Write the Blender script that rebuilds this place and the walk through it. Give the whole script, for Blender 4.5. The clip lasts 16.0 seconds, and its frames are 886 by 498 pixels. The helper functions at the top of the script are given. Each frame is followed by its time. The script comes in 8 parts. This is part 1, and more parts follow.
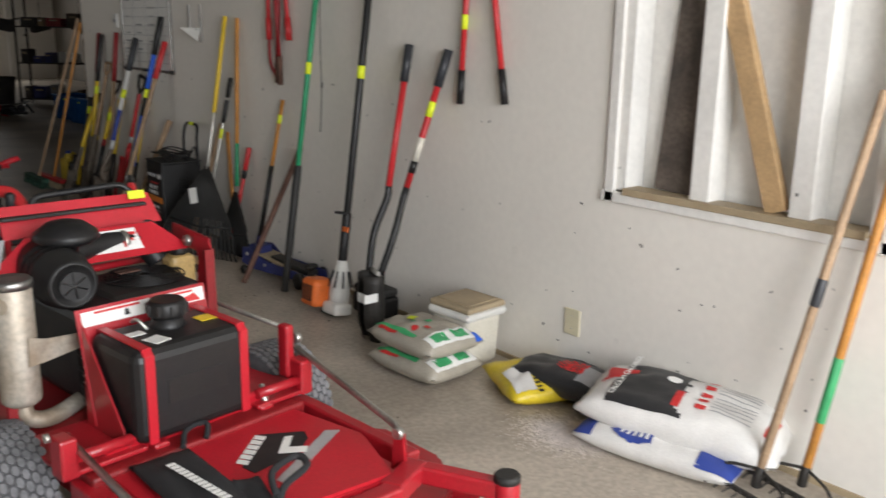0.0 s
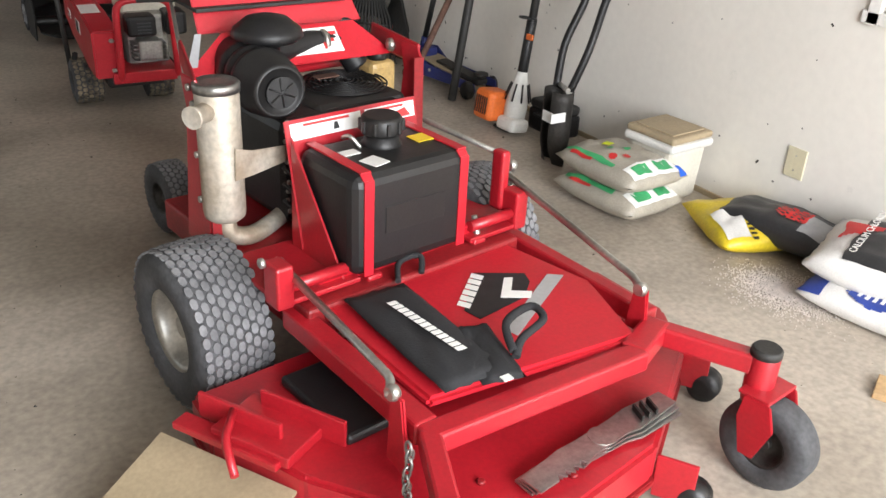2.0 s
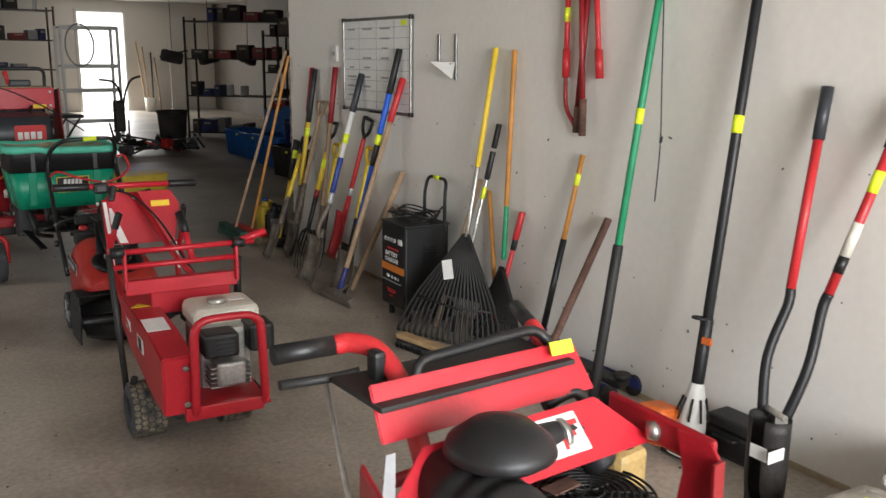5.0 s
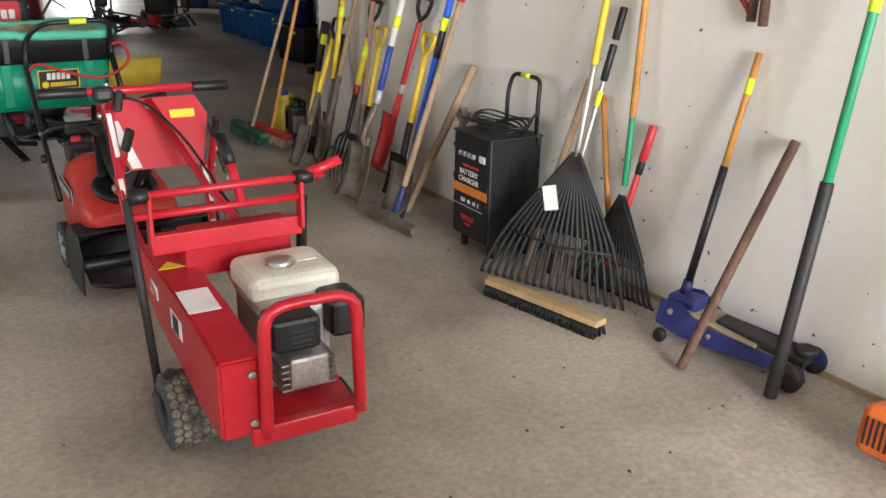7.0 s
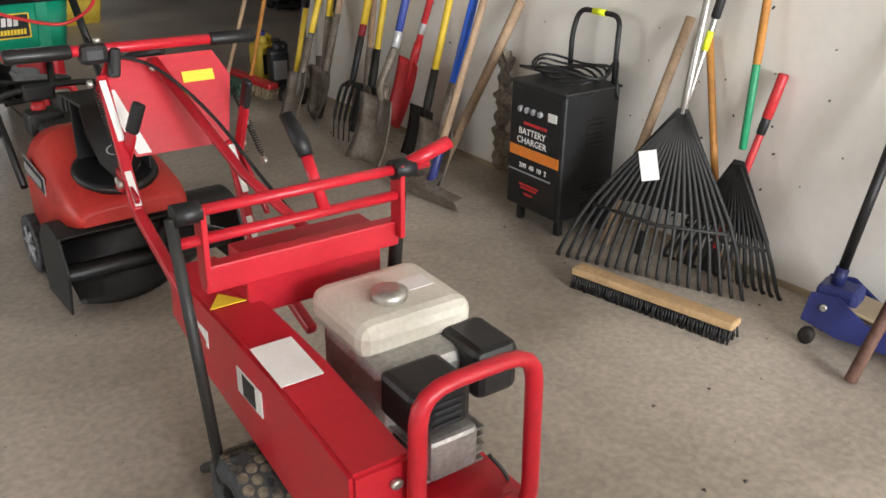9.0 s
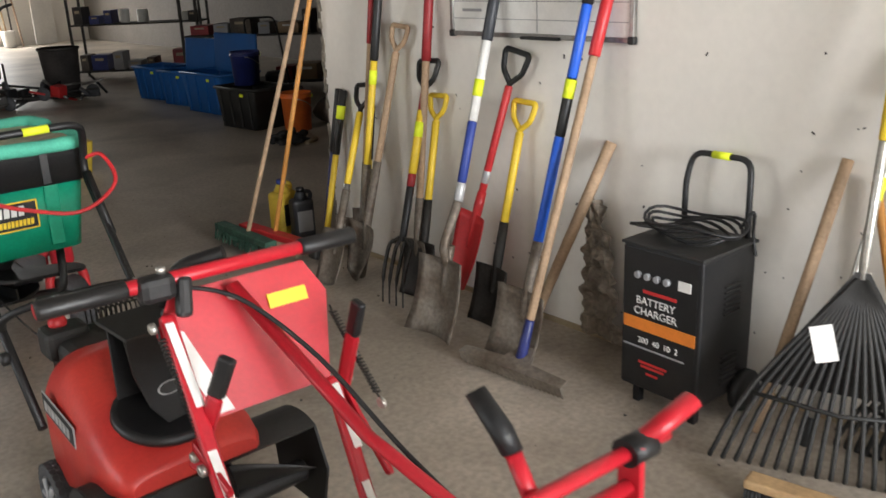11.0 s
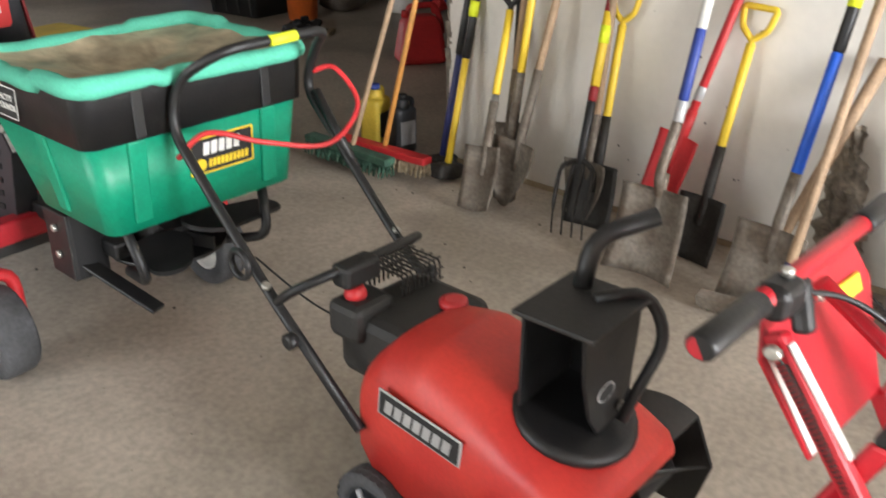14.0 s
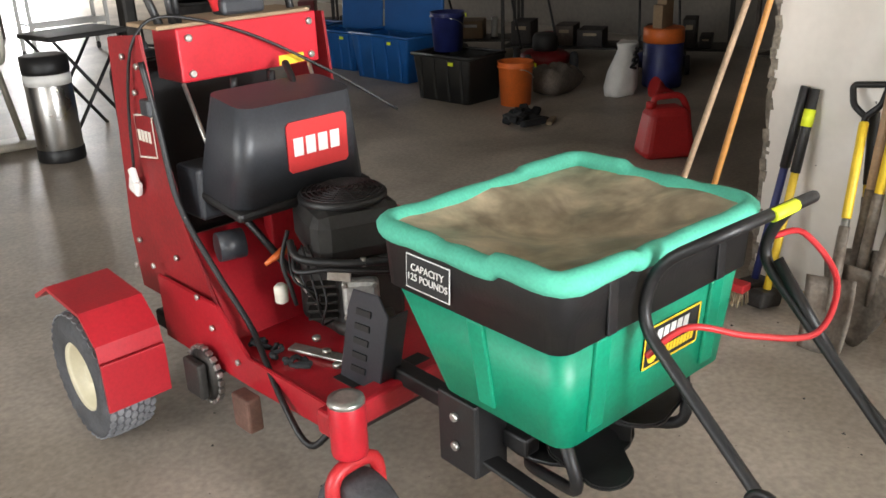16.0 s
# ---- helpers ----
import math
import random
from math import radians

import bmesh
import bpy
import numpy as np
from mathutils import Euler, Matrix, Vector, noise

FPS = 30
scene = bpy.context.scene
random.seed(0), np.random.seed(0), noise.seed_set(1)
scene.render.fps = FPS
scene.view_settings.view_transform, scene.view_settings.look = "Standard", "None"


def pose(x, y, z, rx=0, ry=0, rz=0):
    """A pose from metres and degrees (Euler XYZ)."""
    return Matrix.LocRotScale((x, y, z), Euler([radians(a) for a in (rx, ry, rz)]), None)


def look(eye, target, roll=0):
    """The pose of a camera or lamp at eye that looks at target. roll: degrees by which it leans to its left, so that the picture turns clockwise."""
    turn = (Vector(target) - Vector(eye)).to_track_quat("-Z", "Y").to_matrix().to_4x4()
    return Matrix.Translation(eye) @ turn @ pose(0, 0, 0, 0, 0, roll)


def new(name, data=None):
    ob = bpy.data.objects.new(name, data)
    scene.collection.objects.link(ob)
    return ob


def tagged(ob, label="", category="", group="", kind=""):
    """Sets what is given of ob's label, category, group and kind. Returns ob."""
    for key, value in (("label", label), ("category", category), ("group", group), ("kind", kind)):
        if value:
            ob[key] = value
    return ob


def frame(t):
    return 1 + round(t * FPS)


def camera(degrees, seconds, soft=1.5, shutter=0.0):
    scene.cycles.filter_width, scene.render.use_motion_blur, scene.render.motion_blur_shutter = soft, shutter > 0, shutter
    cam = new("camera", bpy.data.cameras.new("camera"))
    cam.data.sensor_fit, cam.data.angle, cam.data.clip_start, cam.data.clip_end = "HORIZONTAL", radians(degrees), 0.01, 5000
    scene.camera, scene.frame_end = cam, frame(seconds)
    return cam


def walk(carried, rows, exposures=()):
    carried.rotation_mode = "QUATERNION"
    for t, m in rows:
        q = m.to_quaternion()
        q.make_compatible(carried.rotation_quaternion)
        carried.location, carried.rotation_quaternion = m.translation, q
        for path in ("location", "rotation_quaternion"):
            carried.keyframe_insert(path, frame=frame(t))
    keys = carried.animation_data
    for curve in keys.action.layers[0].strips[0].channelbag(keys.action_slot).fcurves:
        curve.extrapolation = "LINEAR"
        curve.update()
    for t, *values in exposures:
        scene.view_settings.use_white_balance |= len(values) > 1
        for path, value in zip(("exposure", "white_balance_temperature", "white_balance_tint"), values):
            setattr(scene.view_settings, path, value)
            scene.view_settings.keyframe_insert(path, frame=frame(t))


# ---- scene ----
cam = camera(53.7, 16.0, 1.5, 0.3)
PATH = [
    (0, (-2.944, -1.619, 1.584), (-1.682, -0.144, 1.101), 1.1),
    (0.5, (-2.946, -1.444, 1.595), (-1.866, 0.172, 1.121), 1.2),
    (1, (-2.98, -1.218, 1.611), (-1.956, 0.429, 1.121), 1.8),
    (1.5, (-3.013, -1.078, 1.552), (-2.005, 0.493, 0.835), 2.7),
    (2, (-3.021, -1.109, 1.527), (-2.034, 0.375, 0.62), 3.0),
    (2.5, (-3.025, -1.092, 1.525), (-1.987, 0.396, 0.682), 2.5),
    (3, (-2.995, -0.964, 1.586), (-1.857, 0.536, 0.912), 2.5),
    (3.5, (-2.963, -0.756, 1.59), (-1.834, 0.794, 1.021), 2.6),
    (4, (-2.916, -0.455, 1.609), (-1.869, 1.184, 1.141), 2.1),
    (4.5, (-2.936, -0.184, 1.603), (-1.913, 1.481, 1.177), 1.3),
    (4.7, (-2.962, -0.071, 1.607), (-1.918, 1.583, 1.189), 0.9),
    (6.8, (-2.818, 1.19, 1.528), (-1.791, 2.774, 0.868), 1.2),
    (7, (-2.802, 1.324, 1.545), (-1.759, 2.884, 0.854), 1.2),
    (7.5, (-2.75, 1.649, 1.521), (-1.69, 3.177, 0.783), 2.0),
    (8, (-2.791, 1.929, 1.49), (-1.711, 3.414, 0.697), 1.9),
    (8.2, (-2.855, 2.026, 1.461), (-1.747, 3.465, 0.623), 1.5),
    (10.3, (-2.636, 2.668, 1.465), (-1.471, 4.114, 0.723), -0.3),
    (10.5, (-2.628, 2.773, 1.471), (-1.468, 4.243, 0.77), -1.1),
    (11, (-2.687, 3.111, 1.529), (-1.453, 4.556, 0.906), -2.4),
    (11.5, (-2.735, 3.45, 1.538), (-1.479, 4.886, 0.939), -2.8),
    (12, (-2.806, 3.793, 1.506), (-1.553, 5.201, 0.837), -2.5),
    (12.5, (-3.01, 4.078, 1.489), (-1.653, 5.318, 0.7), -3.4),
    (13, (-3.13, 4.196, 1.473), (-1.762, 5.35, 0.581), -1.9),
    (13.5, (-3.163, 4.221, 1.475), (-1.825, 5.382, 0.547), -0.9),
    (14, (-3.19, 4.354, 1.529), (-1.847, 5.558, 0.665), 0.4),
    (14.5, (-3.169, 4.68, 1.61), (-1.893, 6.018, 0.846), -0.7),
    (15, (-3.25, 4.996, 1.629), (-2.027, 6.415, 0.928), -1.5),
    (15.5, (-3.376, 5.206, 1.671), (-2.171, 6.638, 0.966), -2.4),
    (16, (-3.398, 5.275, 1.655), (-2.214, 6.707, 0.916), -2.2),
]
EXPOSURES = [(0, -1.05), (0.6, -.68), (1, -.5), (2, -.3), (2.6, -.4), (3.0, -.55), (3.5, -.6), (4.5, -.3), (7, .66), (8.2, .72), (10.5, .88), (12, 1.0), (13, 1.34), (14.5, 1.6), (16, 1.7)]
walk(cam, [(t, look(eye, target, roll)) for t, eye, target, roll in PATH], EXPOSURES)

# ---- light ----
world = bpy.data.worlds.new("sky")
scene.world = world
world.use_nodes = True
wn = world.node_tree
sky = wn.nodes.new("ShaderNodeTexSky")
sky.sky_type, sky.sun_disc = "NISHITA", False
sky.sun_elevation, sky.sun_rotation = radians(48), radians(150)
wn.links.new(sky.outputs[0], wn.nodes["Background"].inputs[0])
wn.nodes["Background"].inputs[1].default_value = 0.13


def lamp(name, kind, energy, m, color=(1, 1, 1), size=None, angle=None):
    data = bpy.data.lights.new(name, kind)
    data.energy, data.color = energy, color
    if size:
        data.shape, data.size, data.size_y = "RECTANGLE", size[0], size[1]
    if angle:
        data.angle = radians(angle)
    ob = new(name, data)
    ob.matrix_world = m
    return ob


lamp("sun", "SUN", 3.0, look((6, -12, 14), (0, -3, 0)), (1, 0.95, 0.86), angle=0.6)
# daylight through the big vehicle doors and the far doorway
lamp("south_door_daylight", "AREA", 560, look((-2.1, -3.6, 1.8), (-0.7, 5.0, 0.3)), (0.95, 0.97, 1.0), (2.9, 2.2))
lamp("west_door_daylight", "AREA", 50, look((-6.9, 7.7, 1.6), (0, 8.4, 0.5)), (1.0, 0.97, 0.93), (2.6, 2.4))
lamp("far_door_daylight", "AREA", 150, look((2.45, 26.4, 1.4), (1.6, 14, 0.2)), (1.0, 1.0, 1.0), (1.2, 2.5))


# ---- materials ----
def mat(name, color, rough=0.5, metal=0.0, vary=0.25, scale=6.0, fine=60.0, bump=0.1, color2=None, coat=0.0, spots=0.0, distort=0.0):
    m = bpy.data.materials.new(name)
    m.use_nodes = True
    n, l = m.node_tree.nodes, m.node_tree.links
    bsdf = n["Principled BSDF"]
    tex = n.new("ShaderNodeTexCoord")
    info = n.new("ShaderNodeObjectInfo")
    shift = n.new("ShaderNodeVectorMath")
    shift.operation = "MULTIPLY_ADD"
    shift.inputs[1].default_value = (1, 1, 1)
    l.new(tex.outputs["Object"], shift.inputs[0])
    l.new(info.outputs["Random"], shift.inputs[2])
    big = n.new("ShaderNodeTexNoise")
    big.inputs["Scale"].default_value, big.inputs["Detail"].default_value = scale, 6
    big.inputs["Distortion"].default_value = distort
    small = n.new("ShaderNodeTexNoise")
    small.inputs["Scale"].default_value, small.inputs["Detail"].default_value = fine, 4
    l.new(shift.outputs[0], big.inputs["Vector"])
    l.new(shift.outputs[0], small.inputs["Vector"])
    ramp = n.new("ShaderNodeValToRGB")
    c2 = color2 or tuple(c * (1 - vary) for c in color)
    ramp.color_ramp.elements[0].position, ramp.color_ramp.elements[1].position = 0.35, 0.65
    ramp.color_ramp.elements[0].color, ramp.color_ramp.elements[1].color = (*c2, 1), (*color, 1)
    l.new(big.outputs["Fac"], ramp.inputs[0])
    mix = n.new("ShaderNodeMix")
    mix.data_type, mix.blend_type = "RGBA", "MULTIPLY"
    mix.inputs["Factor"].default_value = 1.0
    grey = n.new("ShaderNodeMapRange")
    grey.inputs["From Min"].default_value, grey.inputs["From Max"].default_value = 0.3, 0.7
    grey.inputs["To Min"].default_value, grey.inputs["To Max"].default_value = 1 - vary * 0.7, 1 + vary * 0.2
    l.new(small.outputs["Fac"], grey.inputs[0])
    l.new(ramp.outputs[0], mix.inputs["A"])
    l.new(grey.outputs[0], mix.inputs["B"])
    last = mix.outputs["Result"]
    if spots:
        sp = n.new("ShaderNodeTexNoise")
        sp.inputs["Scale"].default_value, sp.inputs["Detail"].default_value = scale * 2.3, 8
        sp.inputs["Roughness"].default_value = 0.75
        l.new(tex.outputs["Object"], sp.inputs["Vector"])
        r2 = n.new("ShaderNodeValToRGB")
        r2.color_ramp.elements[0].position, r2.color_ramp.elements[1].position = 0.66, 0.74
        r2.color_ramp.elements[0].color, r2.color_ramp.elements[1].color = (1, 1, 1, 1), (1 - spots, 1 - spots, 1 - spots, 1)
        l.new(sp.outputs["Fac"], r2.inputs[0])
        m2 = n.new("ShaderNodeMix")
        m2.data_type, m2.blend_type = "RGBA", "MULTIPLY"
        m2.inputs["Factor"].default_value = 1.0
        l.new(last, m2.inputs["A"])
        l.new(r2.outputs[0], m2.inputs["B"])
        last = m2.outputs["Result"]
    l.new(last, bsdf.inputs["Base Color"])
    rr = n.new("ShaderNodeMapRange")
    rr.inputs["To Min"].default_value, rr.inputs["To Max"].default_value = max(0.05, rough - 0.12), min(1, rough + 0.15)
    l.new(big.outputs["Fac"], rr.inputs[0])
    l.new(rr.outputs[0], bsdf.inputs["Roughness"])
    bsdf.inputs["Metallic"].default_value = metal
    bsdf.inputs["Coat Weight"].default_value = coat
    if bump:
        b = n.new("ShaderNodeBump")
        b.inputs["Strength"].default_value, b.inputs["Distance"].default_value = bump, 0.004
        l.new(small.outputs["Fac"], b.inputs["Height"])
        l.new(b.outputs[0], bsdf.inputs["Normal"])
    return m


M = {}
M["wall"] = mat("wall_paint", (0.80, 0.765, 0.705), 0.75, 0, 0.05, 1.1, 25, 0.12, spots=0.16)
M["wallwhite"] = mat("white_trim_paint", (0.82, 0.80, 0.76), 0.6, 0, 0.1, 3, 40, 0.15, spots=0.2)
# wall colour darkened to put in the shade of the shop's back
M["shaded_wall"] = mat("shaded_shop_wall", (0.20, 0.175, 0.145), 0.8, 0, 0.2, 1, 20, 0.1)
M["concrete"] = mat("concrete_floor", (0.53, 0.465, 0.385), 0.44, 0, 0.35, 1.1, 45, 0.25, (0.30, 0.255, 0.205), spots=0.4, distort=0.6)
M["concrete_pale"] = mat("pale_concrete", (0.5, 0.47, 0.42), 0.7, 0, 0.2, 1.2, 40, 0.2)
M["ceiling"] = mat("ceiling_board", (0.40, 0.38, 0.35), 0.8, 0, 0.1, 1.5, 20, 0.1)
M["plyedge"] = mat("crumbled_plaster_edge", (0.42, 0.37, 0.30), 0.9, 0, 0.5, 18, 70, 0.9)
M["red"] = mat("red_paint", (0.44, 0.012, 0.022), 0.36, 0, 0.2, 5, 90, 0.06, (0.36, 0.012, 0.02), 0.25, spots=0.12)
M["redbright"] = mat("bright_red_plastic", (0.54, 0.014, 0.028), 0.34, 0, 0.15, 5, 90, 0.05, (0.46, 0.014, 0.024), spots=0.1)
M["redfaded"] = mat("faded_orange_red_plastic", (0.60, 0.045, 0.03), 0.42, 0, 0.15, 5, 90, 0.05, (0.50, 0.03, 0.025), spots=0.1)
M["redcan"] = mat("red_can_plastic", (0.5, 0.02, 0.02), 0.5, 0, 0.2, 6, 90, 0.06)
M["darkred"] = mat("dull_dark_red_paint", (0.30, 0.012, 0.016), 0.45, 0, 0.3, 5, 90, 0.08)
M["black"] = mat("black_plastic", (0.008, 0.008, 0.009), 0.45, 0, 0.35, 7, 120, 0.15, (0.014, 0.013, 0.0125))
M["dustblack"] = mat("dusty_black_plastic", (0.028, 0.026, 0.023), 0.6, 0, 0.4, 5, 100, 0.15, (0.013, 0.0125, 0.012))
M["grey"] = mat("charcoal_plastic", (0.04, 0.043, 0.05), 0.42, 0, 0.25, 5, 120, 0.15)
M["rubber"] = mat("tyre_rubber", (0.085, 0.085, 0.09), 0.8, 0, 0.4, 9, 80, 0.3, (0.05, 0.05, 0.052))
M["tread"] = mat("worn_tread_rubber", (0.24, 0.24, 0.25), 0.85, 0, 0.35, 9, 80, 0.3, (0.13, 0.13, 0.135))
M["dirtytread"] = mat("muddy_tread_rubber", (0.30, 0.25, 0.17), 0.9, 0, 0.6, 22, 90, 0.6, (0.03, 0.03, 0.03))
M["steel"] = mat("worn_steel", (0.42, 0.41, 0.39), 0.35, 0.9, 0.3, 8, 80, 0.1)
M["zinc"] = mat("zinc_plated_steel", (0.62, 0.60, 0.55), 0.35, 0.85, 0.3, 8, 80, 0.08)
M["muffler"] = mat("heat_stained_muffler_steel", (0.62, 0.58, 0.51), 0.5, 0.45, 0.35, 5, 60, 0.12, (0.42, 0.34, 0.25))
M["blade"] = mat("dirty_shovel_steel", (0.27, 0.235, 0.195), 0.6, 0.35, 0.5, 9, 60, 0.25, (0.15, 0.115, 0.085))
M["rust"] = mat("rusty_pipe_steel", (0.20, 0.105, 0.075), 0.75, 0.2, 0.4, 14, 80, 0.4, (0.11, 0.055, 0.04))
M["darksteel"] = mat("dark_cast_steel", (0.055, 0.05, 0.045), 0.55, 0.5, 0.4, 9, 80, 0.3)
M["alu"] = mat("cast_aluminium", (0.5, 0.49, 0.46), 0.45, 0.7, 0.35, 9, 90, 0.25)
M["white"] = mat("white_plastic", (0.75, 0.74, 0.70), 0.5, 0, 0.12, 5, 90, 0.05)
M["cream"] = mat("cream_tank_plastic", (0.74, 0.70, 0.60), 0.45, 0, 0.15, 6, 90, 0.05)
M["amber"] = mat("amber_bottle_plastic", (0.62, 0.42, 0.16), 0.4, 0, 0.3, 8, 90, 0.05)
M["label"] = mat("paper_label", (0.82, 0.81, 0.78), 0.6, 0, 0.06, 20, 120, 0)
M["tag"] = mat("fluorescent_yellow_tag", (0.80, 0.90, 0.03), 0.6, 0, 0.05, 20, 120, 0)
M["tagorange"] = mat("yellow_warning_label", (0.9, 0.62, 0.03), 0.55, 0, 0.08, 20, 120, 0)
M["ink"] = mat("black_ink", (0.015, 0.015, 0.015), 0.6, 0, 0.1, 20, 120, 0)
M["inkgrey"] = mat("grey_print", (0.35, 0.35, 0.36), 0.6, 0, 0.1, 20, 120, 0)
M["inkred"] = mat("red_print", (0.6, 0.03, 0.03), 0.55, 0, 0.1, 20, 120, 0)
M["inkgreen"] = mat("green_print", (0.06, 0.42, 0.16), 0.55, 0, 0.2, 12, 120, 0)
M["inkorange"] = mat("orange_print", (0.85, 0.25, 0.03), 0.55, 0, 0.1, 20, 120, 0)
M["inkblue"] = mat("blue_print", (0.03, 0.06, 0.30), 0.5, 0, 0.15, 12, 120, 0)
M["silver"] = mat("silver_print", (0.5, 0.5, 0.5), 0.4, 0.3, 0.1, 20, 120, 0)
M["green"] = mat("green_hopper_plastic", (0.0, 0.30, 0.165), 0.42, 0, 0.2, 4, 100, 0.06, (0.0, 0.24, 0.13))
M["mint"] = mat("mint_cover_fabric", (0.10, 0.52, 0.36), 0.75, 0, 0.2, 9, 140, 0.3)
M["cover"] = mat("dusty_clear_vinyl_cover", (0.52, 0.43, 0.29), 0.36, 0, 0.35, 4, 30, 0.2, (0.22, 0.18, 0.12), distort=2.2)
M["yellow"] = mat("yellow_fibreglass", (0.80, 0.55, 0.03), 0.45, 0, 0.15, 12, 120, 0.05)
M["yellowplain"] = mat("yellow_plastic", (0.75, 0.53, 0.06), 0.5, 0, 0.2, 7, 90, 0.05)
M["orange"] = mat("orange_plastic", (0.80, 0.17, 0.03), 0.45, 0, 0.2, 8, 90, 0.05)
M["orangewood"] = mat("varnished_orange_wood", (0.62, 0.27, 0.055), 0.5, 0, 0.3, 9, 90, 0.1)
M["wood"] = mat("worn_ash_wood", (0.46, 0.31, 0.19), 0.65, 0, 0.3, 10, 90, 0.15)
M["palewood"] = mat("pale_lumber", (0.55, 0.36, 0.18), 0.65, 0, 0.25, 6, 70, 0.15)
M["greywood"] = mat("weathered_dark_board", (0.17, 0.135, 0.11), 0.8, 0, 0.5, 5, 60, 0.3, (0.08, 0.065, 0.055))
M["blue"] = mat("blue_fibreglass", (0.02, 0.13, 0.72), 0.45, 0, 0.2, 10, 120, 0.05)
M["navy"] = mat("dark_blue_paint", (0.025, 0.035, 0.17), 0.45, 0, 0.3, 10, 100, 0.1)
M["bluetote"] = mat("blue_tote_plastic", (0.012, 0.12, 0.40), 0.45, 0, 0.15, 4, 100, 0.05)
M["greenpole"] = mat("green_fibreglass", (0.02, 0.30, 0.13), 0.45, 0, 0.2, 8, 120, 0.05)
M["redgrip"] = mat("red_handle_paint", (0.62, 0.03, 0.035), 0.4, 0, 0.2, 10, 100, 0.05)
M["bag"] = mat("white_woven_bag", (0.78, 0.76, 0.73), 0.55, 0, 0.15, 7, 160, 0.2)
M["sandbag"] = mat("clear_bag_of_tan_sand", (0.44, 0.40, 0.33), 0.4, 0, 0.2, 9, 140, 0.2)
M["bagyellow"] = mat("yellow_film_bag", (0.80, 0.60, 0.03), 0.35, 0, 0.2, 7, 90, 0.15)
M["bagblack"] = mat("black_film_bag", (0.03, 0.03, 0.032), 0.35, 0, 0.3, 7, 90, 0.15)
M["pellet"] = mat("spilled_pink_white_granules", (0.85, 0.77, 0.71), 0.8, 0, 0.2, 30, 90, 0.2)
M["tan"] = mat("tan_bucket_plastic", (0.42, 0.33, 0.21), 0.55, 0, 0.2, 6, 90, 0.1)
M["almond"] = mat("almond_cover_plate", (0.68, 0.62, 0.44), 0.45, 0, 0.08, 6, 90, 0.02)
M["fabric"] = mat("black_woven_fabric", (0.02, 0.02, 0.022), 0.85, 0, 0.3, 9, 220, 0.4)
M["greenbristle"] = mat("green_bristle", (0.05, 0.13, 0.085), 0.9, 0, 0.5, 30, 160, 0.8)
M["stainless"] = mat("brushed_stainless", (0.55, 0.54, 0.52), 0.3, 1.0, 0.15, 5, 120, 0.05)
M["clutter"] = mat("dark_stored_goods", (0.07, 0.06, 0.055), 0.7, 0, 0.5, 4, 60, 0.2)
M["tornpaper"] = mat("dusty_brown_paper", (0.36, 0.31, 0.25), 0.85, 0, 0.45, 14, 60, 0.3, (0.16, 0.13, 0.10))
M["tancard"] = mat("brown_cardboard", (0.36, 0.25, 0.15), 0.8, 0, 0.2, 6, 80, 0.1)
# emission stands in for the daylight beyond the far doorway
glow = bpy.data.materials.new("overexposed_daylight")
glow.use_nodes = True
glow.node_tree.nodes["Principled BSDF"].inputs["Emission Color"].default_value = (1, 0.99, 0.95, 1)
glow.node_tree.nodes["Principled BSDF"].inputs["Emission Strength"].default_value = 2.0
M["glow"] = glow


# ---- building helpers ----
def V(*a):
    return Vector(a)


def b_box(bm, c, s, m=None, bevel=0.0, seg=2):
    r = bmesh.ops.create_cube(bm, size=1)
    vs = r["verts"]
    bmesh.ops.scale(bm, vec=s, verts=vs)
    if bevel:
        es = list({e for v in vs for e in v.link_edges})
        g = bmesh.ops.bevel(bm, geom=es, offset=bevel, segments=seg, affect="EDGES", profile=0.5)
        vs = list({v for f in g["faces"] for v in f.verts} | {v for v in vs if v.is_valid})
    if m is not None:
        bmesh.ops.transform(bm, matrix=m, verts=vs)
    bmesh.ops.translate(bm, vec=c, verts=vs)
    return vs


def b_tube(bm, pts, r, sides=10, closed=False, cap=True):
    """A round bar along points; r is one radius or one for each point."""
    pts = [Vector(p) for p in pts]
    n = len(pts)
    rs = r if isinstance(r, (list, tuple)) else [r] * n
    rings, up = [], None
    for i, p in enumerate(pts):
        a = pts[(i - 1) % n] if (closed or i > 0) else p
        b = pts[(i + 1) % n] if (closed or i < n - 1) else p
        d = (b - a).normalized()
        if up is None:
            up = d.orthogonal().normalized()
        up = (up - d * up.dot(d))
        up = up.normalized() if up.length > 1e-6 else d.orthogonal().normalized()
        side = d.cross(up)
        rings.append([bm.verts.new(p + (up * math.cos(2 * math.pi * k / sides) + side * math.sin(2 * math.pi * k / sides)) * rs[i]) for k in range(sides)])
    for i in range(n if closed else n - 1):
        A, B = rings[i], rings[(i + 1) % n]
        for k in range(sides):
            f = bm.faces.new((A[k], A[(k + 1) % sides], B[(k + 1) % sides], B[k]))
            f.smooth = True
    if cap and not closed:
        bm.faces.new(rings[0][::-1])
        bm.faces.new(rings[-1])


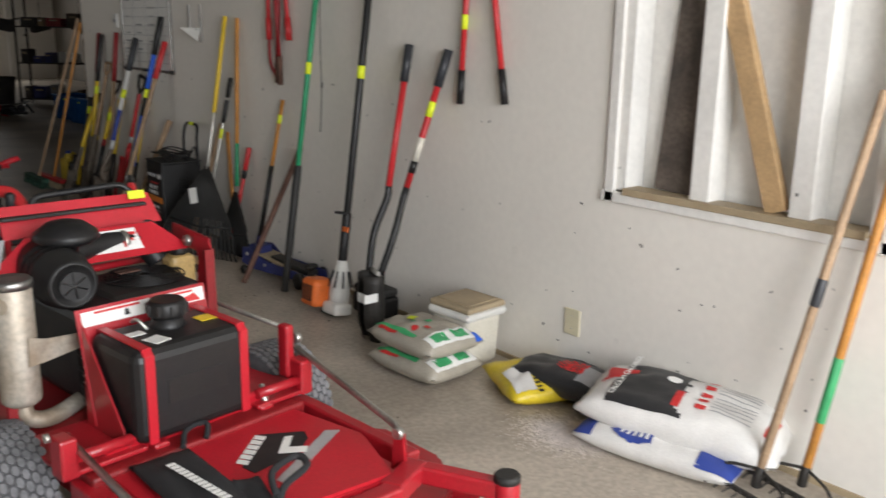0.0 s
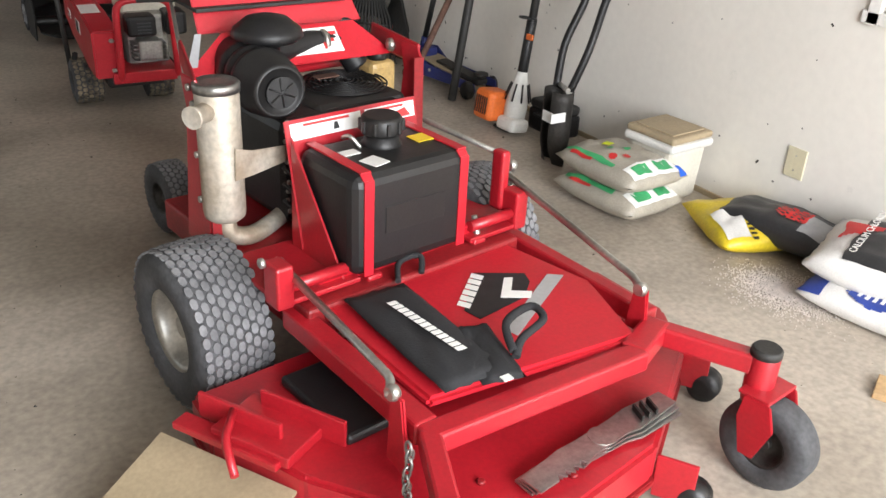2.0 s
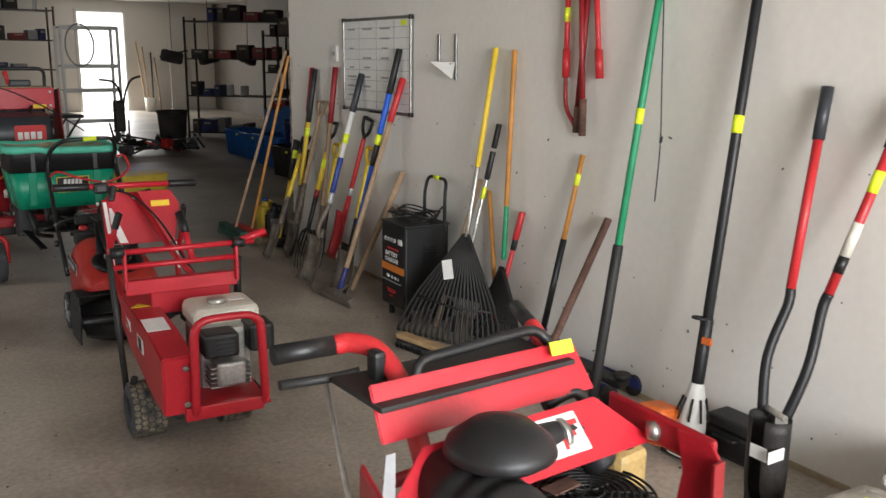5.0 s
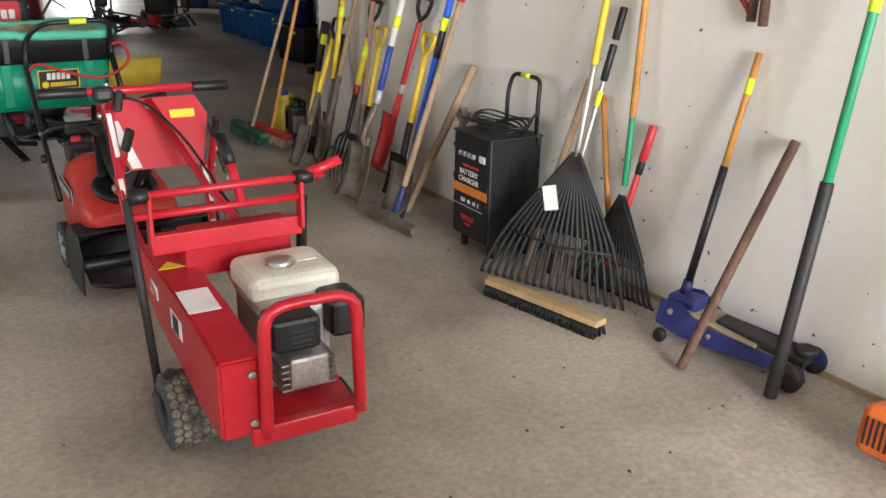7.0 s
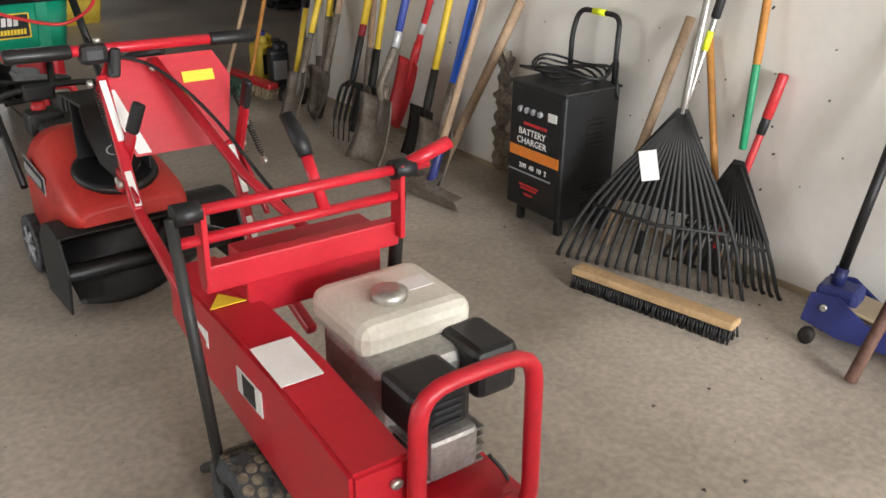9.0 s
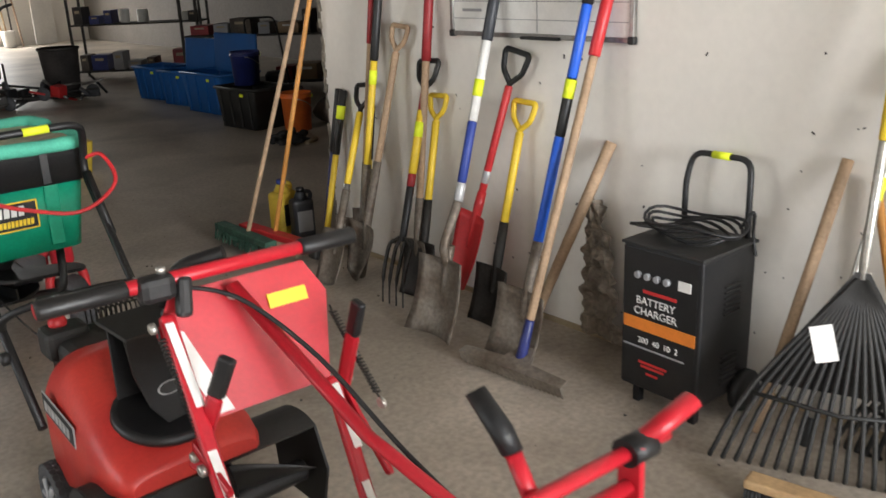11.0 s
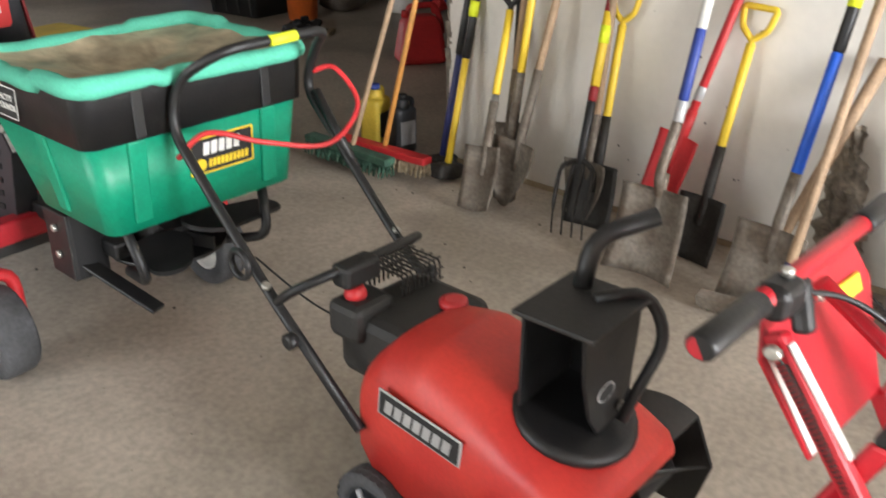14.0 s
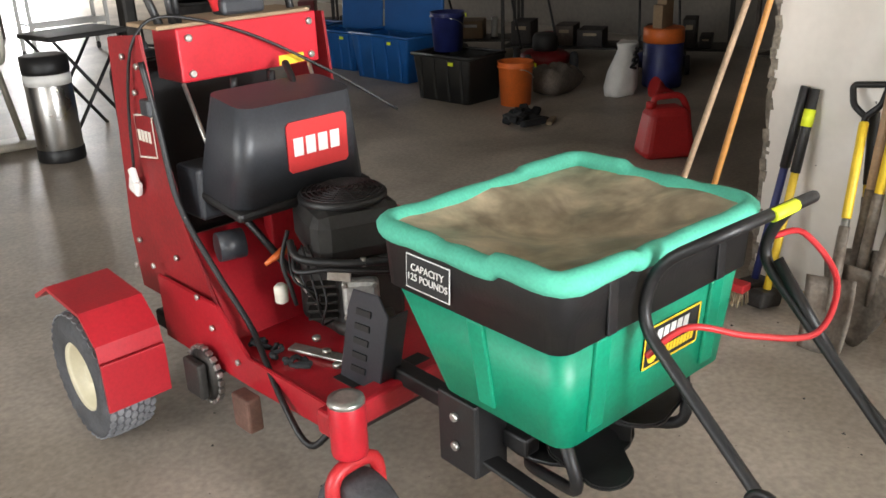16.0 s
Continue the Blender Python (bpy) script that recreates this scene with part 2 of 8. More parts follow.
def smooth_path(pts, n=6):
    """Rounded path through points."""
    pts = [Vector(p) for p in pts]
    out = []
    for i in range(len(pts) - 1):
        p0, p1, p2, p3 = pts[max(i - 1, 0)], pts[i], pts[i + 1], pts[min(i + 2, len(pts) - 1)]
        for k in range(n):
            t = k / n
            out.append(0.5 * ((2 * p1) + (p2 - p0) * t + (2 * p0 - 5 * p1 + 4 * p2 - p3) * t * t + (3 * p1 - p0 - 3 * p2 + p3) * t ** 3))
    out.append(pts[-1])
    return out


def bent(pts, r=0.05, n=4):
    """Straight bar with rounded corners of radius r."""
    pts = [Vector(p) for p in pts]
    out = [pts[0]]
    for i in range(1, len(pts) - 1):
        a, b, c = pts[i - 1], pts[i], pts[i + 1]
        k = min(r, (a - b).length * 0.45, (c - b).length * 0.45)
        p, q = b + (a - b).normalized() * k, b + (c - b).normalized() * k
        for j in range(n + 1):
            t = j / n
            out.append(p * (1 - t) ** 2 + b * 2 * t * (1 - t) + q * t * t)
    return out + [pts[-1]]


def b_lathe(bm, prof, m=None, sides=24, smooth=True, cap=True):
    """Turned shape about local z; prof: (radius, z)."""
    rings = []
    for r, z in prof:
        ring = []
        for k in range(sides):
            a = 2 * math.pi * k / sides
            p = V(max(r, 1e-4) * math.cos(a), max(r, 1e-4) * math.sin(a), z)
            ring.append(bm.verts.new(m @ p if m is not None else p))
        rings.append(ring)
    for A, B in zip(rings, rings[1:]):
        for k in range(sides):
            f = bm.faces.new((A[k], A[(k + 1) % sides], B[(k + 1) % sides], B[k]))
            f.smooth = smooth
    if cap:
        bm.faces.new(rings[0][::-1])
        bm.faces.new(rings[-1])


def b_prism(bm, poly, depth, m=None, bevel=0.0):
    """Flat outline (x, y) given a thickness along local z."""
    lo = [bm.verts.new((x, y, 0)) for x, y in poly]
    hi = [bm.verts.new((x, y, depth)) for x, y in poly]
    n = len(poly)
    faces = [bm.faces.new(lo[::-1]), bm.faces.new(hi)]
    for i in range(n):
        faces.append(bm.faces.new((lo[i], lo[(i + 1) % n], hi[(i + 1) % n], hi[i])))
    vs = lo + hi
    bmesh.ops.recalc_face_normals(bm, faces=faces)
    if bevel:
        es = list({e for v in vs for e in v.link_edges})
        g = bmesh.ops.bevel(bm, geom=es, offset=bevel, segments=2, affect="EDGES")
        vs = list({v for f in g["faces"] for v in f.verts} | {v for v in vs if v.is_valid})
    if m is not None:
        bmesh.ops.transform(bm, matrix=m, verts=vs)


def b_sheet(bm, fn, nu, nv, thick=0.002, m=None):
    """Curved plate: fn(u, v) in 0..1 gives a point; the back lies thick behind along -y."""
    A = [[bm.verts.new(fn(i / nu, j / nv)) for j in range(nv + 1)] for i in range(nu + 1)]
    B = [[bm.verts.new(A[i][j].co - V(0, thick, 0)) for j in range(nv + 1)] for i in range(nu + 1)]
    fs = []
    for i in range(nu):
        for j in range(nv):
            fs.append(bm.faces.new((A[i][j], A[i + 1][j], A[i + 1][j + 1], A[i][j + 1])))
            fs.append(bm.faces.new((B[i][j], B[i][j + 1], B[i + 1][j + 1], B[i + 1][j])))
    for f in fs:
        f.smooth = True
    for i in range(nu):
        fs.append(bm.faces.new((A[i][0], B[i][0], B[i + 1][0], A[i + 1][0])))
        fs.append(bm.faces.new((A[i][nv], A[i + 1][nv], B[i + 1][nv], B[i][nv])))
    for j in range(nv):
        fs.append(bm.faces.new((A[0][j], A[0][j + 1], B[0][j + 1], B[0][j])))
        fs.append(bm.faces.new((A[nu][j], B[nu][j], B[nu][j + 1], A[nu][j + 1])))
    bmesh.ops.recalc_face_normals(bm, faces=fs)
    if m is not None:
        bmesh.ops.transform(bm, matrix=m, verts=[v for row in A + B for v in row])


def part(name, bm, material, parent=None, label="", m=None):
    me = bpy.data.meshes.new(name)
    bm.to_mesh(me)
    bm.free()
    me.materials.append(M[material])
    ob = new(name, me)
    ob.parent = parent
    if m is not None:
        ob.matrix_basis = m
    if label:
        tagged(ob, label)
    return ob


def thing(name, m, label, category, group=""):
    ob = new(name)
    ob.empty_display_size = 0.1
    ob.matrix_world = m
    return tagged(ob, label, category, group)


def structure(name, bm, material, label, parent=None):
    ob = part(name, bm, material, parent)
    return tagged(ob, label, name.split("_")[0], kind="structure")


def box_part(name, c, s, material, parent, bevel=0.004, m=None, label="", seg=2):
    bm = bmesh.new()
    b_box(bm, c, s, m, bevel, seg)
    return part(name, bm, material, parent, label)


def tube_part(name, pts, r, material, parent, sides=10, label="", closed=False):
    bm = bmesh.new()
    b_tube(bm, pts, r, sides, closed)
    return part(name, bm, material, parent, label)


def lathe_part(name, prof, material, parent, m=None, sides=24, label="", smooth=True, cap=True):
    bm = bmesh.new()
    b_lathe(bm, prof, m, sides, smooth, cap)
    return part(name, bm, material, parent, label)


def prism_part(name, poly, depth, material, parent, m=None, bevel=0.0, label=""):
    bm = bmesh.new()
    b_prism(bm, poly, depth, m, bevel)
    return part(name, bm, material, parent, label)


def words(name, text, size, material, parent, m, label="", thick=0.0008, align="CENTER"):
    """Raised lettering in the local xy plane of m."""
    cu = bpy.data.curves.new(name, "FONT")
    cu.body, cu.size, cu.align_x, cu.align_y, cu.extrude = text, size, align, "CENTER", thick
    tmp = bpy.data.objects.new(name, cu)
    me = bpy.data.meshes.new_from_object(tmp)
    bpy.data.objects.remove(tmp)
    me.materials.clear()
    me.materials.append(M[material])
    ob = new(name, me)
    ob.parent, ob.matrix_basis = parent, m
    return ob


def axes(o, x, y):
    """A pose at o whose x and y axes run along x and y."""
    x = Vector(x).normalized()
    z = x.cross(Vector(y)).normalized()
    y = z.cross(x)
    m = Matrix((x, y, z)).transposed().to_4x4()
    m.translation = Vector(o)
    return m


def to_z(o, d):
    """A pose at o whose z axis runs along d."""
    m = Vector(d).to_track_quat("Z", "Y").to_matrix().to_4x4()
    m.translation = Vector(o)
    return m


# ---- structure ----
WALL_END = 7.18
bm = bmesh.new()
b_box(bm, (-0.8, 11.4, -0.1), (13.4, 31.1, 0.2))
structure("floor", bm, "concrete", "stained tan concrete shop floor with dusty scuffs")
bm = bmesh.new()
b_box(bm, (0, -40, -0.16), (600, 600, 0.1))
structure("ground", bm, "concrete_pale", "pale gravel yard outside the shop")
bm = bmesh.new()
b_box(bm, (-0.8, 11.4, 3.15), (13.4, 31.1, 0.2))
structure("ceiling", bm, "ceiling", "plain board ceiling of the shop")
bm = bmesh.new()
y0, y1, z0, z1 = -0.42, 0.70, 0.93, 2.25
b_box(bm, (0.06, (-4 + y0) / 2, 1.525), (0.12, y0 + 4, 3.05))
b_box(bm, (0.06, (y1 + WALL_END) / 2, 1.525), (0.12, WALL_END - y1, 3.05))
b_box(bm, (0.06, (y0 + y1) / 2, z0 / 2), (0.12, y1 - y0, z0))
b_box(bm, (0.06, (y0 + y1) / 2, (z1 + 3.05) / 2), (0.12, y1 - y0, 3.05 - z1))
structure("wall_east", bm, "wall", "cream painted wall panel with scuffs and nail marks")
bm = bmesh.new()
b_box(bm, (0.15, (y0 + y1) / 2, (z0 + z1) / 2), (0.05, y1 - y0 + 0.2, z1 - z0 + 0.2))
structure("wall_recess_back", bm, "wallwhite", "white painted sheathing at the back of the framed recess")
bm = bmesh.new()
random.seed(4)
for k in range(70):
    z = 3.05 * (k + 0.5) / 70
    b_box(bm, (0.06 + random.uniform(-0.008, 0.008), WALL_END + random.uniform(0.0, 0.012), z), (0.118, 0.03, 0.05), pose(0, 0, 0, random.uniform(-12, 12), random.uniform(-8, 8), 0))
structure("trim_wall_end", bm, "plyedge", "rough broken plaster edge at the end of the cream wall")
bm = bmesh.new()
b_box(bm, (-0.004, 3.3, 0.012), (0.012, 7.7, 0.024))
structure("baseboard", bm, "tan", "dirty bare strip at the foot of the wall")
# the partition and back east wall take the shade-darkened colour
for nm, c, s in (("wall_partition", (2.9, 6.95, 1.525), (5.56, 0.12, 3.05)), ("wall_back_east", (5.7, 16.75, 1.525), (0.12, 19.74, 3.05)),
                 ("wall_west_near", (-7.3, 0.2, 1.525), (0.12, 8.6, 3.05)), ("wall_west_far", (-7.3, 17.85, 1.525), (0.12, 17.5, 3.05)),
                 ("wall_west_lintel", (-7.3, 6.8, 2.9), (0.12, 4.6, 0.3)),
                 ("wall_south_east", (-0.3, -4.06, 1.525), (0.6, 0.12, 3.05)), ("wall_south_west", (-6.6, -4.06, 1.525), (1.4, 0.12, 3.05)),
                 ("wall_south_lintel", (-3.2, -4.06, 2.9), (5.2, 0.12, 0.3))):
    bm = bmesh.new()
    b_box(bm, c, s)
    structure(nm, bm, "wall" if "south" in nm or "west" in nm else "shaded_wall", "plain painted shop wall")
# far wall with its bright doorway
bm = bmesh.new()
for c, s in (((-2.72, 26.56, 1.525), (9.1, 0.12, 3.05)), ((4.36, 26.56, 1.525), (2.56, 0.12, 3.05)), ((2.455, 26.56, 2.89), (1.25, 0.12, 0.32))):
    b_box(bm, c, s)
structure("wall_far", bm, "wall", "cream far wall with an open doorway")
# glowing panel added behind the opening in place of the bright outdoors
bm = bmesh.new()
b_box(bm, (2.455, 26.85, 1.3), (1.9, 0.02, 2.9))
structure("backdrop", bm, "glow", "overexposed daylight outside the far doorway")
bm = bmesh.new()
for c, s in (((1.80, 26.48, 1.36), (0.08, 0.06, 2.72)), ((3.11, 26.48, 1.36), (0.08, 0.06, 2.72)), ((2.455, 26.48, 2.76), (1.39, 0.06, 0.08))):
    b_box(bm, c, s, None, 0.008)
structure("trim_doorway", bm, "wallwhite", "white painted doorway frame")
door = new("door_1")
tagged(door, "white painted door standing half open", "door", kind="structure")
door.matrix_world = pose(4.25, 26.2, 0, 0, 0, 12) @ Matrix.Diagonal((1.3, 1, 1.25, 1))
box_part("door_panel", (0.2, 0, 1.05), (0.42, 0.04, 2.1), "wallwhite", door)
lathe_part("knob", [(0.01, 0), (0.01, 0.03), (0.028, 0.04), (0.02, 0.065), (0.0, 0.07)], "darksteel", door, to_z((0.36, -0.02, 1.0), (0, -1, 0)), 12)
# studs and trim of the framed recess in the cream wall
for nm, yy, w in (("stud", 0.295, 0.085), ("stud", -0.12, 0.085), ("jamb", 0.675, 0.05), ("jamb", -0.395, 0.05)):
    bm = bmesh.new()
    b_box(bm, (0.062, yy, 1.6), (0.121, w, 1.31), None, 0.004)
    structure("trim_" + nm, bm, "wallwhite", "white painted wooden " + nm + " in the framed recess")
bm = bmesh.new()
b_box(bm, (0.03, 0.14, 0.945), (0.11, 1.02, 0.03), None, 0.004)
structure("trim_sill", bm, "tan", "dusty unpainted sill of the framed recess")
for nm, c, s in (("trim_recess_bottom", (-0.008, 0.14, 0.915), (0.018, 1.26, 0.045)), ("trim_recess_side", (-0.008, 0.725, 1.6), (0.018, 0.05, 1.42)), ("trim_recess_side_b", (-0.008, -0.445, 1.6), (0.018, 0.05, 1.42))):
    bm = bmesh.new()
    b_box(bm, c, s, None, 0.004)
    structure(nm, bm, "wallwhite", "white painted trim round the framed recess")
bd = thing("board", pose(0.075, 0.455, 0.962, 2.5, 3, 0), "weathered dark grey board leaning in the wall recess", "board")
box_part("plank", (0, 0, 0.38), (0.022, 0.20, 0.76), "greywood", bd, 0.003)
bd = thing("lumber_stick", pose(0.035, -0.02, 0.962), "pale wooden two by four leaning across the recess", "lumber")
box_part("stick", (0.0, 0.185, 0.54), (0.04, 0.085, 1.14), "palewood", bd, 0.003, pose(0, 0, 0, -18.9, 0, 0))


# ---- tools along the cream wall ----
def lean(name, foot, top, label, category, group="long tools leaning on the wall"):
    """A tool whose shaft runs from foot to top: local z up the shaft, x along the wall, y out into the room."""
    foot, top = Vector(foot), Vector(top)
    z = (top - foot).normalized()
    x = V(0, 1, 0)
    x = (x - z * x.dot(z)).normalized()
    m = Matrix((x, z.cross(x), z)).transposed().to_4x4()
    m.translation = foot
    ob = thing(name, m, label, category, group)
    return ob, (top - foot).length


def shaft(ob, a, b, r, material, name="handle", r2=None, label=""):
    k = r2 or r
    return tube_part(name, [(0, 0, a), (0, 0, a + 0.004), (0, 0, b - 0.004), (0, 0, b)], [r * 0.85, r, k, k * 0.85], material, ob, 12, label)


def tag(ob, z, r=0.018, material="tag"):
    bm = bmesh.new()
    b_lathe(bm, [(r + 0.0015, z - 0.035), (r + 0.0015, z + 0.035)], None, 14)
    return part("tag", bm, material, ob, "fluorescent yellow price tag")


def d_grip(ob, z, material, size=0.11):
    """A D-shaped hand grip whose yoke starts at z."""
    w = size * 0.5
    pts = [(0, 0, z), (0, 0, z + 0.02), (-w * 0.8, 0, z + size * 0.5), (-w, 0, z + size), (-w * 0.9, 0, z + size * 1.1), (w * 0.9, 0, z + size * 1.1), (w, 0, z + size), (w * 0.8, 0, z + size * 0.5), (0, 0, z + 0.02)]
    return tube_part("grip", bent(pts, 0.02), 0.0125, material, ob, 10)


def shovel_blade(ob, w, h, material="blade", point=0.0, dish=0.03, socket=0.2, z=0.0, flat_top=True):
    """A dished blade with shoulders and a socket that runs up to the shaft."""
    def fn(u, v):
        x = (u - 0.5) * 2
        wide = w / 2 * (1 - point * (1 - v) ** 2 * 0.9) * (1.0 if flat_top or v < 0.85 else 1 - (v - 0.85) * 2)
        low = point * h * 0.3 * x * x * (1 - v)
        return V(x * wide, 0.012 + dish * x * x + dish * 0.6 * (v - 0.5) ** 2 * 4 - dish * 0.5, z + v * h + low)
    bm = bmesh.new()
    b_sheet(bm, fn, 8, 8, 0.003)
    bl = part("blade", bm, material, ob)
    bm = bmesh.new()
    b_tube(bm, [(0, 0.012 - dish * 0.5, z + h * 0.55), (0, -0.004, z + h * 0.8), (0, 0, z + h + 0.03), (0, 0, z + h + socket)], [0.008, 0.018, 0.022, 0.02], 12)
    part("socket", bm, material, ob)
    return bl


# push brooms
def push_broom(foot, top, shaft_mat, head_mat, bristle_mat, turn, label):
    ob, L = lean("push_broom", foot, top, label, "broom")
    shaft(ob, 0.05, L, 0.013, shaft_mat)
    inv = ob.matrix_world.to_3x3().inverted().to_4x4() @ pose(0, 0, 0, 0, 0, turn)
    box_part("head", inv @ V(0, 0, 0.06), (0.07, 0.58, 0.035), head_mat, ob, 0.006, inv)
    bm = bmesh.new()
    random.seed(7)
    for i in range(46):
        for j in range(4):
            p = V(-0.028 + j * 0.018 + random.uniform(-0.004, 0.004), -0.28 + i * 0.0125, 0.045)
            q = p + V(random.uniform(-0.012, 0.012) + (j - 1.5) * 0.008, random.uniform(-0.008, 0.008), -0.06)
            b_tube(bm, [inv @ p, inv @ q], 0.0035, 4)
    part("bristles", bm, bristle_mat, ob)
    return ob


push_broom((-0.47, 7.42, 0.06), (-0.03, 7.19, 1.64), "wood", "greenbristle", "greenbristle", 0, "green push broom with a worn grey wooden handle")
push_broom((-0.36, 7.30, 0.06), (-0.03, 7.13, 1.60), "orangewood", "redgrip", "tan", 4, "red push broom with an orange wooden handle")


def sledge(foot, top, handle, label):
    ob, L = lean("sledgehammer", foot, top, label, "sledgehammer")
    shaft(ob, 0.0, L * 0.62, 0.017, handle)
    shaft(ob, L * 0.62, L, 0.021, "black", "grip")
    bm = bmesh.new()
    b_box(bm, (0, 0, 0.02), (0.075, 0.17, 0.075), None, 0.014)
    part("hammer_head", bm, "darksteel", ob)
    return ob, L


ob, L = sledge((-0.23, 6.99, 0.03), (-0.03, 6.98, 0.905), "yellow", "sledgehammer with yellow handle and black grip, resting on its head")
tag(ob, L * 0.87, 0.022)
sledge((-0.16, 7.09, 0.03), (-0.03, 7.02, 0.91), "navy", "sledgehammer with blue handle and black grip")

# transfer spade with yellow shaft and black D grip, and its neighbour
ob, L = lean("spade", (-0.45, 6.62, 0.01), (-0.04, 6.757, 0.978), "square spade with yellow shaft and black grip", "spade")
shovel_blade(ob, 0.19, 0.29, "blade", 0.15, 0.02)
shaft(ob, 0.30, 0.52, 0.016, "steel", "ferrule")
shaft(ob, 0.52, L - 0.17, 0.018, "yellow")
d_grip(ob, L - 0.17, "black", 0.13)
ob, L = lean("spade", (-0.27, 6.58, 0.01), (-0.03, 6.735, 0.85), "drain spade with black grip and yellow shaft", "spade")
shovel_blade(ob, 0.15, 0.36, "blade", 0.2, 0.02)
shaft(ob, 0.40, L - 0.28, 0.017, "yellow")
shaft(ob, L - 0.28, L, 0.02, "black", "grip")
ob, L = lean("shovel", (-0.31, 6.57, 0.01), (-0.03, 6.455, 1.276), "round shovel with worn wooden D handle", "shovel")
shovel_blade(ob, 0.22, 0.30, "blade", 0.6, 0.03, 0.32)
shaft(ob, 0.58, L - 0.15, 0.018, "wood")
d_grip(ob, L - 0.16, "wood", 0.12)
ob, L = lean("shovel", (-0.26, 6.62, 0.01), (-0.03, 6.60, 1.50), "long shovel with yellow shaft, black and red grip", "shovel")
shovel_blade(ob, 0.21, 0.28, "blade", 0.6, 0.03, 0.3)
shaft(ob, 0.5, L - 0.42, 0.018, "yellow")
shaft(ob, L - 0.42, L, 0.021, "black", "grip")
tag(ob, L - 0.50, 0.018)
ob, L = lean("shovel", (-0.22, 6.66, 0.01), (-0.03, 6.65, 1.51), "long shovel with a faded dark red grip", "shovel")
shovel_blade(ob, 0.2, 0.28, "blade", 0.6, 0.03, 0.3)
shaft(ob, 0.5, L - 0.35, 0.018, "wood")
shaft(ob, L - 0.35, L, 0.021, "darkred", "grip")

# digging fork
ob, L = lean("garden_fork", (-0.39, 6.18, 0.01), (-0.04, 6.249, 1.11), "digging fork with yellow shaft and black D grip", "garden fork")
for k in range(4):
    x = -0.075 + k * 0.05
    tube_part("tine", smooth_path([(x, 0.0, 0.0), (x, 0.02, 0.12), (x * 1.05, 0.012, 0.26), (x * 0.8, 0, 0.30)], 4), [0.004] * 4 + [0.009] * 9, "darksteel", ob, 6)
tube_part("crossbar", bent([(-0.062, 0, 0.29), (-0.03, 0, 0.315), (0.03, 0, 0.315), (0.062, 0, 0.29)], 0.02), 0.011, "darksteel", ob, 8)
shaft(ob, 0.30, 0.56, 0.017, "black", "ferrule", 0.019)
shaft(ob, 0.56, 0.62, 0.0195, "darkred", "collar")
shaft(ob, 0.62, L - 0.24, 0.02, "yellow")
tag(ob, L - 0.33, 0.02)
shaft(ob, L - 0.24, L - 0.15, 0.019, "darkred", "collar")
d_grip(ob, L - 0.16, "black", 0.135)
ob, L = lean("shovel", (-0.24, 6.17, 0.01), (-0.03, 6.205, 0.955), "square shovel with yellow shaft and yellow D grip", "shovel")
shovel_blade(ob, 0.22, 0.27, "darksteel", 0.0, 0.02)
shaft(ob, 0.33, L - 0.13, 0.018, "yellow")
d_grip(ob, L - 0.14, "yellow", 0.115)
ob, L = lean("shovel", (-0.22, 6.22, 0.01), (-0.03, 6.227, 1.52), "long wooden handled shovel with a red grip", "shovel")
shovel_blade(ob, 0.2, 0.27, "blade", 0.5, 0.03)
shaft(ob, 0.4, L - 0.42, 0.018, "wood")
shaft(ob, L - 0.42, L, 0.022, "darkred", "grip")

# big square shovel with the white and blue shaft
ob, L = lean("shovel", (-0.475, 5.78, 0.01), (-0.03, 5.795, 1.48), "large dirty square scoop shovel, blue and white shaft", "shovel")
shovel_blade(ob, 0.27, 0.33, "blade", -0.1, 0.035, 0.06)
tube_part("neck", smooth_path([(0, -0.005, 0.30), (0, 0.035, 0.38), (0, 0.02, 0.48), (0, 0, 0.58)], 5), 0.02, "blade", ob, 12)
shaft(ob, 0.58, 0.66, 0.021, "silver", "ferrule")
shaft(ob, 0.66, 0.92, 0.02, "inkblue")
shaft(ob, 0.92, L - 0.28, 0.02, "white", "upper_handle", label="scratched white and silver upper shaft")
tag(ob, 1.06, 0.02)
shaft(ob, L - 0.28, L, 0.024, "grey", "grip")
ob, L = lean("shovel", (-0.25, 5.92, 0.01), (-0.03, 5.688, 1.18), "red spade with red shaft and black D grip", "shovel")
shovel_blade(ob, 0.17, 0.36, "redgrip", 0.2, 0.02, 0.1, 0.12)
shaft(ob, 0.48, L - 0.16, 0.017, "redgrip")
shaft(ob, 0.62, 0.68, 0.0185, "silver", "band")
d_grip(ob, L - 0.17, "black", 0.14)
ob, L = lean("shovel", (-0.24, 5.70, 0.01), (-0.03, 5.652, 0.972), "small square shovel with yellow shaft and D grip", "shovel")
shovel_blade(ob, 0.19, 0.26, "darksteel", 0.0, 0.02)
shaft(ob, 0.33, L - 0.14, 0.018, "yellow")
d_grip(ob, L - 0.15, "yellow", 0.125)

# blue shaft shovel
ob, L = lean("shovel", (-0.42, 5.36, 0.01), (-0.03, 5.25, 1.652), "long shovel with a bright blue and black shaft", "shovel")
shovel_blade(ob, 0.25, 0.29, "blade", 0.0, 0.03)
shaft(ob, 0.31, 0.46, 0.02, "white", "ferrule")
shaft(ob, 0.46, 0.90, 0.02, "blue")
shaft(ob, 0.90, 1.12, 0.0205, "black", "band")
tag(ob, 1.08, 0.021)
shaft(ob, 1.12, L - 0.30, 0.02, "blue", "upper_handle")
shaft(ob, L - 0.30, L, 0.023, "black", "grip")
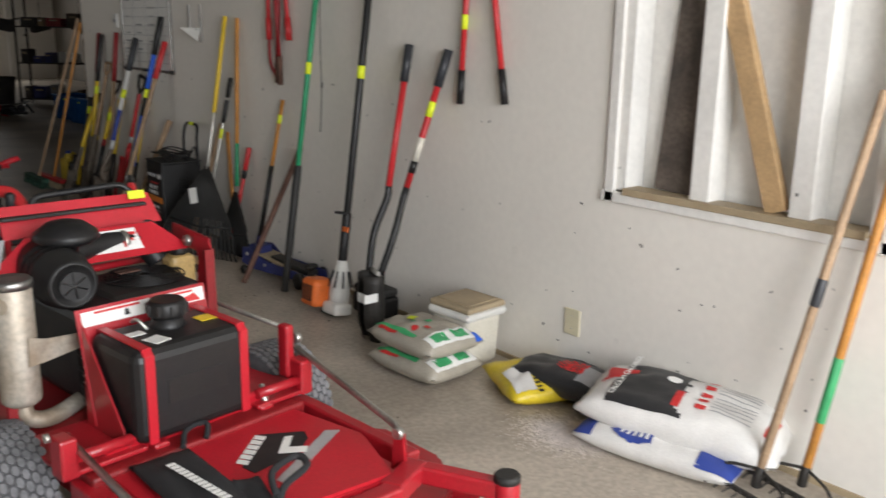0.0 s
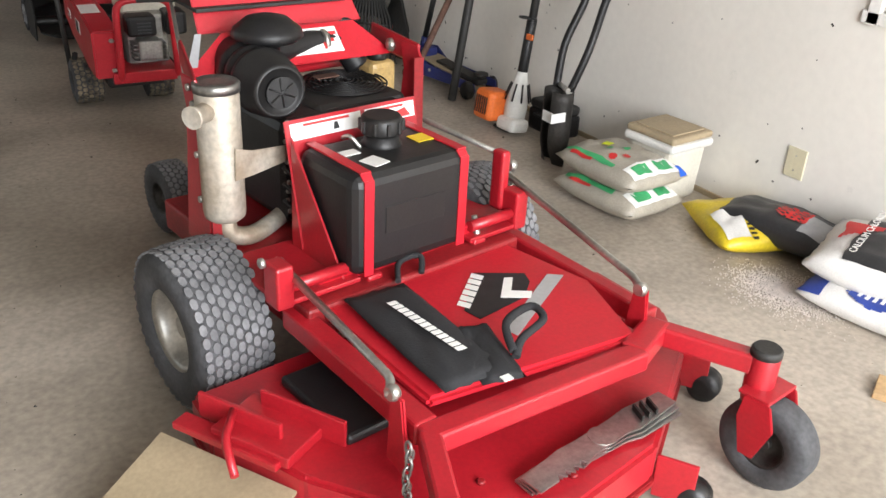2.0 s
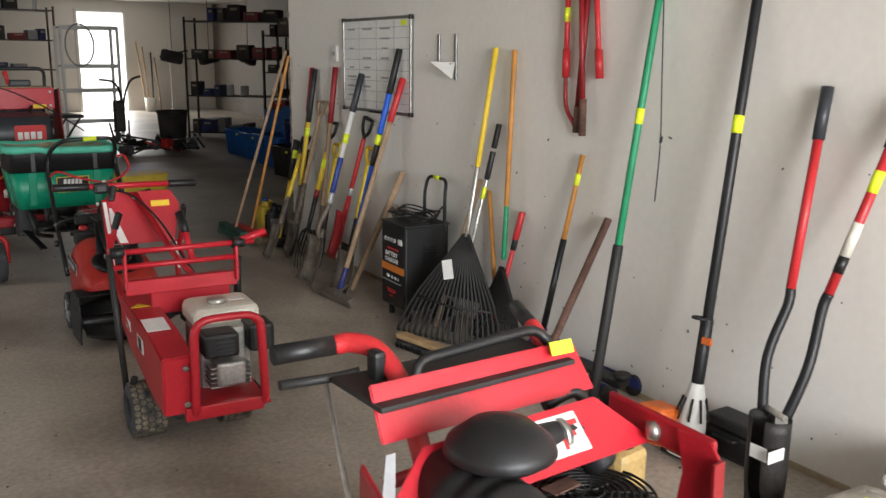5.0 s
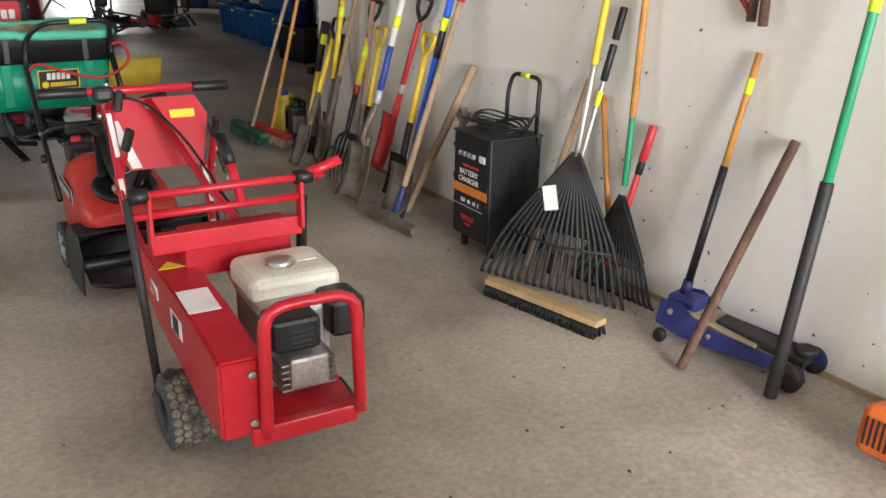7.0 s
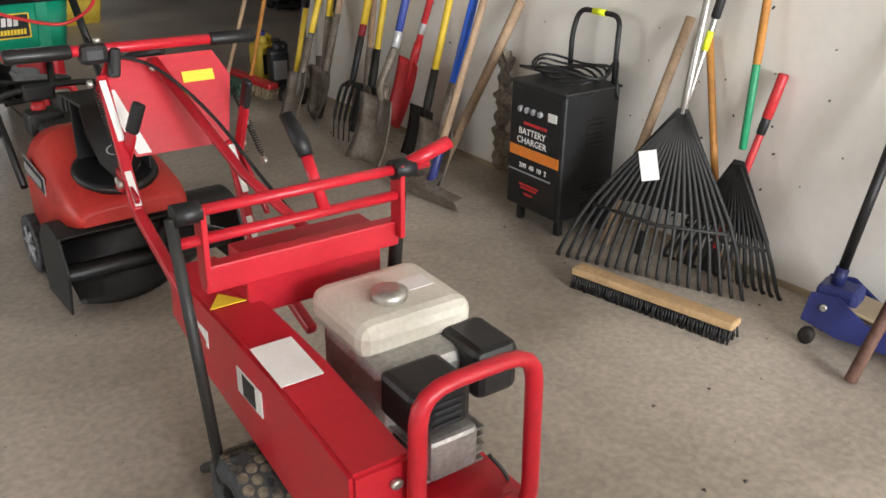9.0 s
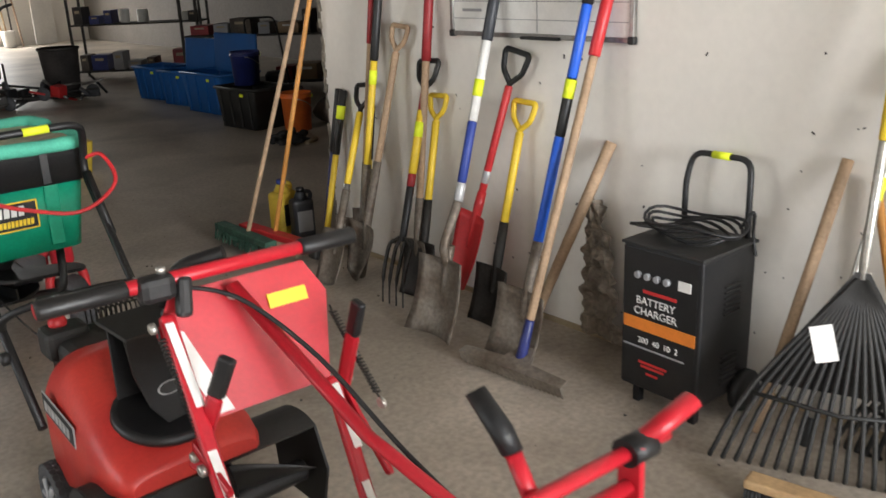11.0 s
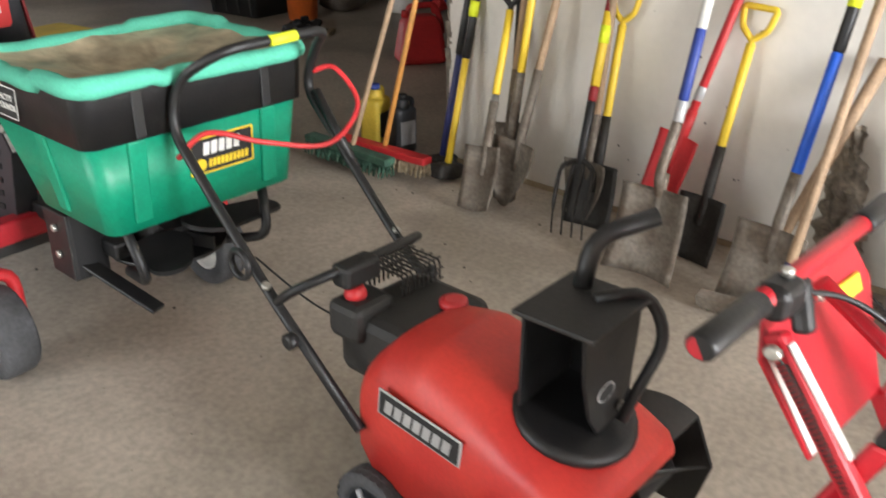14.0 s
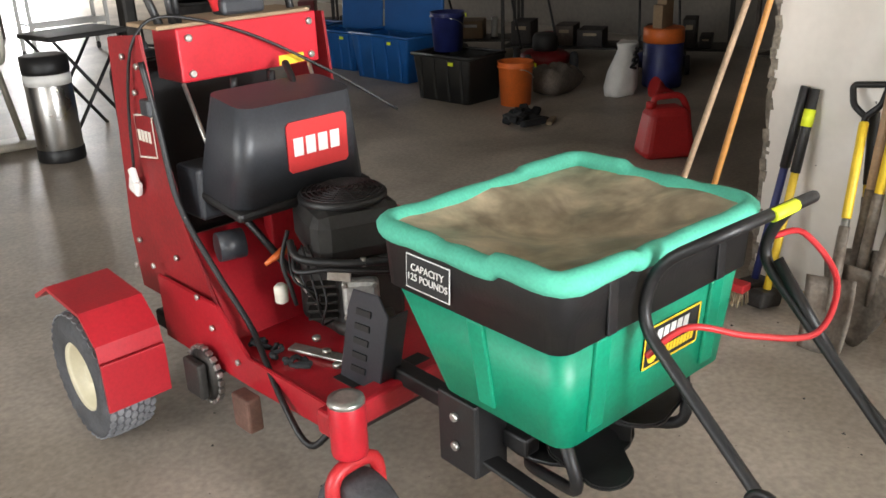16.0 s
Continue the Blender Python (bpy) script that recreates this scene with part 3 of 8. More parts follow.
# toothed scraper
ob, L = lean("scraper", (-0.50, 5.25, 0.05), (-0.03, 5.205, 1.463), "wide toothed scraper with wooden handle and red grip", "scraper")
inv = ob.matrix_world.to_3x3().inverted().to_4x4() @ pose(0, 0, 0, 0, 0, 4)
teeth = []
for k in range(24):
    a = -0.25 + k * 0.5 / 24
    teeth += [(a, -0.012), (a + 0.0104, 0.0)]
bm = bmesh.new()
b_prism(bm, teeth + [(0.25, 0.0), (0.25, 0.05), (-0.25, 0.05)], 0.004, inv @ axes((-0.06, 0, -0.03), (0, 1, 0), (-0.35, 0, 0.9)))
b_prism(bm, [(-0.25, 0), (0.25, 0), (0.25, 0.045), (0.06, 0.06), (0.03, 0.14), (-0.03, 0.14), (-0.06, 0.06), (-0.25, 0.045)], 0.004, inv @ axes((-0.075, 0, 0.012), (0, 1, 0), (0.8, 0, 0.25)))
part("scraper_head", bm, "blade", ob)
shaft(ob, 0.02, 0.18, 0.022, "navy", "ferrule", 0.018)
shaft(ob, 0.18, L - 0.30, 0.017, "wood")
shaft(ob, L - 0.30, L, 0.023, "redgrip", "grip")
ob, L = lean("axe_handle", (-0.33, 5.40, 0.02), (-0.03, 5.20, 0.845), "plain wooden pick handle leaning on the wall", "handle")
shaft(ob, 0.0, L, 0.02, "wood", "handle", 0.024)
ob = thing("torn_paper", pose(-0.035, 5.20, 0), "crumpled torn brown paper hanging against the wall", "paper")
bm = bmesh.new()
def torn(u, v):
    z = 0.04 + 0.58 * v
    w = 0.045 + 0.06 * (1 - v) * (1 + 0.5 * noise.noise(V(v * 9, 0, 3))) + 0.03 * noise.noise(V(v * 14, 5, 1))
    c = 0.05 * v + 0.03 * noise.noise(V(v * 5, 2, 2))
    return V(-0.035 + 0.05 * noise.noise(V(u * 4, v * 9, 7)) + 0.02 * noise.noise(V(u * 11, v * 23, 1)), c + (u - 0.5) * 2 * w, z)
b_sheet(bm, torn, 12, 36, 0.002)
for f in bm.faces:
    f.smooth = False
part("sheet", bm, "tornpaper", ob)

# yellow jug and grey oil bottle beside the wall end
def jug(name, m, w, d, h, body, cap, label, lab=None):
    ob = thing(name, m, label, "jug")
    bm = bmesh.new()
    b_box(bm, (0, 0, h * 0.4), (w, d, h * 0.8), None, w * 0.18, 3)
    b_lathe(bm, [(w * 0.36, h * 0.76), (w * 0.22, h * 0.9), (w * 0.17, h * 0.94)], None, 14)
    b_tube(bm, bent([(w * 0.40, 0, h * 0.62), (w * 0.5, 0, h * 0.9), (w * 0.1, 0, h * 0.93)], 0.03), w * 0.10, 8)
    part("body", bm, body, ob)
    lathe_part("cap", [(w * 0.19, h * 0.93), (w * 0.19, h), (w * 0.15, h * 1.01)], cap, ob, None, 14)
    if lab:
        box_part("label_panel", (0, -d / 2 - 0.001, h * 0.38), (w * 0.7, 0.003, h * 0.4), lab, ob, 0)
    return ob


jug("jug", pose(-0.09, 7.62, 0, 0, 0, 15), 0.15, 0.12, 0.33, "yellowplain", "inkblue", "yellow plastic chemical jug on the floor", "ink")
jug("oil_bottle", pose(-0.08, 7.43, 0, 0, 0, -10), 0.13, 0.10, 0.31, "grey", "black", "dark grey motor oil bottle on the floor", "inkgrey")

# wheeled battery charger
ob = thing("battery_charger", pose(-0.235, 4.70, 0, 0, 0, -2) @ Matrix.Diagonal((1, 0.97, 0.965, 1)), "dusty black wheeled battery charger with orange stripe", "battery charger")
box_part("body", (0, 0, 0.35), (0.30, 0.33, 0.54), "black", ob, 0.01)
box_part("top_plate", (0, 0, 0.626), (0.31, 0.34, 0.012), "dustblack", ob, 0.004)
FX = -0.152
face = lambda y, z: axes((FX, y, z), (0, -1, 0), (0, 0, 1))
box_part("front_panel", (-0.151, 0, 0.36), (0.004, 0.30, 0.50), "black", ob, 0)
box_part("stripe", (-0.154, 0, 0.335), (0.003, 0.30, 0.045), "inkorange", ob, 0)
for k in range(4):
    lathe_part("knob", [(0.013, 0), (0.013, 0.012), (0.009, 0.014)], "inkgrey", ob, to_z((-0.153, 0.09 - k * 0.04, 0.52), (-1, 0, 0)), 10)
box_part("gauge", (-0.154, -0.10, 0.52), (0.004, 0.05, 0.035), "label", ob, 0)
words("lettering", "BATTERY\nCHARGER", 0.040, "label", ob, axes((-0.156, 0.015, 0.405), (0, -1, 0), (0, 0, 1)))
words("numerals", "200  40  10  2", 0.030, "label", ob, axes((-0.156, 0.0, 0.275), (0, -1, 0), (0, 0, 1)))
box_part("logo_bar", (-0.154, 0.0, 0.462), (0.003, 0.14, 0.012), "inkred", ob, 0)
for z, w in ((0.245, 0.26), (0.19, 0.12), (0.175, 0.10), (0.15, 0.05)):
    box_part("print_bar", (-0.154, 0.02, z), (0.003, w, 0.006 if z > 0.2 else 0.009), "inkgrey" if z > 0.2 else "inkred", ob, 0)
for g in (0.5, 0.24):
    for k in range(6):
        box_part("louvre", (0.02, -0.168, g - k * 0.02), (0.09, 0.008, 0.008), "dustblack", ob, 0.002, pose(0, 0, 0, 25, 0, 0))
for sy in (-1, 1):
    w = lathe_part("wheel", [(0.03, -0.02), (0.07, -0.02), (0.078, -0.012), (0.078, 0.012), (0.07, 0.02), (0.03, 0.02)], "black", ob, to_z((0.10, sy * 0.185, 0.08), (0, 1, 0)), 20)
tube_part("axle", [(0.10, -0.19, 0.08), (0.10, 0.19, 0.08)], 0.008, "darksteel", ob)
for sy in (-1, 1):
    box_part("foot", (-0.10, sy * 0.12, 0.04), (0.03, 0.03, 0.08), "black", ob, 0.004)
tube_part("handle", bent([(0.14, 0.13, 0.5), (0.14, 0.13, 0.80), (0.16, 0.115, 0.90), (0.16, -0.115, 0.90), (0.14, -0.13, 0.80), (0.14, -0.13, 0.5)], 0.05), 0.011, "black", ob, 12)
tag(ob, 0, 0.012).matrix_basis = pose(0.16, 0.0, 0.90, 90, 0, 0)
random.seed(11)
for k in range(5):
    r = 0.10 + 0.012 * k
    pts = [(0.02 + r * 0.8 * math.cos(a), r * 1.3 * math.sin(a), 0.645 + 0.012 * k + 0.012 * math.sin(3 * a + k)) for a in [i * 2 * math.pi / 24 for i in range(24)]]
    tube_part("cable", pts, 0.006, "black", ob, 6, closed=True)
tube_part("cable", smooth_path([(0.08, -0.14, 0.68), (0.10, -0.175, 0.74), (0.12, -0.165, 0.66), (0.12, -0.18, 0.58)]), 0.006, "black", ob, 6)
for y in (0.10, 0.13):
    tube_part("clamp", [(-0.02, y, 0.66), (-0.10, y + 0.05, 0.675)], [0.014, 0.006], "darksteel", ob, 6)


def fan_rake(foot, top, n, spread, flare, shaft_parts, label, material="dustblack", length=0.5, turn=0):
    ob, L = lean("leaf_rake", foot, top, label, "rake")
    ob.matrix_world = ob.matrix_world @ pose(0, 0, 0, 0, 0, turn)
    bm = bmesh.new()
    b_prism(bm, [(-0.02, length + 0.02), (0.02, length + 0.02), (spread * 0.50, length * 0.42), (-spread * 0.50, length * 0.42)], 0.006, axes((0, 0.012, 0), (1, 0, 0), (0, 0, 1)))
    part("rake_head", bm, material, ob)
    for k in range(n):
        u = (k + 0.5) / n * 2 - 1
        tube_part("tine", smooth_path([(u * 0.012, 0.014, length), (u * spread * 0.52, 0.02, length * 0.42), (u * flare, 0.03, 0.02), (u * flare * 1.02, 0.005, -0.01)], 3), 0.008, material, ob, 5)
    tube_part("brace", [(-spread * 0.5, 0.026, length * 0.36), (0, 0.03, length * 0.32), (spread * 0.5, 0.026, length * 0.36)], 0.007, material, ob, 6)
    for a, b, r, mt, nm in shaft_parts(L):
        shaft(ob, a, b, r, mt, nm)
    return ob, L


ob, L = fan_rake((-0.35, 4.10, 0.02), (-0.03, 4.164, 1.657), 19, 0.50, 0.36, lambda L: [(0.58, 1.0, 0.014, "zinc", "ferrule"), (1.0, L, 0.016, "yellow", "handle")], "black plastic leaf rake with a yellow and wooden shaft", length=0.60, turn=26)
box_part("label_panel", (0.075, 0.026, 0.40), (0.065, 0.003, 0.11), "label", ob, 0, pose(0, 0, 0, 0, 18, 0))
fan_rake((-0.13, 3.93, 0.02), (-0.03, 3.991, 1.645), 16, 0.34, 0.26, lambda L: [(0.48, 0.78, 0.0145, "greenpole", "ferrule"), (0.78, L, 0.015, "orangewood", "handle")], "leaf rake with an orange wooden shaft and green ferrule", length=0.42)
ob, L = lean("reaching_grabber", (-0.25, 4.24, 0.02), (-0.03, 4.116, 1.239), "reaching tool with a chrome shaft and black grip", "grabber")
shaft(ob, 0.1, L - 0.32, 0.011, "zinc")
shaft(ob, L - 0.32, L - 0.16, 0.017, "black", "grip")
shaft(ob, L - 0.14, L, 0.017, "black", "grip")
shaft(ob, 0.0, 0.1, 0.014, "dustblack", "jaw")
tag(ob, L - 0.4, 0.011)
ob, L = lean("wooden_stake", (-0.26, 4.40, 0.01), (-0.03, 4.29, 0.905), "weathered wooden stake leaning on the wall", "stake")
shaft(ob, 0, L, 0.019, "wood")
ob, L = lean("wooden_stake", (-0.12, 3.95, 0.01), (-0.03, 4.2, 0.85), "orange wooden stick leaning on the wall", "stake")
shaft(ob, 0, L, 0.014, "orangewood")
ob, L = lean("bolt_cutter", (-0.16, 3.98, 0.02), (-0.03, 3.881, 0.772), "bolt cutter with red tube handles and red grip", "bolt cutter")
shaft(ob, 0.1, L - 0.16, 0.014, "redgrip")
shaft(ob, L - 0.22, L - 0.15, 0.017, "black", "collar")
shaft(ob, L - 0.16, L, 0.019, "redgrip", "grip")
box_part("jaw", (0, 0, 0.06), (0.05, 0.02, 0.12), "darksteel", ob, 0.006)

# push broom head lying on the floor
ob = thing("broom_head", pose(-0.55, 3.925, 0, 0, 0, 10.5), "push broom head with pale wooden block and black bristles", "broom")
box_part("block", (0, 0, 0.065), (0.07, 0.62, 0.028), "palewood", ob, 0.008)
bm = bmesh.new()
random.seed(9)
for i in range(60):
    for j in range(4):
        p = V(-0.028 + j * 0.018, -0.30 + i * 0.0102, 0.052)
        b_tube(bm, [p, p + V((j - 1.5) * 0.006 + random.uniform(-0.004, 0.004), random.uniform(-0.005, 0.005), -0.05)], 0.004, 4)
part("bristles", bm, "black", ob)

# blue floor jack with its handle
ob = thing("floor_jack", pose(-0.165, 3.255, 0, 0, 0, 11) @ Matrix.Diagonal((0.85, 0.82, 0.95, 1)), "dark blue hydraulic floor jack with worn saddle", "floor jack")
for sx in (-1, 1):
    prism_part("side_plate", [(-0.42, 0.05), (-0.40, 0.10), (0.10, 0.13), (0.22, 0.20), (0.32, 0.19), (0.34, 0.08), (0.20, 0.05)], 0.012, "navy", ob, axes((sx * 0.105 - 0.006, 0, 0), (0, 1, 0), (0, 0, 1)), 0.003)
box_part("lift_arm", (0, -0.16, 0.115), (0.10, 0.44, 0.035), "darksteel", ob, 0.006, pose(0, 0, 0, 6, 0, 0))
box_part("tray", (0, 0.02, 0.13), (0.17, 0.36, 0.012), "tan", ob, 0.004, pose(0, 0, 0, 8, 0, 0))
lathe_part("saddle", [(0.03, 0), (0.05, 0.01), (0.05, 0.025), (0.04, 0.03)], "darksteel", ob, pose(0, -0.36, 0.12), 16)
box_part("pump_body", (0, 0.24, 0.14), (0.13, 0.16, 0.13), "navy", ob, 0.02)
for sx in (-1, 1):
    lathe_part("front_wheel", [(0.02, -0.022), (0.052, -0.022), (0.055, -0.015), (0.055, 0.015), (0.052, 0.022), (0.02, 0.022)], "darksteel", ob, to_z((sx * 0.125, -0.36, 0.056), (1, 0, 0)), 20)
    lathe_part("rear_caster", [(0.01, -0.014), (0.03, -0.014), (0.032, 0.0), (0.03, 0.014), (0.01, 0.014)], "darksteel", ob, to_z((sx * 0.12, 0.30, 0.033), (1, 0, 0)), 16)
    lathe_part("bolt", [(0.014, 0), (0.014, 0.01), (0.01, 0.012)], "zinc", ob, to_z((sx * 0.112, 0.26, 0.15), (sx, 0, 0)), 8)
    lathe_part("bolt", [(0.012, 0), (0.012, 0.01), (0.008, 0.012)], "zinc", ob, to_z((sx * 0.112, 0.05, 0.10), (sx, 0, 0)), 8)
hd = ob.matrix_world.inverted() @ V(-0.03, 3.405, 1.134)
hs = V(0, 0.26, 0.2)
dv = hd - hs
tube_part("handle_socket", [hs, hs + dv * 0.06], 0.026, "navy", ob, 12)
tube_part("handle_sleeve", [hs + dv * 0.05, hs + dv * 0.55], 0.02, "black", ob, 12, "black foam sleeve")
tube_part("handle", [hs + dv * 0.55, hs + dv], 0.016, "orangewood", ob, 12, "orange upper handle")
bm = bmesh.new()
b_tube(bm, [hs + dv * 0.84, hs + dv * 0.90], 0.0175, 12)
part("tag", bm, "tag", ob, "fluorescent yellow price tag")

ob, L = lean("steel_pipe", (-0.43, 3.259, 0.01), (-0.03, 3.198, 0.846), "rusty brown steel pipe leaning on the wall", "pipe")
shaft(ob, 0, L, 0.019, "rust", "pipe")
ob, L = lean("pole_pruner", (-0.32, 2.943, 0.01), (-0.03, 2.93, 2.02), "pole pruner with green shaft and black lower sleeve", "pole pruner")
shaft(ob, 0, 0.78, 0.024, "dustblack", "sleeve")
shaft(ob, 0.78, L, 0.017, "greenpole")
tag(ob, 1.36, 0.017)
tube_part("cord", smooth_path([(-0.03, 0.02, 1.95), (-0.10, 0.0, 1.5), (-0.12, -0.03, 1.25), (-0.125, -0.05, 1.0)]), 0.003, "black", ob, 6)
box_part("cord_knot", (-0.12, -0.03, 1.27), (0.012, 0.012, 0.03), "black", ob, 0.004)

# pole trimmer with orange and white engine
ob, L = lean("pole_trimmer", (-0.29, 2.375, 0.17), (-0.03, 2.425, 1.93), "black pole trimmer with orange and white engine", "trimmer")
shaft(ob, 0.26, L, 0.021, "black", "shaft")
shaft(ob, 0.08, 0.42, 0.026, "black", "throttle_housing")
tag(ob, 1.20, 0.021)
bm = bmesh.new()
b_tube(bm, [(-0.10 + 0.1, 0.0, 0.40), (0, 0.0, 0.401)], 0.03, 12)
part("collar", bm, "black", ob)
tube_part("loop_ring", [(0.0 + 0.03 * math.cos(a), 0.045 + 0.03 * math.sin(a), 0.42) for a in [i * math.pi / 8 for i in range(16)]], 0.006, "black", ob, 6, closed=True)
box_part("trigger", (-0.03, 0.02, 0.33), (0.05, 0.012, 0.03), "orange", ob, 0.004)
lathe_part("clutch_housing", [(0.055, -0.14), (0.06, -0.03), (0.05, 0.05), (0.032, 0.13), (0.028, 0.15)], "white", ob, None, 18)
for k in range(9):
    a = k * 2 * math.pi / 9
    tube_part("cooling_slot", [(0.072 * math.cos(a), 0.072 * math.sin(a), 0.0), (0.046 * math.cos(a), 0.046 * math.sin(a), 0.09)], 0.005, "black", ob, 5)
box_part("engine_cover", (0.11, 0.07, -0.05), (0.15, 0.15, 0.16), "orange", ob, 0.03, None, "", 3)
for k in range(6):
    box_part("vent_slot", (0.11 - 0.045 + k * 0.018, 0.146, -0.05), (0.007, 0.004, 0.09), "black", ob, 0)
box_part("fuel_tank", (-0.02, 0.02, -0.12), (0.14, 0.12, 0.07), "white", ob, 0.02)
box_part("skid", (0.04, 0.0, -0.158), (0.12, 0.10, 0.02), "dustblack", ob, 0.006)
ob = thing("tool_case", pose(-0.11, 2.28, 0), "black plastic tool case on the floor against the wall", "tool case")
box_part("lower_shell", (0, 0, 0.06), (0.15, 0.26, 0.12), "black", ob, 0.02)
box_part("lid", (0, 0, 0.143), (0.14, 0.25, 0.05), "dustblack", ob, 0.016)
tube_part("handle", bent([(-0.07, 0.05, 0.10), (-0.10, 0.05, 0.10), (-0.10, -0.05, 0.10), (-0.07, -0.05, 0.10)], 0.02), 0.008, "black", ob, 8)

# post-hole digger
pd = thing("post_hole_digger", pose(-0.385, 1.94, 0), "post-hole digger with red handles and dark grips", "post-hole digger")
F = lambda p: Vector(p) - V(-0.385, 1.94, 0)
for top, mid, dy, lab in ((V(-0.03, 2.09, 1.511), V(-0.21, 2.04, 0.72), 0.05, 0), (V(-0.03, 1.771, 1.495), V(-0.21, 1.90, 0.74), -0.05, 1)):
    a, b, c = F((-0.355, 1.95 + dy, 0.36)), F(mid), F(top)
    j = b.lerp(c, 0.08)
    tube_part("lower_bar", smooth_path([a, a.lerp(b, 0.5) + V(-0.01, dy * 0.5, 0), b, j], 5), 0.019, "black", pd, 10)
    tube_part("handle", [j, b.lerp(c, 0.76)], 0.018, "redgrip", pd, 12)
    tube_part("grip", [b.lerp(c, 0.76), c], 0.023, "grey", pd, 12)
    if lab:
        tube_part("label_band", [b.lerp(c, 0.18), b.lerp(c, 0.26)], 0.0195, "black", pd, 12)
        tube_part("label_band", [b.lerp(c, 0.26), b.lerp(c, 0.42)], 0.0195, "cream", pd, 12)
        tube_part("tag", [b.lerp(c, 0.56), b.lerp(c, 0.66)], 0.0195, "tag", pd, 12, "fluorescent yellow price tag")
tube_part("pivot_bolt", [F((-0.385, 1.88, 0.37)), F((-0.335, 2.03, 0.37))], 0.012, "zinc", pd, 8)
for dy, s in ((0.06, 1), (-0.05, -1)):
    def fn(u, v, dy=dy, s=s):
        x = (u - 0.5) * 2
        w = 0.065 * min(1, 0.35 + v * 2.2)
        return V(x * w, s * (0.045 - 0.05 * x * x) + dy * 0.6, 0.36 * v)
    bm = bmesh.new()
    b_sheet(bm, fn, 8, 8, 0.004)
    part("scoop", bm, "darksteel", pd)
    if s < 0:
        box_part("label_panel", (-0.066, -0.01, 0.24), (0.004, 0.07, 0.05), "label", pd, 0)
box_part("label_panel", (-0.055, -0.075, 0.25), (0.085, 0.003, 0.045), "label", pd, 0)

# two rakes by the framed recess
for foot, top, mt, lab, band in (((-0.27, -0.21, 0.02), (-0.03, -0.373, 1.427), "wood", "garden rake with a worn wooden handle and taped splice", 0), ((-0.13, -0.31, 0.02), (-0.03, -0.47, 1.40), "orangewood", "garden rake with an orange handle and green label", 1)):
    ob, L = lean("garden_rake", foot, top, lab, "rake")
    shaft(ob, 0.08, L, 0.0165, mt)
    shaft(ob, 0.02, 0.10, 0.018, "darksteel", "ferrule")
    bm = bmesh.new()
    b_tube(bm, bent([(-0.17, 0.05, 0.0), (-0.10, 0.03, 0.07), (0, 0, 0.09), (0.10, 0.03, 0.07), (0.17, 0.05, 0.0)], 0.03), 0.006, 8)
    b_box(bm, (0, 0.05, 0.0), (0.36, 0.012, 0.02), None, 0.003)
    part("rake_bow", bm, "darksteel", ob)
    for k in range(10):
        tube_part("tine", [(-0.165 + k * 0.0367, 0.05, 0.0), (-0.165 + k * 0.0367, 0.11, -0.012)], [0.006, 0.003], "darksteel", ob, 5)
    if band:
        shaft(ob, 0.27, 0.52, 0.0175, "inkgreen", "label_band")
    else:
        shaft(ob, 0.70, 0.80, 0.0185, "grey", "tape_band")

# hanging things on the wall
ob = thing("bolt_cutter", pose(-0.03, 3.43, 1.25), "large red bolt cutters hanging on the wall", "bolt cutter")
for a, b, c, d in ((V(0, 0.13, 0.26), V(0, 0.135, 0.75), 1, "handle"), (V(0, -0.12, 0.26), V(0, -0.06, 0.75), 1, "handle")):
    tube_part(d, [a, b], 0.014, "redgrip", ob, 10)
    tube_part("grip", [a, a.lerp(b, 0.28)], 0.02, "redgrip", ob, 10)
tube_part("handle", smooth_path([(0, 0.13, 0.28), (0, 0.12, 0.12), (0, 0.06, 0.04), (0, 0.03, 0.0)]), 0.011, "darkred", ob, 8)
tube_part("handle", [(0, -0.02, 0.75), (0, 0.03, 0.12)], 0.015, "darkred", ob, 8)
tube_part("handle", [(-0.02, 0.02, 0.75), (-0.02, -0.03, 0.1)], 0.014, "darkred", ob, 8)
tube_part("grip", [(0, 0.03, 0.12), (0, 0.035, -0.01)], 0.018, "rust", ob, 8)
tube_part("grip", [(-0.02, -0.03, 0.16), (-0.02, -0.035, -0.02)], 0.018, "rust", ob, 8)
tube_part("tag", [(0, 0.134, 0.53), (0, 0.134, 0.60)], 0.0155, "tag", ob, 8, "fluorescent yellow price tag")
tube_part("hook", bent([(0.03, 0.02, 0.70), (-0.07, 0.02, 0.70), (-0.08, 0.02, 0.74)], 0.02), 0.006, "darksteel", ob, 6)
ob = thing("lopper", pose(-0.03, 1.53, 1.235), "long red loppers with black grips hanging on the wall", "lopper")
for a, b in ((V(0, 0.15, 0.0), V(0, 0.105, 0.75)), (V(0, -0.17, 0.02), V(0, -0.03, 0.75))):
    tube_part("handle", [a.lerp(b, 0.2), b], 0.015, "redgrip", ob, 12)
    tube_part("grip", [a, a.lerp(b, 0.22)], 0.018, "black", ob, 12)
tube_part("tag", [(0, 0.128, 0.36), (0, 0.124, 0.43)], 0.0165, "tag", ob, 12, "fluorescent yellow price tag")
box_part("cutting_head", (0, 0.03, 0.80), (0.03, 0.16, 0.16), "darksteel", ob, 0.01)
ob = thing("wall_bracket", pose(-0.006, 4.70, 1.475), "bare metal shelf bracket screwed to the wall", "bracket")
for y in (0.10, -0.09):
    box_part("upright", (0, y, 0.17 if y > 0 else 0.13), (0.012, 0.025, 0.19 if y > 0 else 0.27), "steel", ob, 0.002)
prism_part("gusset", [(0, 0), (0.16, 0), (0.02, -0.10)], 0.004, "white", ob, axes((-0.01, -0.10, 0.10), (-0.5, 0.6, 0), (0, 0, 1)))
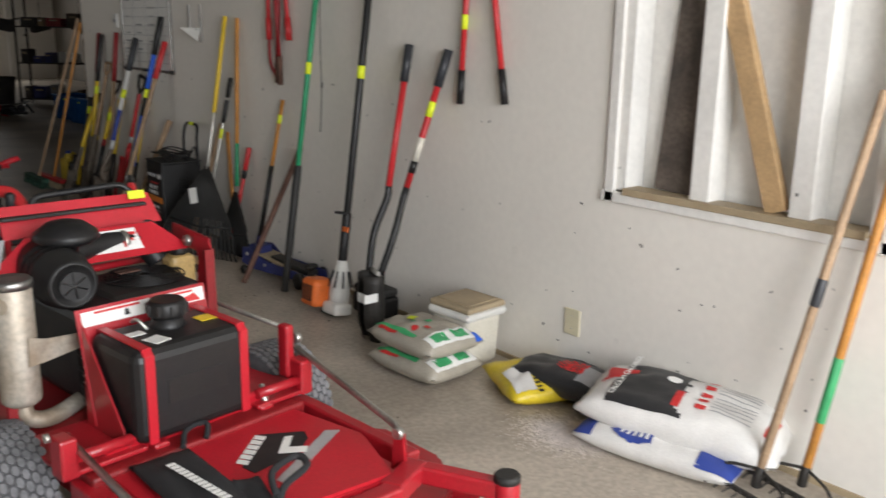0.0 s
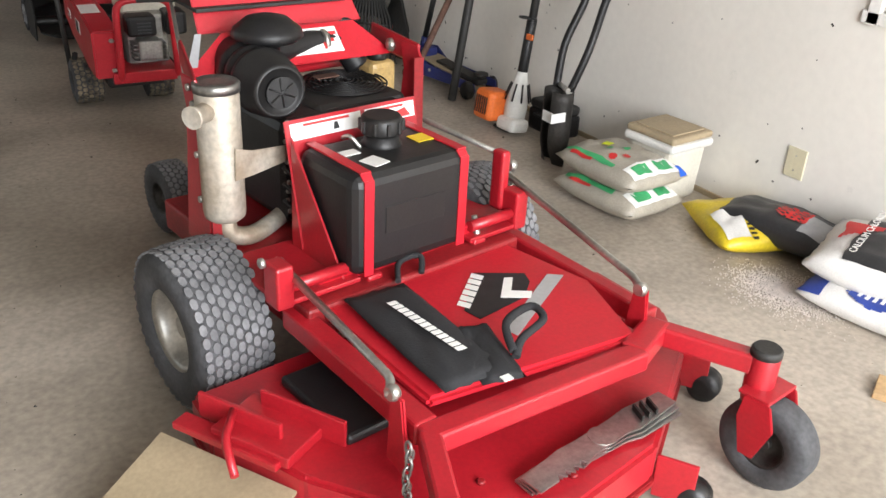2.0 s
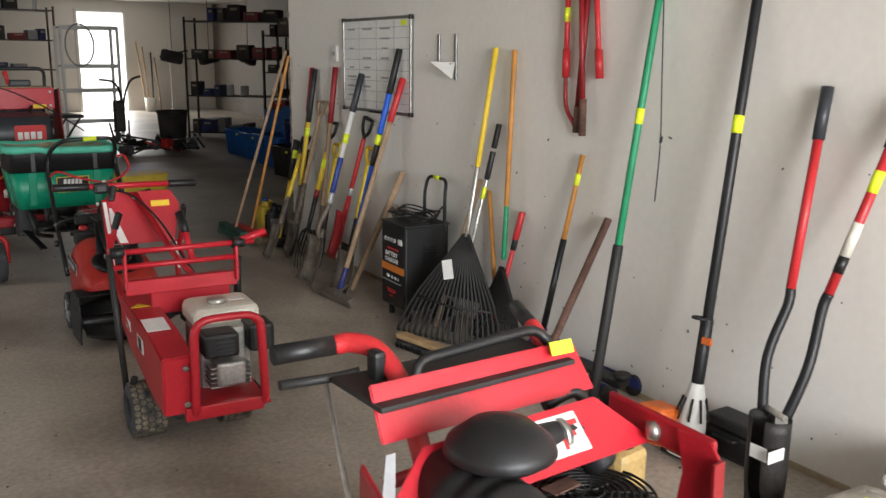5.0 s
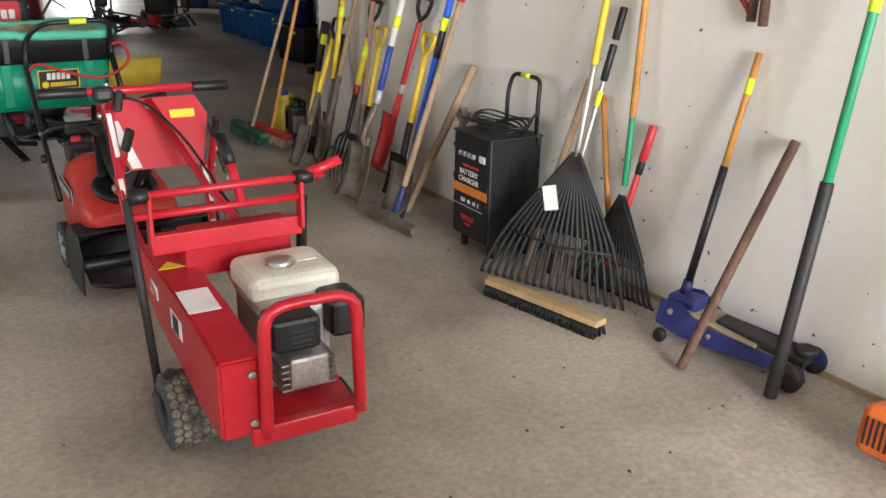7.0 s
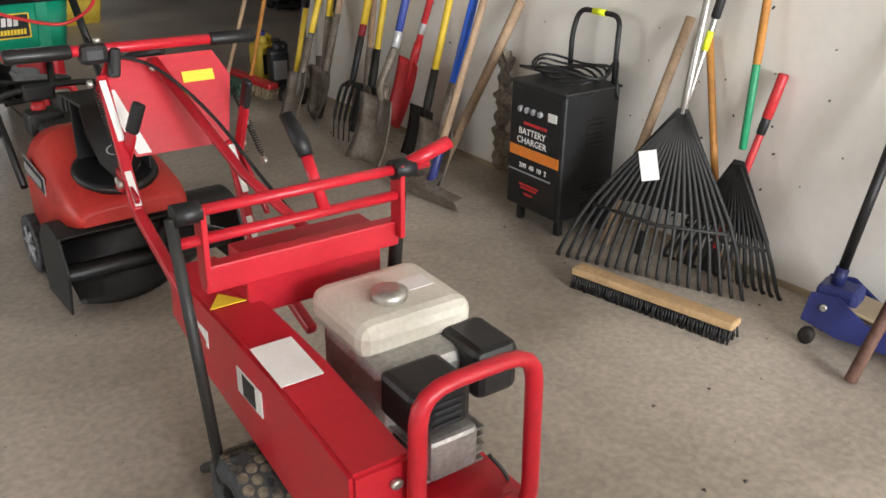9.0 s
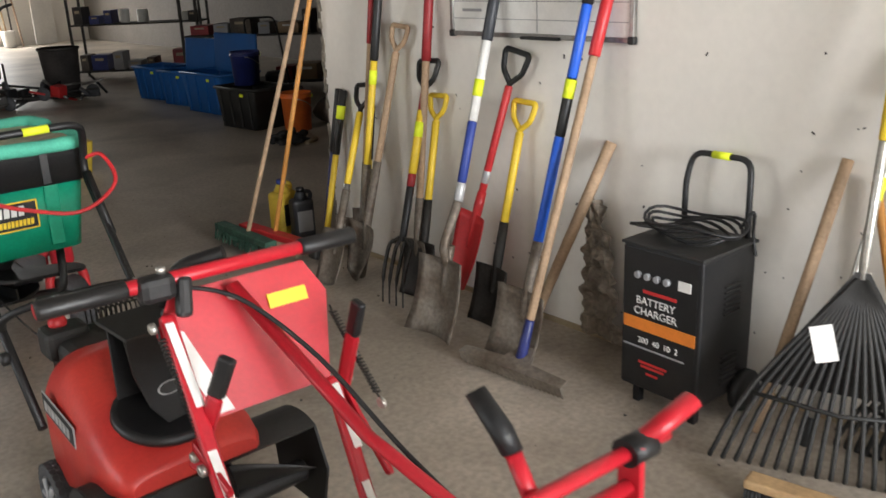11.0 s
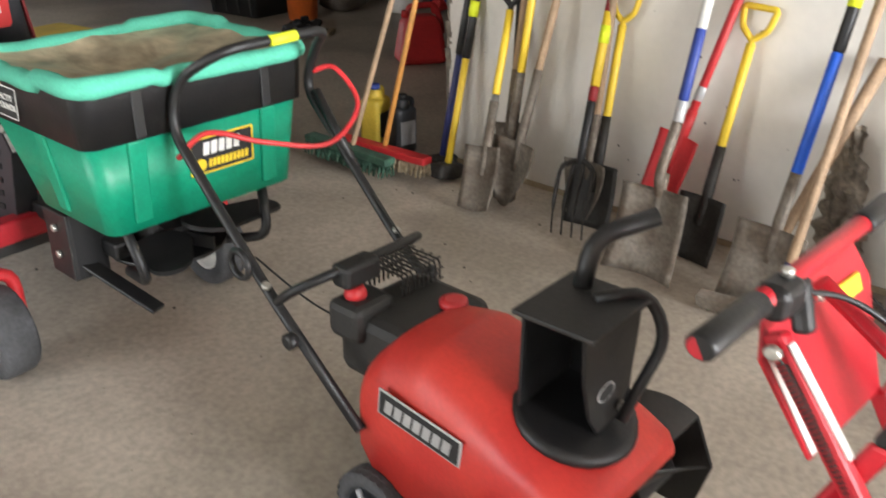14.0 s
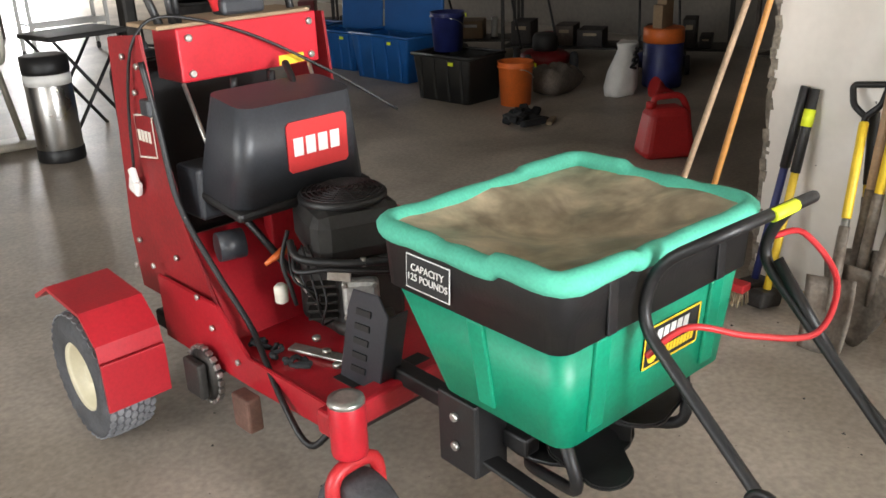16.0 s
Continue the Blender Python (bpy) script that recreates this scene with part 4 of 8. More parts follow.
tube_part("rung", [(-0.03, 0.10, 0.09), (-0.03, -0.09, 0.09)], 0.005, "steel", ob, 6)
ob = thing("thermostat", pose(-0.012, 6.27, 1.56), "small white thermostat on the wall", "thermostat")
box_part("case", (0, 0, 0.06), (0.024, 0.09, 0.12), "white", ob, 0.006)
box_part("display", (-0.013, 0, 0.06), (0.003, 0.05, 0.03), "inkgrey", ob, 0)
ob = thing("cover_plate", pose(-0.004, 0.895, 0.24), "almond blank outlet plate on the wall", "outlet plate")
box_part("plate", (0, 0, 0.06), (0.008, 0.09, 0.125), "almond", ob, 0.003)
for z in (0.03, 0.09):
    lathe_part("screw", [(0.004, 0), (0.003, 0.002)], "zinc", ob, to_z((-0.004, 0, z), (-1, 0, 0)), 8)
ob = thing("whiteboard", pose(-0.012, 5.615, 1.222), "white dry-erase board with ruled rows of faint writing", "whiteboard")
box_part("panel", (0, 0, 0.32), (0.012, 0.97, 0.62), "label", ob, 0)
for nm, c, s in (("frame_rail", (-0.002, 0, 0.006), (0.022, 1.0, 0.02)), ("frame_rail", (-0.002, 0, 0.634), (0.022, 1.0, 0.02)), ("frame_stile", (-0.002, 0.49, 0.32), (0.022, 0.02, 0.61)), ("frame_stile", (-0.002, -0.49, 0.32), (0.022, 0.02, 0.61))):
    box_part(nm, c, s, "steel", ob, 0.003)
for y in (-0.49, 0.49):
    for z in (0.006, 0.634):
        box_part("corner_cap", (-0.004, y, z), (0.028, 0.03, 0.03), "black", ob, 0.006)
for k in range(8):
    box_part("ruled_line", (-0.0075, 0, 0.07 + k * 0.072), (0.002, 0.95, 0.003), "inkgrey", ob, 0)
for y in (0.24, -0.02, -0.27):
    box_part("ruled_line", (-0.0075, y, 0.32), (0.002, 0.003, 0.60), "inkgrey", ob, 0)
random.seed(5)
for k in range(8):
    for y in (0.36, 0.12, -0.14):
        if random.random() < 0.75:
            w = random.uniform(0.06, 0.14)
            box_part("writing_bar", (-0.0078, y, 0.105 + k * 0.066), (0.002, w, 0.012), "inkgrey", ob, 0)
box_part("tray", (-0.02, -0.05, 0.0), (0.03, 0.20, 0.012), "ink", ob, 0.002)
box_part("tag", (-0.0085, -0.40, 0.60), (0.002, 0.07, 0.035), "tag", ob, 0)
# nail heads and chips on the wall
nails = tagged(new("wall_marks", bpy.data.meshes.new("wall_marks")), "small dark nail holes and chips in the cream wall", "wall mark", kind="stuff")
bm = bmesh.new()
random.seed(21)
for k in range(150):
    y, z = random.uniform(-0.3, 7.0), abs(random.gauss(0, 0.75)) % 2.3
    r = random.uniform(0.003, 0.008)
    b_box(bm, (-0.0012, y, 0.05 + z), (0.0015, r * random.uniform(0.6, 2.5), r), pose(0, 0, 0, random.uniform(0, 180), 0, 0))
bm.to_mesh(nails.data)
bm.free()
nails.data.materials.append(M["clutter"])


# ---- bags, bucket and spill by the wall ----
def pillow(bm, w, d, h, n=14, m=None, seed=0, droop=0.0, lump=0.012):
    """A stuffed sack: full in the middle, pinched at its ends."""
    def pt(u, v, side):
        x, y = (u - 0.5) * 2, (v - 0.5) * 2
        k = (max(0.0, 1 - abs(x) ** 3.2) ** 0.55) * (max(0.0, 1 - abs(y) ** 3.4) ** 0.5)
        nz = noise.noise(V(u * 5 + seed, v * 5, side * 3.1)) * lump + noise.noise(V(u * 14 + seed, v * 14, side)) * lump * 0.35
        e = 1 + 0.035 * noise.noise(V(u * 7 + seed, v * 7, 9.0))
        z = h * 0.5 + side * (h * 0.5 * k) + (nz * (0.35 + k) if side > 0 else 0)
        return V(x * w / 2 * e, y * d / 2 * e, max(z, 0.0 if side < 0 else 0.004) - droop * x * x)
    A = [[bm.verts.new(pt(i / n, j / n, 1)) for j in range(n + 1)] for i in range(n + 1)]
    B = [[A[i][j] if i in (0, n) or j in (0, n) else bm.verts.new(pt(i / n, j / n, -1)) for j in range(n + 1)] for i in range(n + 1)]
    for i in range(n):
        for j in range(n):
            for q in ((A[i][j], A[i + 1][j], A[i + 1][j + 1], A[i][j + 1]), (B[i][j], B[i][j + 1], B[i + 1][j + 1], B[i + 1][j])):
                f = bm.faces.new(q)
                f.smooth = True
    bmesh.ops.recalc_face_normals(bm, faces=bm.faces[:])
    if m is not None:
        bmesh.ops.transform(bm, matrix=m, verts=bm.verts[:])


def patch(name, ob, w, d, h, u0, u1, v0, v1, material, seed, lift=0.004, lump=0.012, n=10, mask=None, droop=0.0):
    """Printed area that follows the top of a sack."""
    bm = bmesh.new()
    def pt(u, v):
        x, y = (u - 0.5) * 2, (v - 0.5) * 2
        k = (max(0.0, 1 - abs(x) ** 3.2) ** 0.55) * (max(0.0, 1 - abs(y) ** 3.4) ** 0.5)
        nz = noise.noise(V(u * 5 + seed, v * 5, 3.1)) * lump + noise.noise(V(u * 14 + seed, v * 14, 1)) * lump * 0.35
        e = 1 + 0.035 * noise.noise(V(u * 7 + seed, v * 7, 9.0))
        return V(x * w / 2 * e, y * d / 2 * e, h * 0.5 + h * 0.5 * k + nz * (0.35 + k) + lift - droop * x * x)
    g = [[bm.verts.new(pt(u0 + (u1 - u0) * i / n, v0 + (v1 - v0) * j / n)) for j in range(n + 1)] for i in range(n + 1)]
    for i in range(n):
        for j in range(n):
            if mask is None or mask(i / n, j / n):
                f = bm.faces.new((g[i][j], g[i + 1][j], g[i + 1][j + 1], g[i][j + 1]))
                f.smooth = True
    bmesh.ops.delete(bm, geom=[v for v in bm.verts if not v.link_faces], context="VERTS")
    return part(name, bm, material, ob)


def sack(name, m, w, d, h, material, label, seed=0, droop=0.0):
    ob = thing(name, m, label, "bag")
    bm = bmesh.new()
    pillow(bm, w, d, h, 18, None, seed, droop)
    part("sack", bm, material, ob)
    return ob


for k, z in enumerate((0.0, 0.115)):
    ob = sack("sand_bag", pose(-0.45, 1.41 + 0.01 * k, z, 0, 0, 94 - 3 * k), 0.46, 0.34, 0.135, "sandbag", "clear bag of tan play sand, green print" + (", yellow tag on top" if k else ", flat on floor"), 2 + k)
    a = (0.46, 0.34, 0.135)
    patch("print_panel", ob, *a, 0.03, 0.2, 0.12, 0.88, "label", 2 + k)
    patch("print_panel", ob, *a, 0.06, 0.17, 0.2, 0.45, "inkgreen", 2 + k, 0.006)
    patch("print_panel", ob, *a, 0.06, 0.17, 0.55, 0.80, "inkgreen", 2 + k, 0.006)
    patch("print_panel", ob, *a, 0.3, 0.9, 0.86, 0.93, "inkgreen", 2 + k, 0.005)
    patch("print_panel", ob, *a, 0.55, 0.82, 0.925, 0.965, "inkred", 2 + k, 0.006)
    if k:
        for u, v in ((0.3, 0.55), (0.42, 0.4), (0.36, 0.7), (0.5, 0.6)):
            patch("print_panel", ob, *a, u, u + 0.09, v, v + 0.12, "inkred" if u < 0.4 else "inkgreen", 2 + k, 0.005, n=6, mask=lambda i, j: (i - .5) ** 2 + (j - .5) ** 2 < .2)
        patch("tag", ob, *a, 0.62, 0.72, 0.48, 0.58, "tag", 2 + k, 0.006, n=3)
        patch("print_panel", ob, *a, 0.0, 0.1, 0.02, 0.14, "blue", 2 + k, 0.005)
ob = thing("square_bucket", pose(-0.18, 1.42, 0, 0, 0, 4), "cream square bucket with a dirty tan lid", "bucket")
bm = bmesh.new()
b_box(bm, (0, 0, 0.13), (0.24, 0.25, 0.26), None, 0.03, 3)
for v in bm.verts:
    v.co.x *= 0.9 + 0.1 * v.co.z / 0.26
    v.co.y *= 0.9 + 0.1 * v.co.z / 0.26
part("body", bm, "cream", ob)
box_part("rim", (0, 0, 0.265), (0.275, 0.285, 0.04), "white", ob, 0.016)
bm = bmesh.new()
b_box(bm, (0, 0, 0.30), (0.262, 0.272, 0.032), None, 0.012)
b_box(bm, (0, 0, 0.3185), (0.20, 0.21, 0.006), None, 0.002)
part("lid", bm, "tan", ob)
ob = sack("ice_melt_bag", pose(-0.23, 0.93, 0, 0, 0, 66), 0.42, 0.32, 0.12, "bagyellow", "half-empty yellow bag with black lettering", 6)
a = (0.42, 0.32, 0.12)
patch("print_panel", ob, *a, 0.06, 0.5, 0.62, 0.92, "bag", 6, 0.005)
patch("print_panel", ob, *a, 0.04, 0.3, 0.5, 0.62, "ink", 6, 0.005, mask=lambda i, j: (int(i * 10) % 2 == 0) and 0.2 < j < 0.9)
ob = sack("crumpled_bag", pose(-0.16, 0.78, 0.035, 0, 0, 100), 0.50, 0.26, 0.13, "bagblack", "crumpled black and red film bag", 9, 0.0)
a = (0.50, 0.26, 0.13)
patch("print_panel", ob, *a, 0.3, 0.55, 0.35, 0.7, "inkred", 9, 0.005, mask=lambda i, j: (i * 7 + j * 5) % 1.0 < 0.6)
patch("print_panel", ob, *a, 0.1, 0.3, 0.4, 0.9, "inkgrey", 9, 0.005)
ob = sack("fertilizer_bag", pose(-0.29, 0.17, 0, 0, 0, 102), 0.64, 0.28, 0.12, "bag", "white and dark blue bag with a green oval", 12)
a = (0.64, 0.28, 0.12)
patch("print_panel", ob, *a, 0.0, 0.22, 0.02, 0.98, "inkblue", 12)
patch("print_panel", ob, *a, 0.87, 1.0, 0.02, 0.98, "inkblue", 12)
patch("oval", ob, *a, 0.48, 0.76, 0.70, 0.96, "inkblue", 12, 0.006, n=16, mask=lambda i, j: (i - .47) ** 2 + (j - .47) ** 2 < .22)
patch("lettering_bars", ob, *a, 0.52, 0.72, 0.78, 0.87, "label", 12, 0.008, n=10, mask=lambda i, j: int(i * 10) % 2 == 0)
ob = sack("calcium_chloride_bag", pose(-0.22, 0.28, 0.06, 0, -4, 104), 0.84, 0.42, 0.20, "bag", "plump white bag with black and red print, calcium pellets", 15)
ob.matrix_world = pose(-0.165, 0.16, 0.07, -8, -3, 107) @ Matrix.Diagonal((0.92, 0.92, 0.95, 1))
a = (0.84, 0.42, 0.20)
patch("print_panel", ob, *a, 0.42, 0.86, 0.08, 0.92, "bagblack", 15, 0.004, n=18, mask=lambda i, j: i > 0.18 + 0.16 * noise.noise(V(0.3, j * 9, 2)))
patch("print_panel", ob, *a, 0.78, 0.93, 0.30, 0.62, "inkred", 15, 0.007, n=10, mask=lambda i, j: j < 0.25 + 0.75 * i)
for j in range(9):
    patch("print_bar", ob, *a, 0.16, 0.36, 0.2 + j * 0.065, 0.213 + j * 0.065, "inkgrey", 15, 0.006, n=5)
patch("print_bar", ob, *a, 0.38, 0.43, 0.2, 0.8, "inkred", 15, 0.006, n=10, mask=lambda i, j: int(j * 10) % 2 == 0)
patch("print_bar", ob, *a, 0.05, 0.09, 0.45, 0.75, "inkred", 15, 0.006, n=8)
patch("thermometer_mark", ob, *a, 0.50, 0.54, 0.55, 0.80, "inkred", 15, 0.007, n=6)
patch("thermometer_mark", ob, *a, 0.54, 0.62, 0.30, 0.42, "label", 15, 0.007, n=8, mask=lambda i, j: (i - .5) ** 2 + (j - .5) ** 2 < .22)
words("lettering", "CALCIUM CHLORIDE", 0.038, "label", ob, axes((0.27, 0.0, 0.205), (0, -1, 0), (0.97, 0, -0.2)))
# spilled granules
sp = tagged(new("spilled_granules", bpy.data.meshes.new("spilled_granules")), "small heap of spilled pinkish white granules", "granules", kind="stuff")
random.seed(31)
vs, fs = [], []
for k in range(5200):
    r = abs(random.gauss(0, 0.075)) + abs(random.gauss(0, 0.02))
    a = random.uniform(0, 2 * math.pi)
    x, y = -0.43 + r * math.cos(a) * 1.0, 0.53 + r * math.sin(a) * 1.35
    z = max(0, 0.014 - r * 0.13) * random.random()
    s = random.uniform(0.0015, 0.0035)
    b = len(vs)
    vs += [(x + s, y, z), (x - s * 0.5, y + s, z), (x - s * 0.5, y - s, z), (x, y, z + s * 1.6)]
    fs += [(b, b + 1, b + 3), (b + 1, b + 2, b + 3), (b + 2, b, b + 3)]
sp.data.from_pydata(vs, [], fs)
sp.data.materials.append(M["pellet"])
ob = thing("wood_offcut", pose(-0.62, -0.14, 0, 0, 0, 25), "pale wooden offcut lying on the floor", "offcut")
box_part("plank", (0, 0, 0.012), (0.12, 0.30, 0.022), "palewood", ob, 0.003)


# ---- machines ----
def bars(name, n, w, h, material, parent, m, slant=0.15, thick=0.001):
    """A word that is drawn as plain upright blocks in the local xy plane of m."""
    bm = bmesh.new()
    step = w / n
    for k in range(n):
        x = -w / 2 + k * step
        b_prism(bm, [(x, -h / 2), (x + step * 0.76, -h / 2), (x + step * 0.76 + slant * h, h / 2), (x + slant * h, h / 2)], thick, m)
    return part(name, bm, material, parent)


def bolt(parent, p, d, r=0.009, material="zinc"):
    return lathe_part("bolt", [(r, 0), (r, r * 0.7), (r * 0.7, r * 0.9)], material, parent, to_z(p, d), 8)


def wheel(parent, c, axis, r, w, rim_r, rim="zinc", tread="tread", rows=7, around=46, name="wheel", hub=None):
    """A tyre with its tread blocks, on a dished rim."""
    m = to_z(c, axis)
    t = lathe_part(name, [(rim_r, -w * 0.40), (rim_r * 1.08, -w * 0.48), ((r + rim_r) / 2, -w * 0.52), (r * 0.93, -w * 0.46), (r * 0.975, -w * 0.36), (r * 0.985, 0), (r * 0.975, w * 0.36), (r * 0.93, w * 0.46), ((r + rim_r) / 2, w * 0.52), (rim_r * 1.08, w * 0.48), (rim_r, w * 0.40)], "rubber", parent, m, 40, cap=False)
    if rows:
        bm = bmesh.new()
        for j in range(rows):
            z = (j - (rows - 1) / 2) * w * 0.94 / rows
            rr = r * (0.992 - 0.055 * abs(2 * z / w) ** 3)
            for k in range(around):
                a = 2 * math.pi * (k + 0.5 * (j % 2)) / around
                l, h = 2 * math.pi * r / around * 0.40, w * 0.94 / rows * 0.43
                b_prism(bm, [(-l, -h * 0.4), (-l * 0.5, -h), (l * 0.5, -h), (l, -h * 0.4), (l, h * 0.4), (l * 0.5, h), (-l * 0.5, h), (-l, h * 0.4)], r * 0.025, m @ Matrix.Rotation(a, 4, "Z") @ axes((rr * 0.985, 0, z), (0, 1, 0), (0, 0, 1)))
        tagged(part("tread", bm, tread, t), kind="stuff")
    lathe_part("rim", [(rim_r * 0.2, -w * 0.12), (rim_r * 0.45, -w * 0.12), (rim_r * 0.8, -w * 0.05), (rim_r * 0.92, -w * 0.36), (rim_r * 1.02, -w * 0.44), (rim_r * 1.02, w * 0.44), (rim_r * 0.92, w * 0.36), (rim_r * 0.8, w * 0.05), (rim_r * 0.45, w * 0.12), (rim_r * 0.2, w * 0.12)], rim, t, m, 28)
    lathe_part("hub", [(rim_r * 0.26, -w * 0.3), (rim_r * 0.28, -w * 0.2), (rim_r * 0.28, w * 0.2), (rim_r * 0.26, w * 0.3)], hub or rim, t, m, 14)
    return t


# ---- red walk-behind mower ----
F = thing("walk_behind_mower", pose(-1.915, 0.85, 0, 0, 0, 8), "red commercial walk-behind mower with black fuel tank", "lawn mower")
for sx in (-1, 1):
    wheel(F, (sx * 0.50, 0.17, 0.23), (sx, 0, 0), 0.23, 0.21, 0.115, "zinc", "tread", 9, 40, "drive_wheel")
# deck
deck = [(-0.66, -0.08), (-0.68, -0.22), (-0.60, -0.50), (-0.42, -0.82), (-0.22, -0.93), (0.12, -0.91), (0.52, -0.70), (0.66, -0.52), (0.68, -0.25), (0.58, -0.08)]
prism_part("deck_shell", deck, 0.11, "red", F, pose(0, 0, 0.09), 0.012)
prism_part("deck_skirt", [(x * 1.015, (y + 0.45) * 1.015 - 0.45) for x, y in deck], 0.02, "darkred", F, pose(0, 0, 0.075), 0.004)
box_part("discharge_bracket", (-0.58, -0.33, 0.215), (0.16, 0.22, 0.03), "red", F, 0.004, pose(0, 0, 0, 0, 0, 22))
box_part("bracket_side", (-0.63, -0.28, 0.235), (0.012, 0.24, 0.07), "red", F, 0.003, pose(0, 0, 0, 0, 0, 22))
box_part("bracket_side", (-0.51, -0.36, 0.235), (0.012, 0.24, 0.07), "red", F, 0.003, pose(0, 0, 0, 0, 0, 22))
prism_part("discharge_chute", [(-0.17, -0.20), (0.17, -0.20), (0.17, 0.2), (-0.17, 0.2)], 0.008, "tan", F, pose(-0.83, -0.36, 0.10, 0, -16, 22), 0.002, "muddy rubber discharge chute")
box_part("chute_hinge", (-0.67, -0.30, 0.205), (0.05, 0.30, 0.02), "red", F, 0.004, pose(0, 0, 0, 0, 0, 22))
tube_part("chute_lever", bent([(-0.72, -0.42, 0.21), (-0.70, -0.34, 0.25), (-0.63, -0.26, 0.26)], 0.03), 0.010, "red", F, 8)
prism_part("belt_guard", [(-0.48, -0.16), (-0.22, -0.30), (-0.26, -0.52), (-0.52, -0.40)], 0.006, "red", F, pose(-0.06, 0.02, 0.27, 6, -8, 0), 0.002)
prism_part("belt_guard_lip", [(-0.26, -0.50), (-0.45, -0.43), (-0.44, -0.60), (-0.28, -0.66)], 0.006, "red", F, pose(-0.06, 0.02, 0.245, 14, -8, 0), 0.002)
box_part("belt_opening", (-0.40, -0.33, 0.216), (0.13, 0.30, 0.03), "black", F, 0.01)
# floor cover with its badge
cover = prism_part("footboard", [(-0.375, -0.15), (-0.40, -0.655), (0.19, -0.76), (0.31, -0.50), (0.27, -0.14)], 0.03, "redbright", F, pose(0, 0, 0.385), 0.01)
box_part("raised_lip", (-0.07, -0.125, 0.445), (0.56, 0.022, 0.08), "redbright", F, 0.006, pose(0, 0, 0, 20, 0, 1))
mk = axes((0.06, -0.40, 0.4165), (0.985, 0.10, 0), (-0.10, 0.985, 0))
prism_part("badge_panel", [(-0.15, -0.005), (0.02, 0.115), (0.125, 0.02), (0.10, -0.02), (0.02, -0.065), (-0.15, -0.06)], 0.001, "ink", cover, mk)
bars("badge_lettering", 6, 0.19, 0.036, "label", cover, mk @ pose(-0.06, 0.055, 0.0012, 0, 0, 30))
prism_part("badge_angle", [(-0.06, -0.02), (0.03, 0.045), (0.05, 0.03), (-0.01, -0.015), (0.03, -0.055), (0.0, -0.075)], 0.001, "label", cover, mk @ pose(0.03, -0.005, 0.0012))
prism_part("badge_stripe", [(-0.17, -0.115), (0.14, -0.005), (0.17, -0.04), (-0.17, -0.155)], 0.001, "silver", cover, mk @ pose(0.03, -0.02, 0))
# black tool pouch on the cover is a thing of its own, further down
# chassis
box_part("chassis", (0, 0.25, 0.33), (0.74, 0.84, 0.10), "darkred", F, 0.01)
box_part("front_shelf", (-0.30, 0.02, 0.392), (0.24, 0.30, 0.015), "red", F, 0.004)
box_part("front_shelf", (0.32, 0.02, 0.392), (0.22, 0.30, 0.015), "red", F, 0.004)
for sx in (-1, 1):
    tube_part("pivot_tube", [(sx * 0.22, -0.11, 0.43), (sx * 0.40, -0.11, 0.43)], 0.017, "red", F, 10)
    box_part("pivot_block", (sx * 0.41, -0.10, 0.44), (0.05, 0.07, 0.12), "red", F, 0.008)
    tube_part("latch", [(sx * 0.20, -0.16, 0.40), (sx * 0.20, -0.13, 0.50)], [0.014, 0.009], "zinc", F, 8)
    box_part("latch_block", (sx * 0.19, -0.15, 0.415), (0.05, 0.05, 0.06), "red", F, 0.008)
    bolt(F, (sx * 0.44, -0.08, 0.50), (sx, 0, 0), 0.014)
tube_part("height_rod", bent([(-0.43, -0.09, 0.515), (-0.47, -0.61, 0.475), (-0.50, -0.64, 0.46)], 0.04), 0.0105, "zinc", F, 10)
tube_part("height_rod", bent([(0.395, -0.05, 0.565), (0.285, -0.665, 0.50), (0.255, -0.70, 0.49)], 0.04), 0.0105, "zinc", F, 10)
tube_part("rear_rod", [(0.39, -0.04, 0.60), (0.36, 0.62, 0.62)], 0.009, "zinc", F, 8)
box_part("rod_post", (0.39, -0.05, 0.52), (0.035, 0.05, 0.19), "red", F, 0.01)
for p in ((0.39, -0.08, 0.60), (0.39, -0.08, 0.53), (-0.44, -0.10, 0.52), (-0.49, -0.64, 0.465), (0.26, -0.70, 0.495)):
    lathe_part("rod_eye", [(0.016, -0.012), (0.021, 0), (0.016, 0.012)], "zinc", F, to_z(p, (1, 0, 0)), 12)
prism_part("lift_ear", [(-0.035, 0), (0.035, 0), (0.02, 0.13), (-0.02, 0.13)], 0.012, "red", F, axes((0.26, -0.70, 0.37), (0, 1, 0), (0, 0, 1)), 0.004)
prism_part("lift_ear", [(-0.05, -0.08), (0.03, -0.06), (0.02, 0.12), (-0.02, 0.12)], 0.012, "red", F, axes((-0.49, -0.65, 0.34), (0, 1, 0), (0, 0, 1)), 0.004)
# front frame with casters
bm = bmesh.new()
def beam(bm, a, b, w, h):
    a, b = Vector(a), Vector(b)
    d = (b - a)
    b_box(bm, (a + b) / 2, (w, d.length, h), axes((0, 0, 0), d.cross(V(0, 0, 1)), d), 0.008)
beam(bm, (-0.44, -0.70, 0.375), (-0.42, -0.12, 0.375), 0.06, 0.06)
beam(bm, (-0.47, -0.72, 0.375), (0.16, -0.80, 0.385), 0.06, 0.055)
beam(bm, (0.14, -0.79, 0.385), (0.30, -0.74, 0.385), 0.07, 0.06)
beam(bm, (0.28, -0.74, 0.385), (0.385, -0.98, 0.375), 0.05, 0.055)
beam(bm, (0.33, -0.70, 0.38), (0.36, -0.12, 0.38), 0.05, 0.06)
beam(bm, (-0.45, -0.72, 0.375), (-0.60, -0.98, 0.375), 0.05, 0.055)
part("front_frame", bm, "red", F)
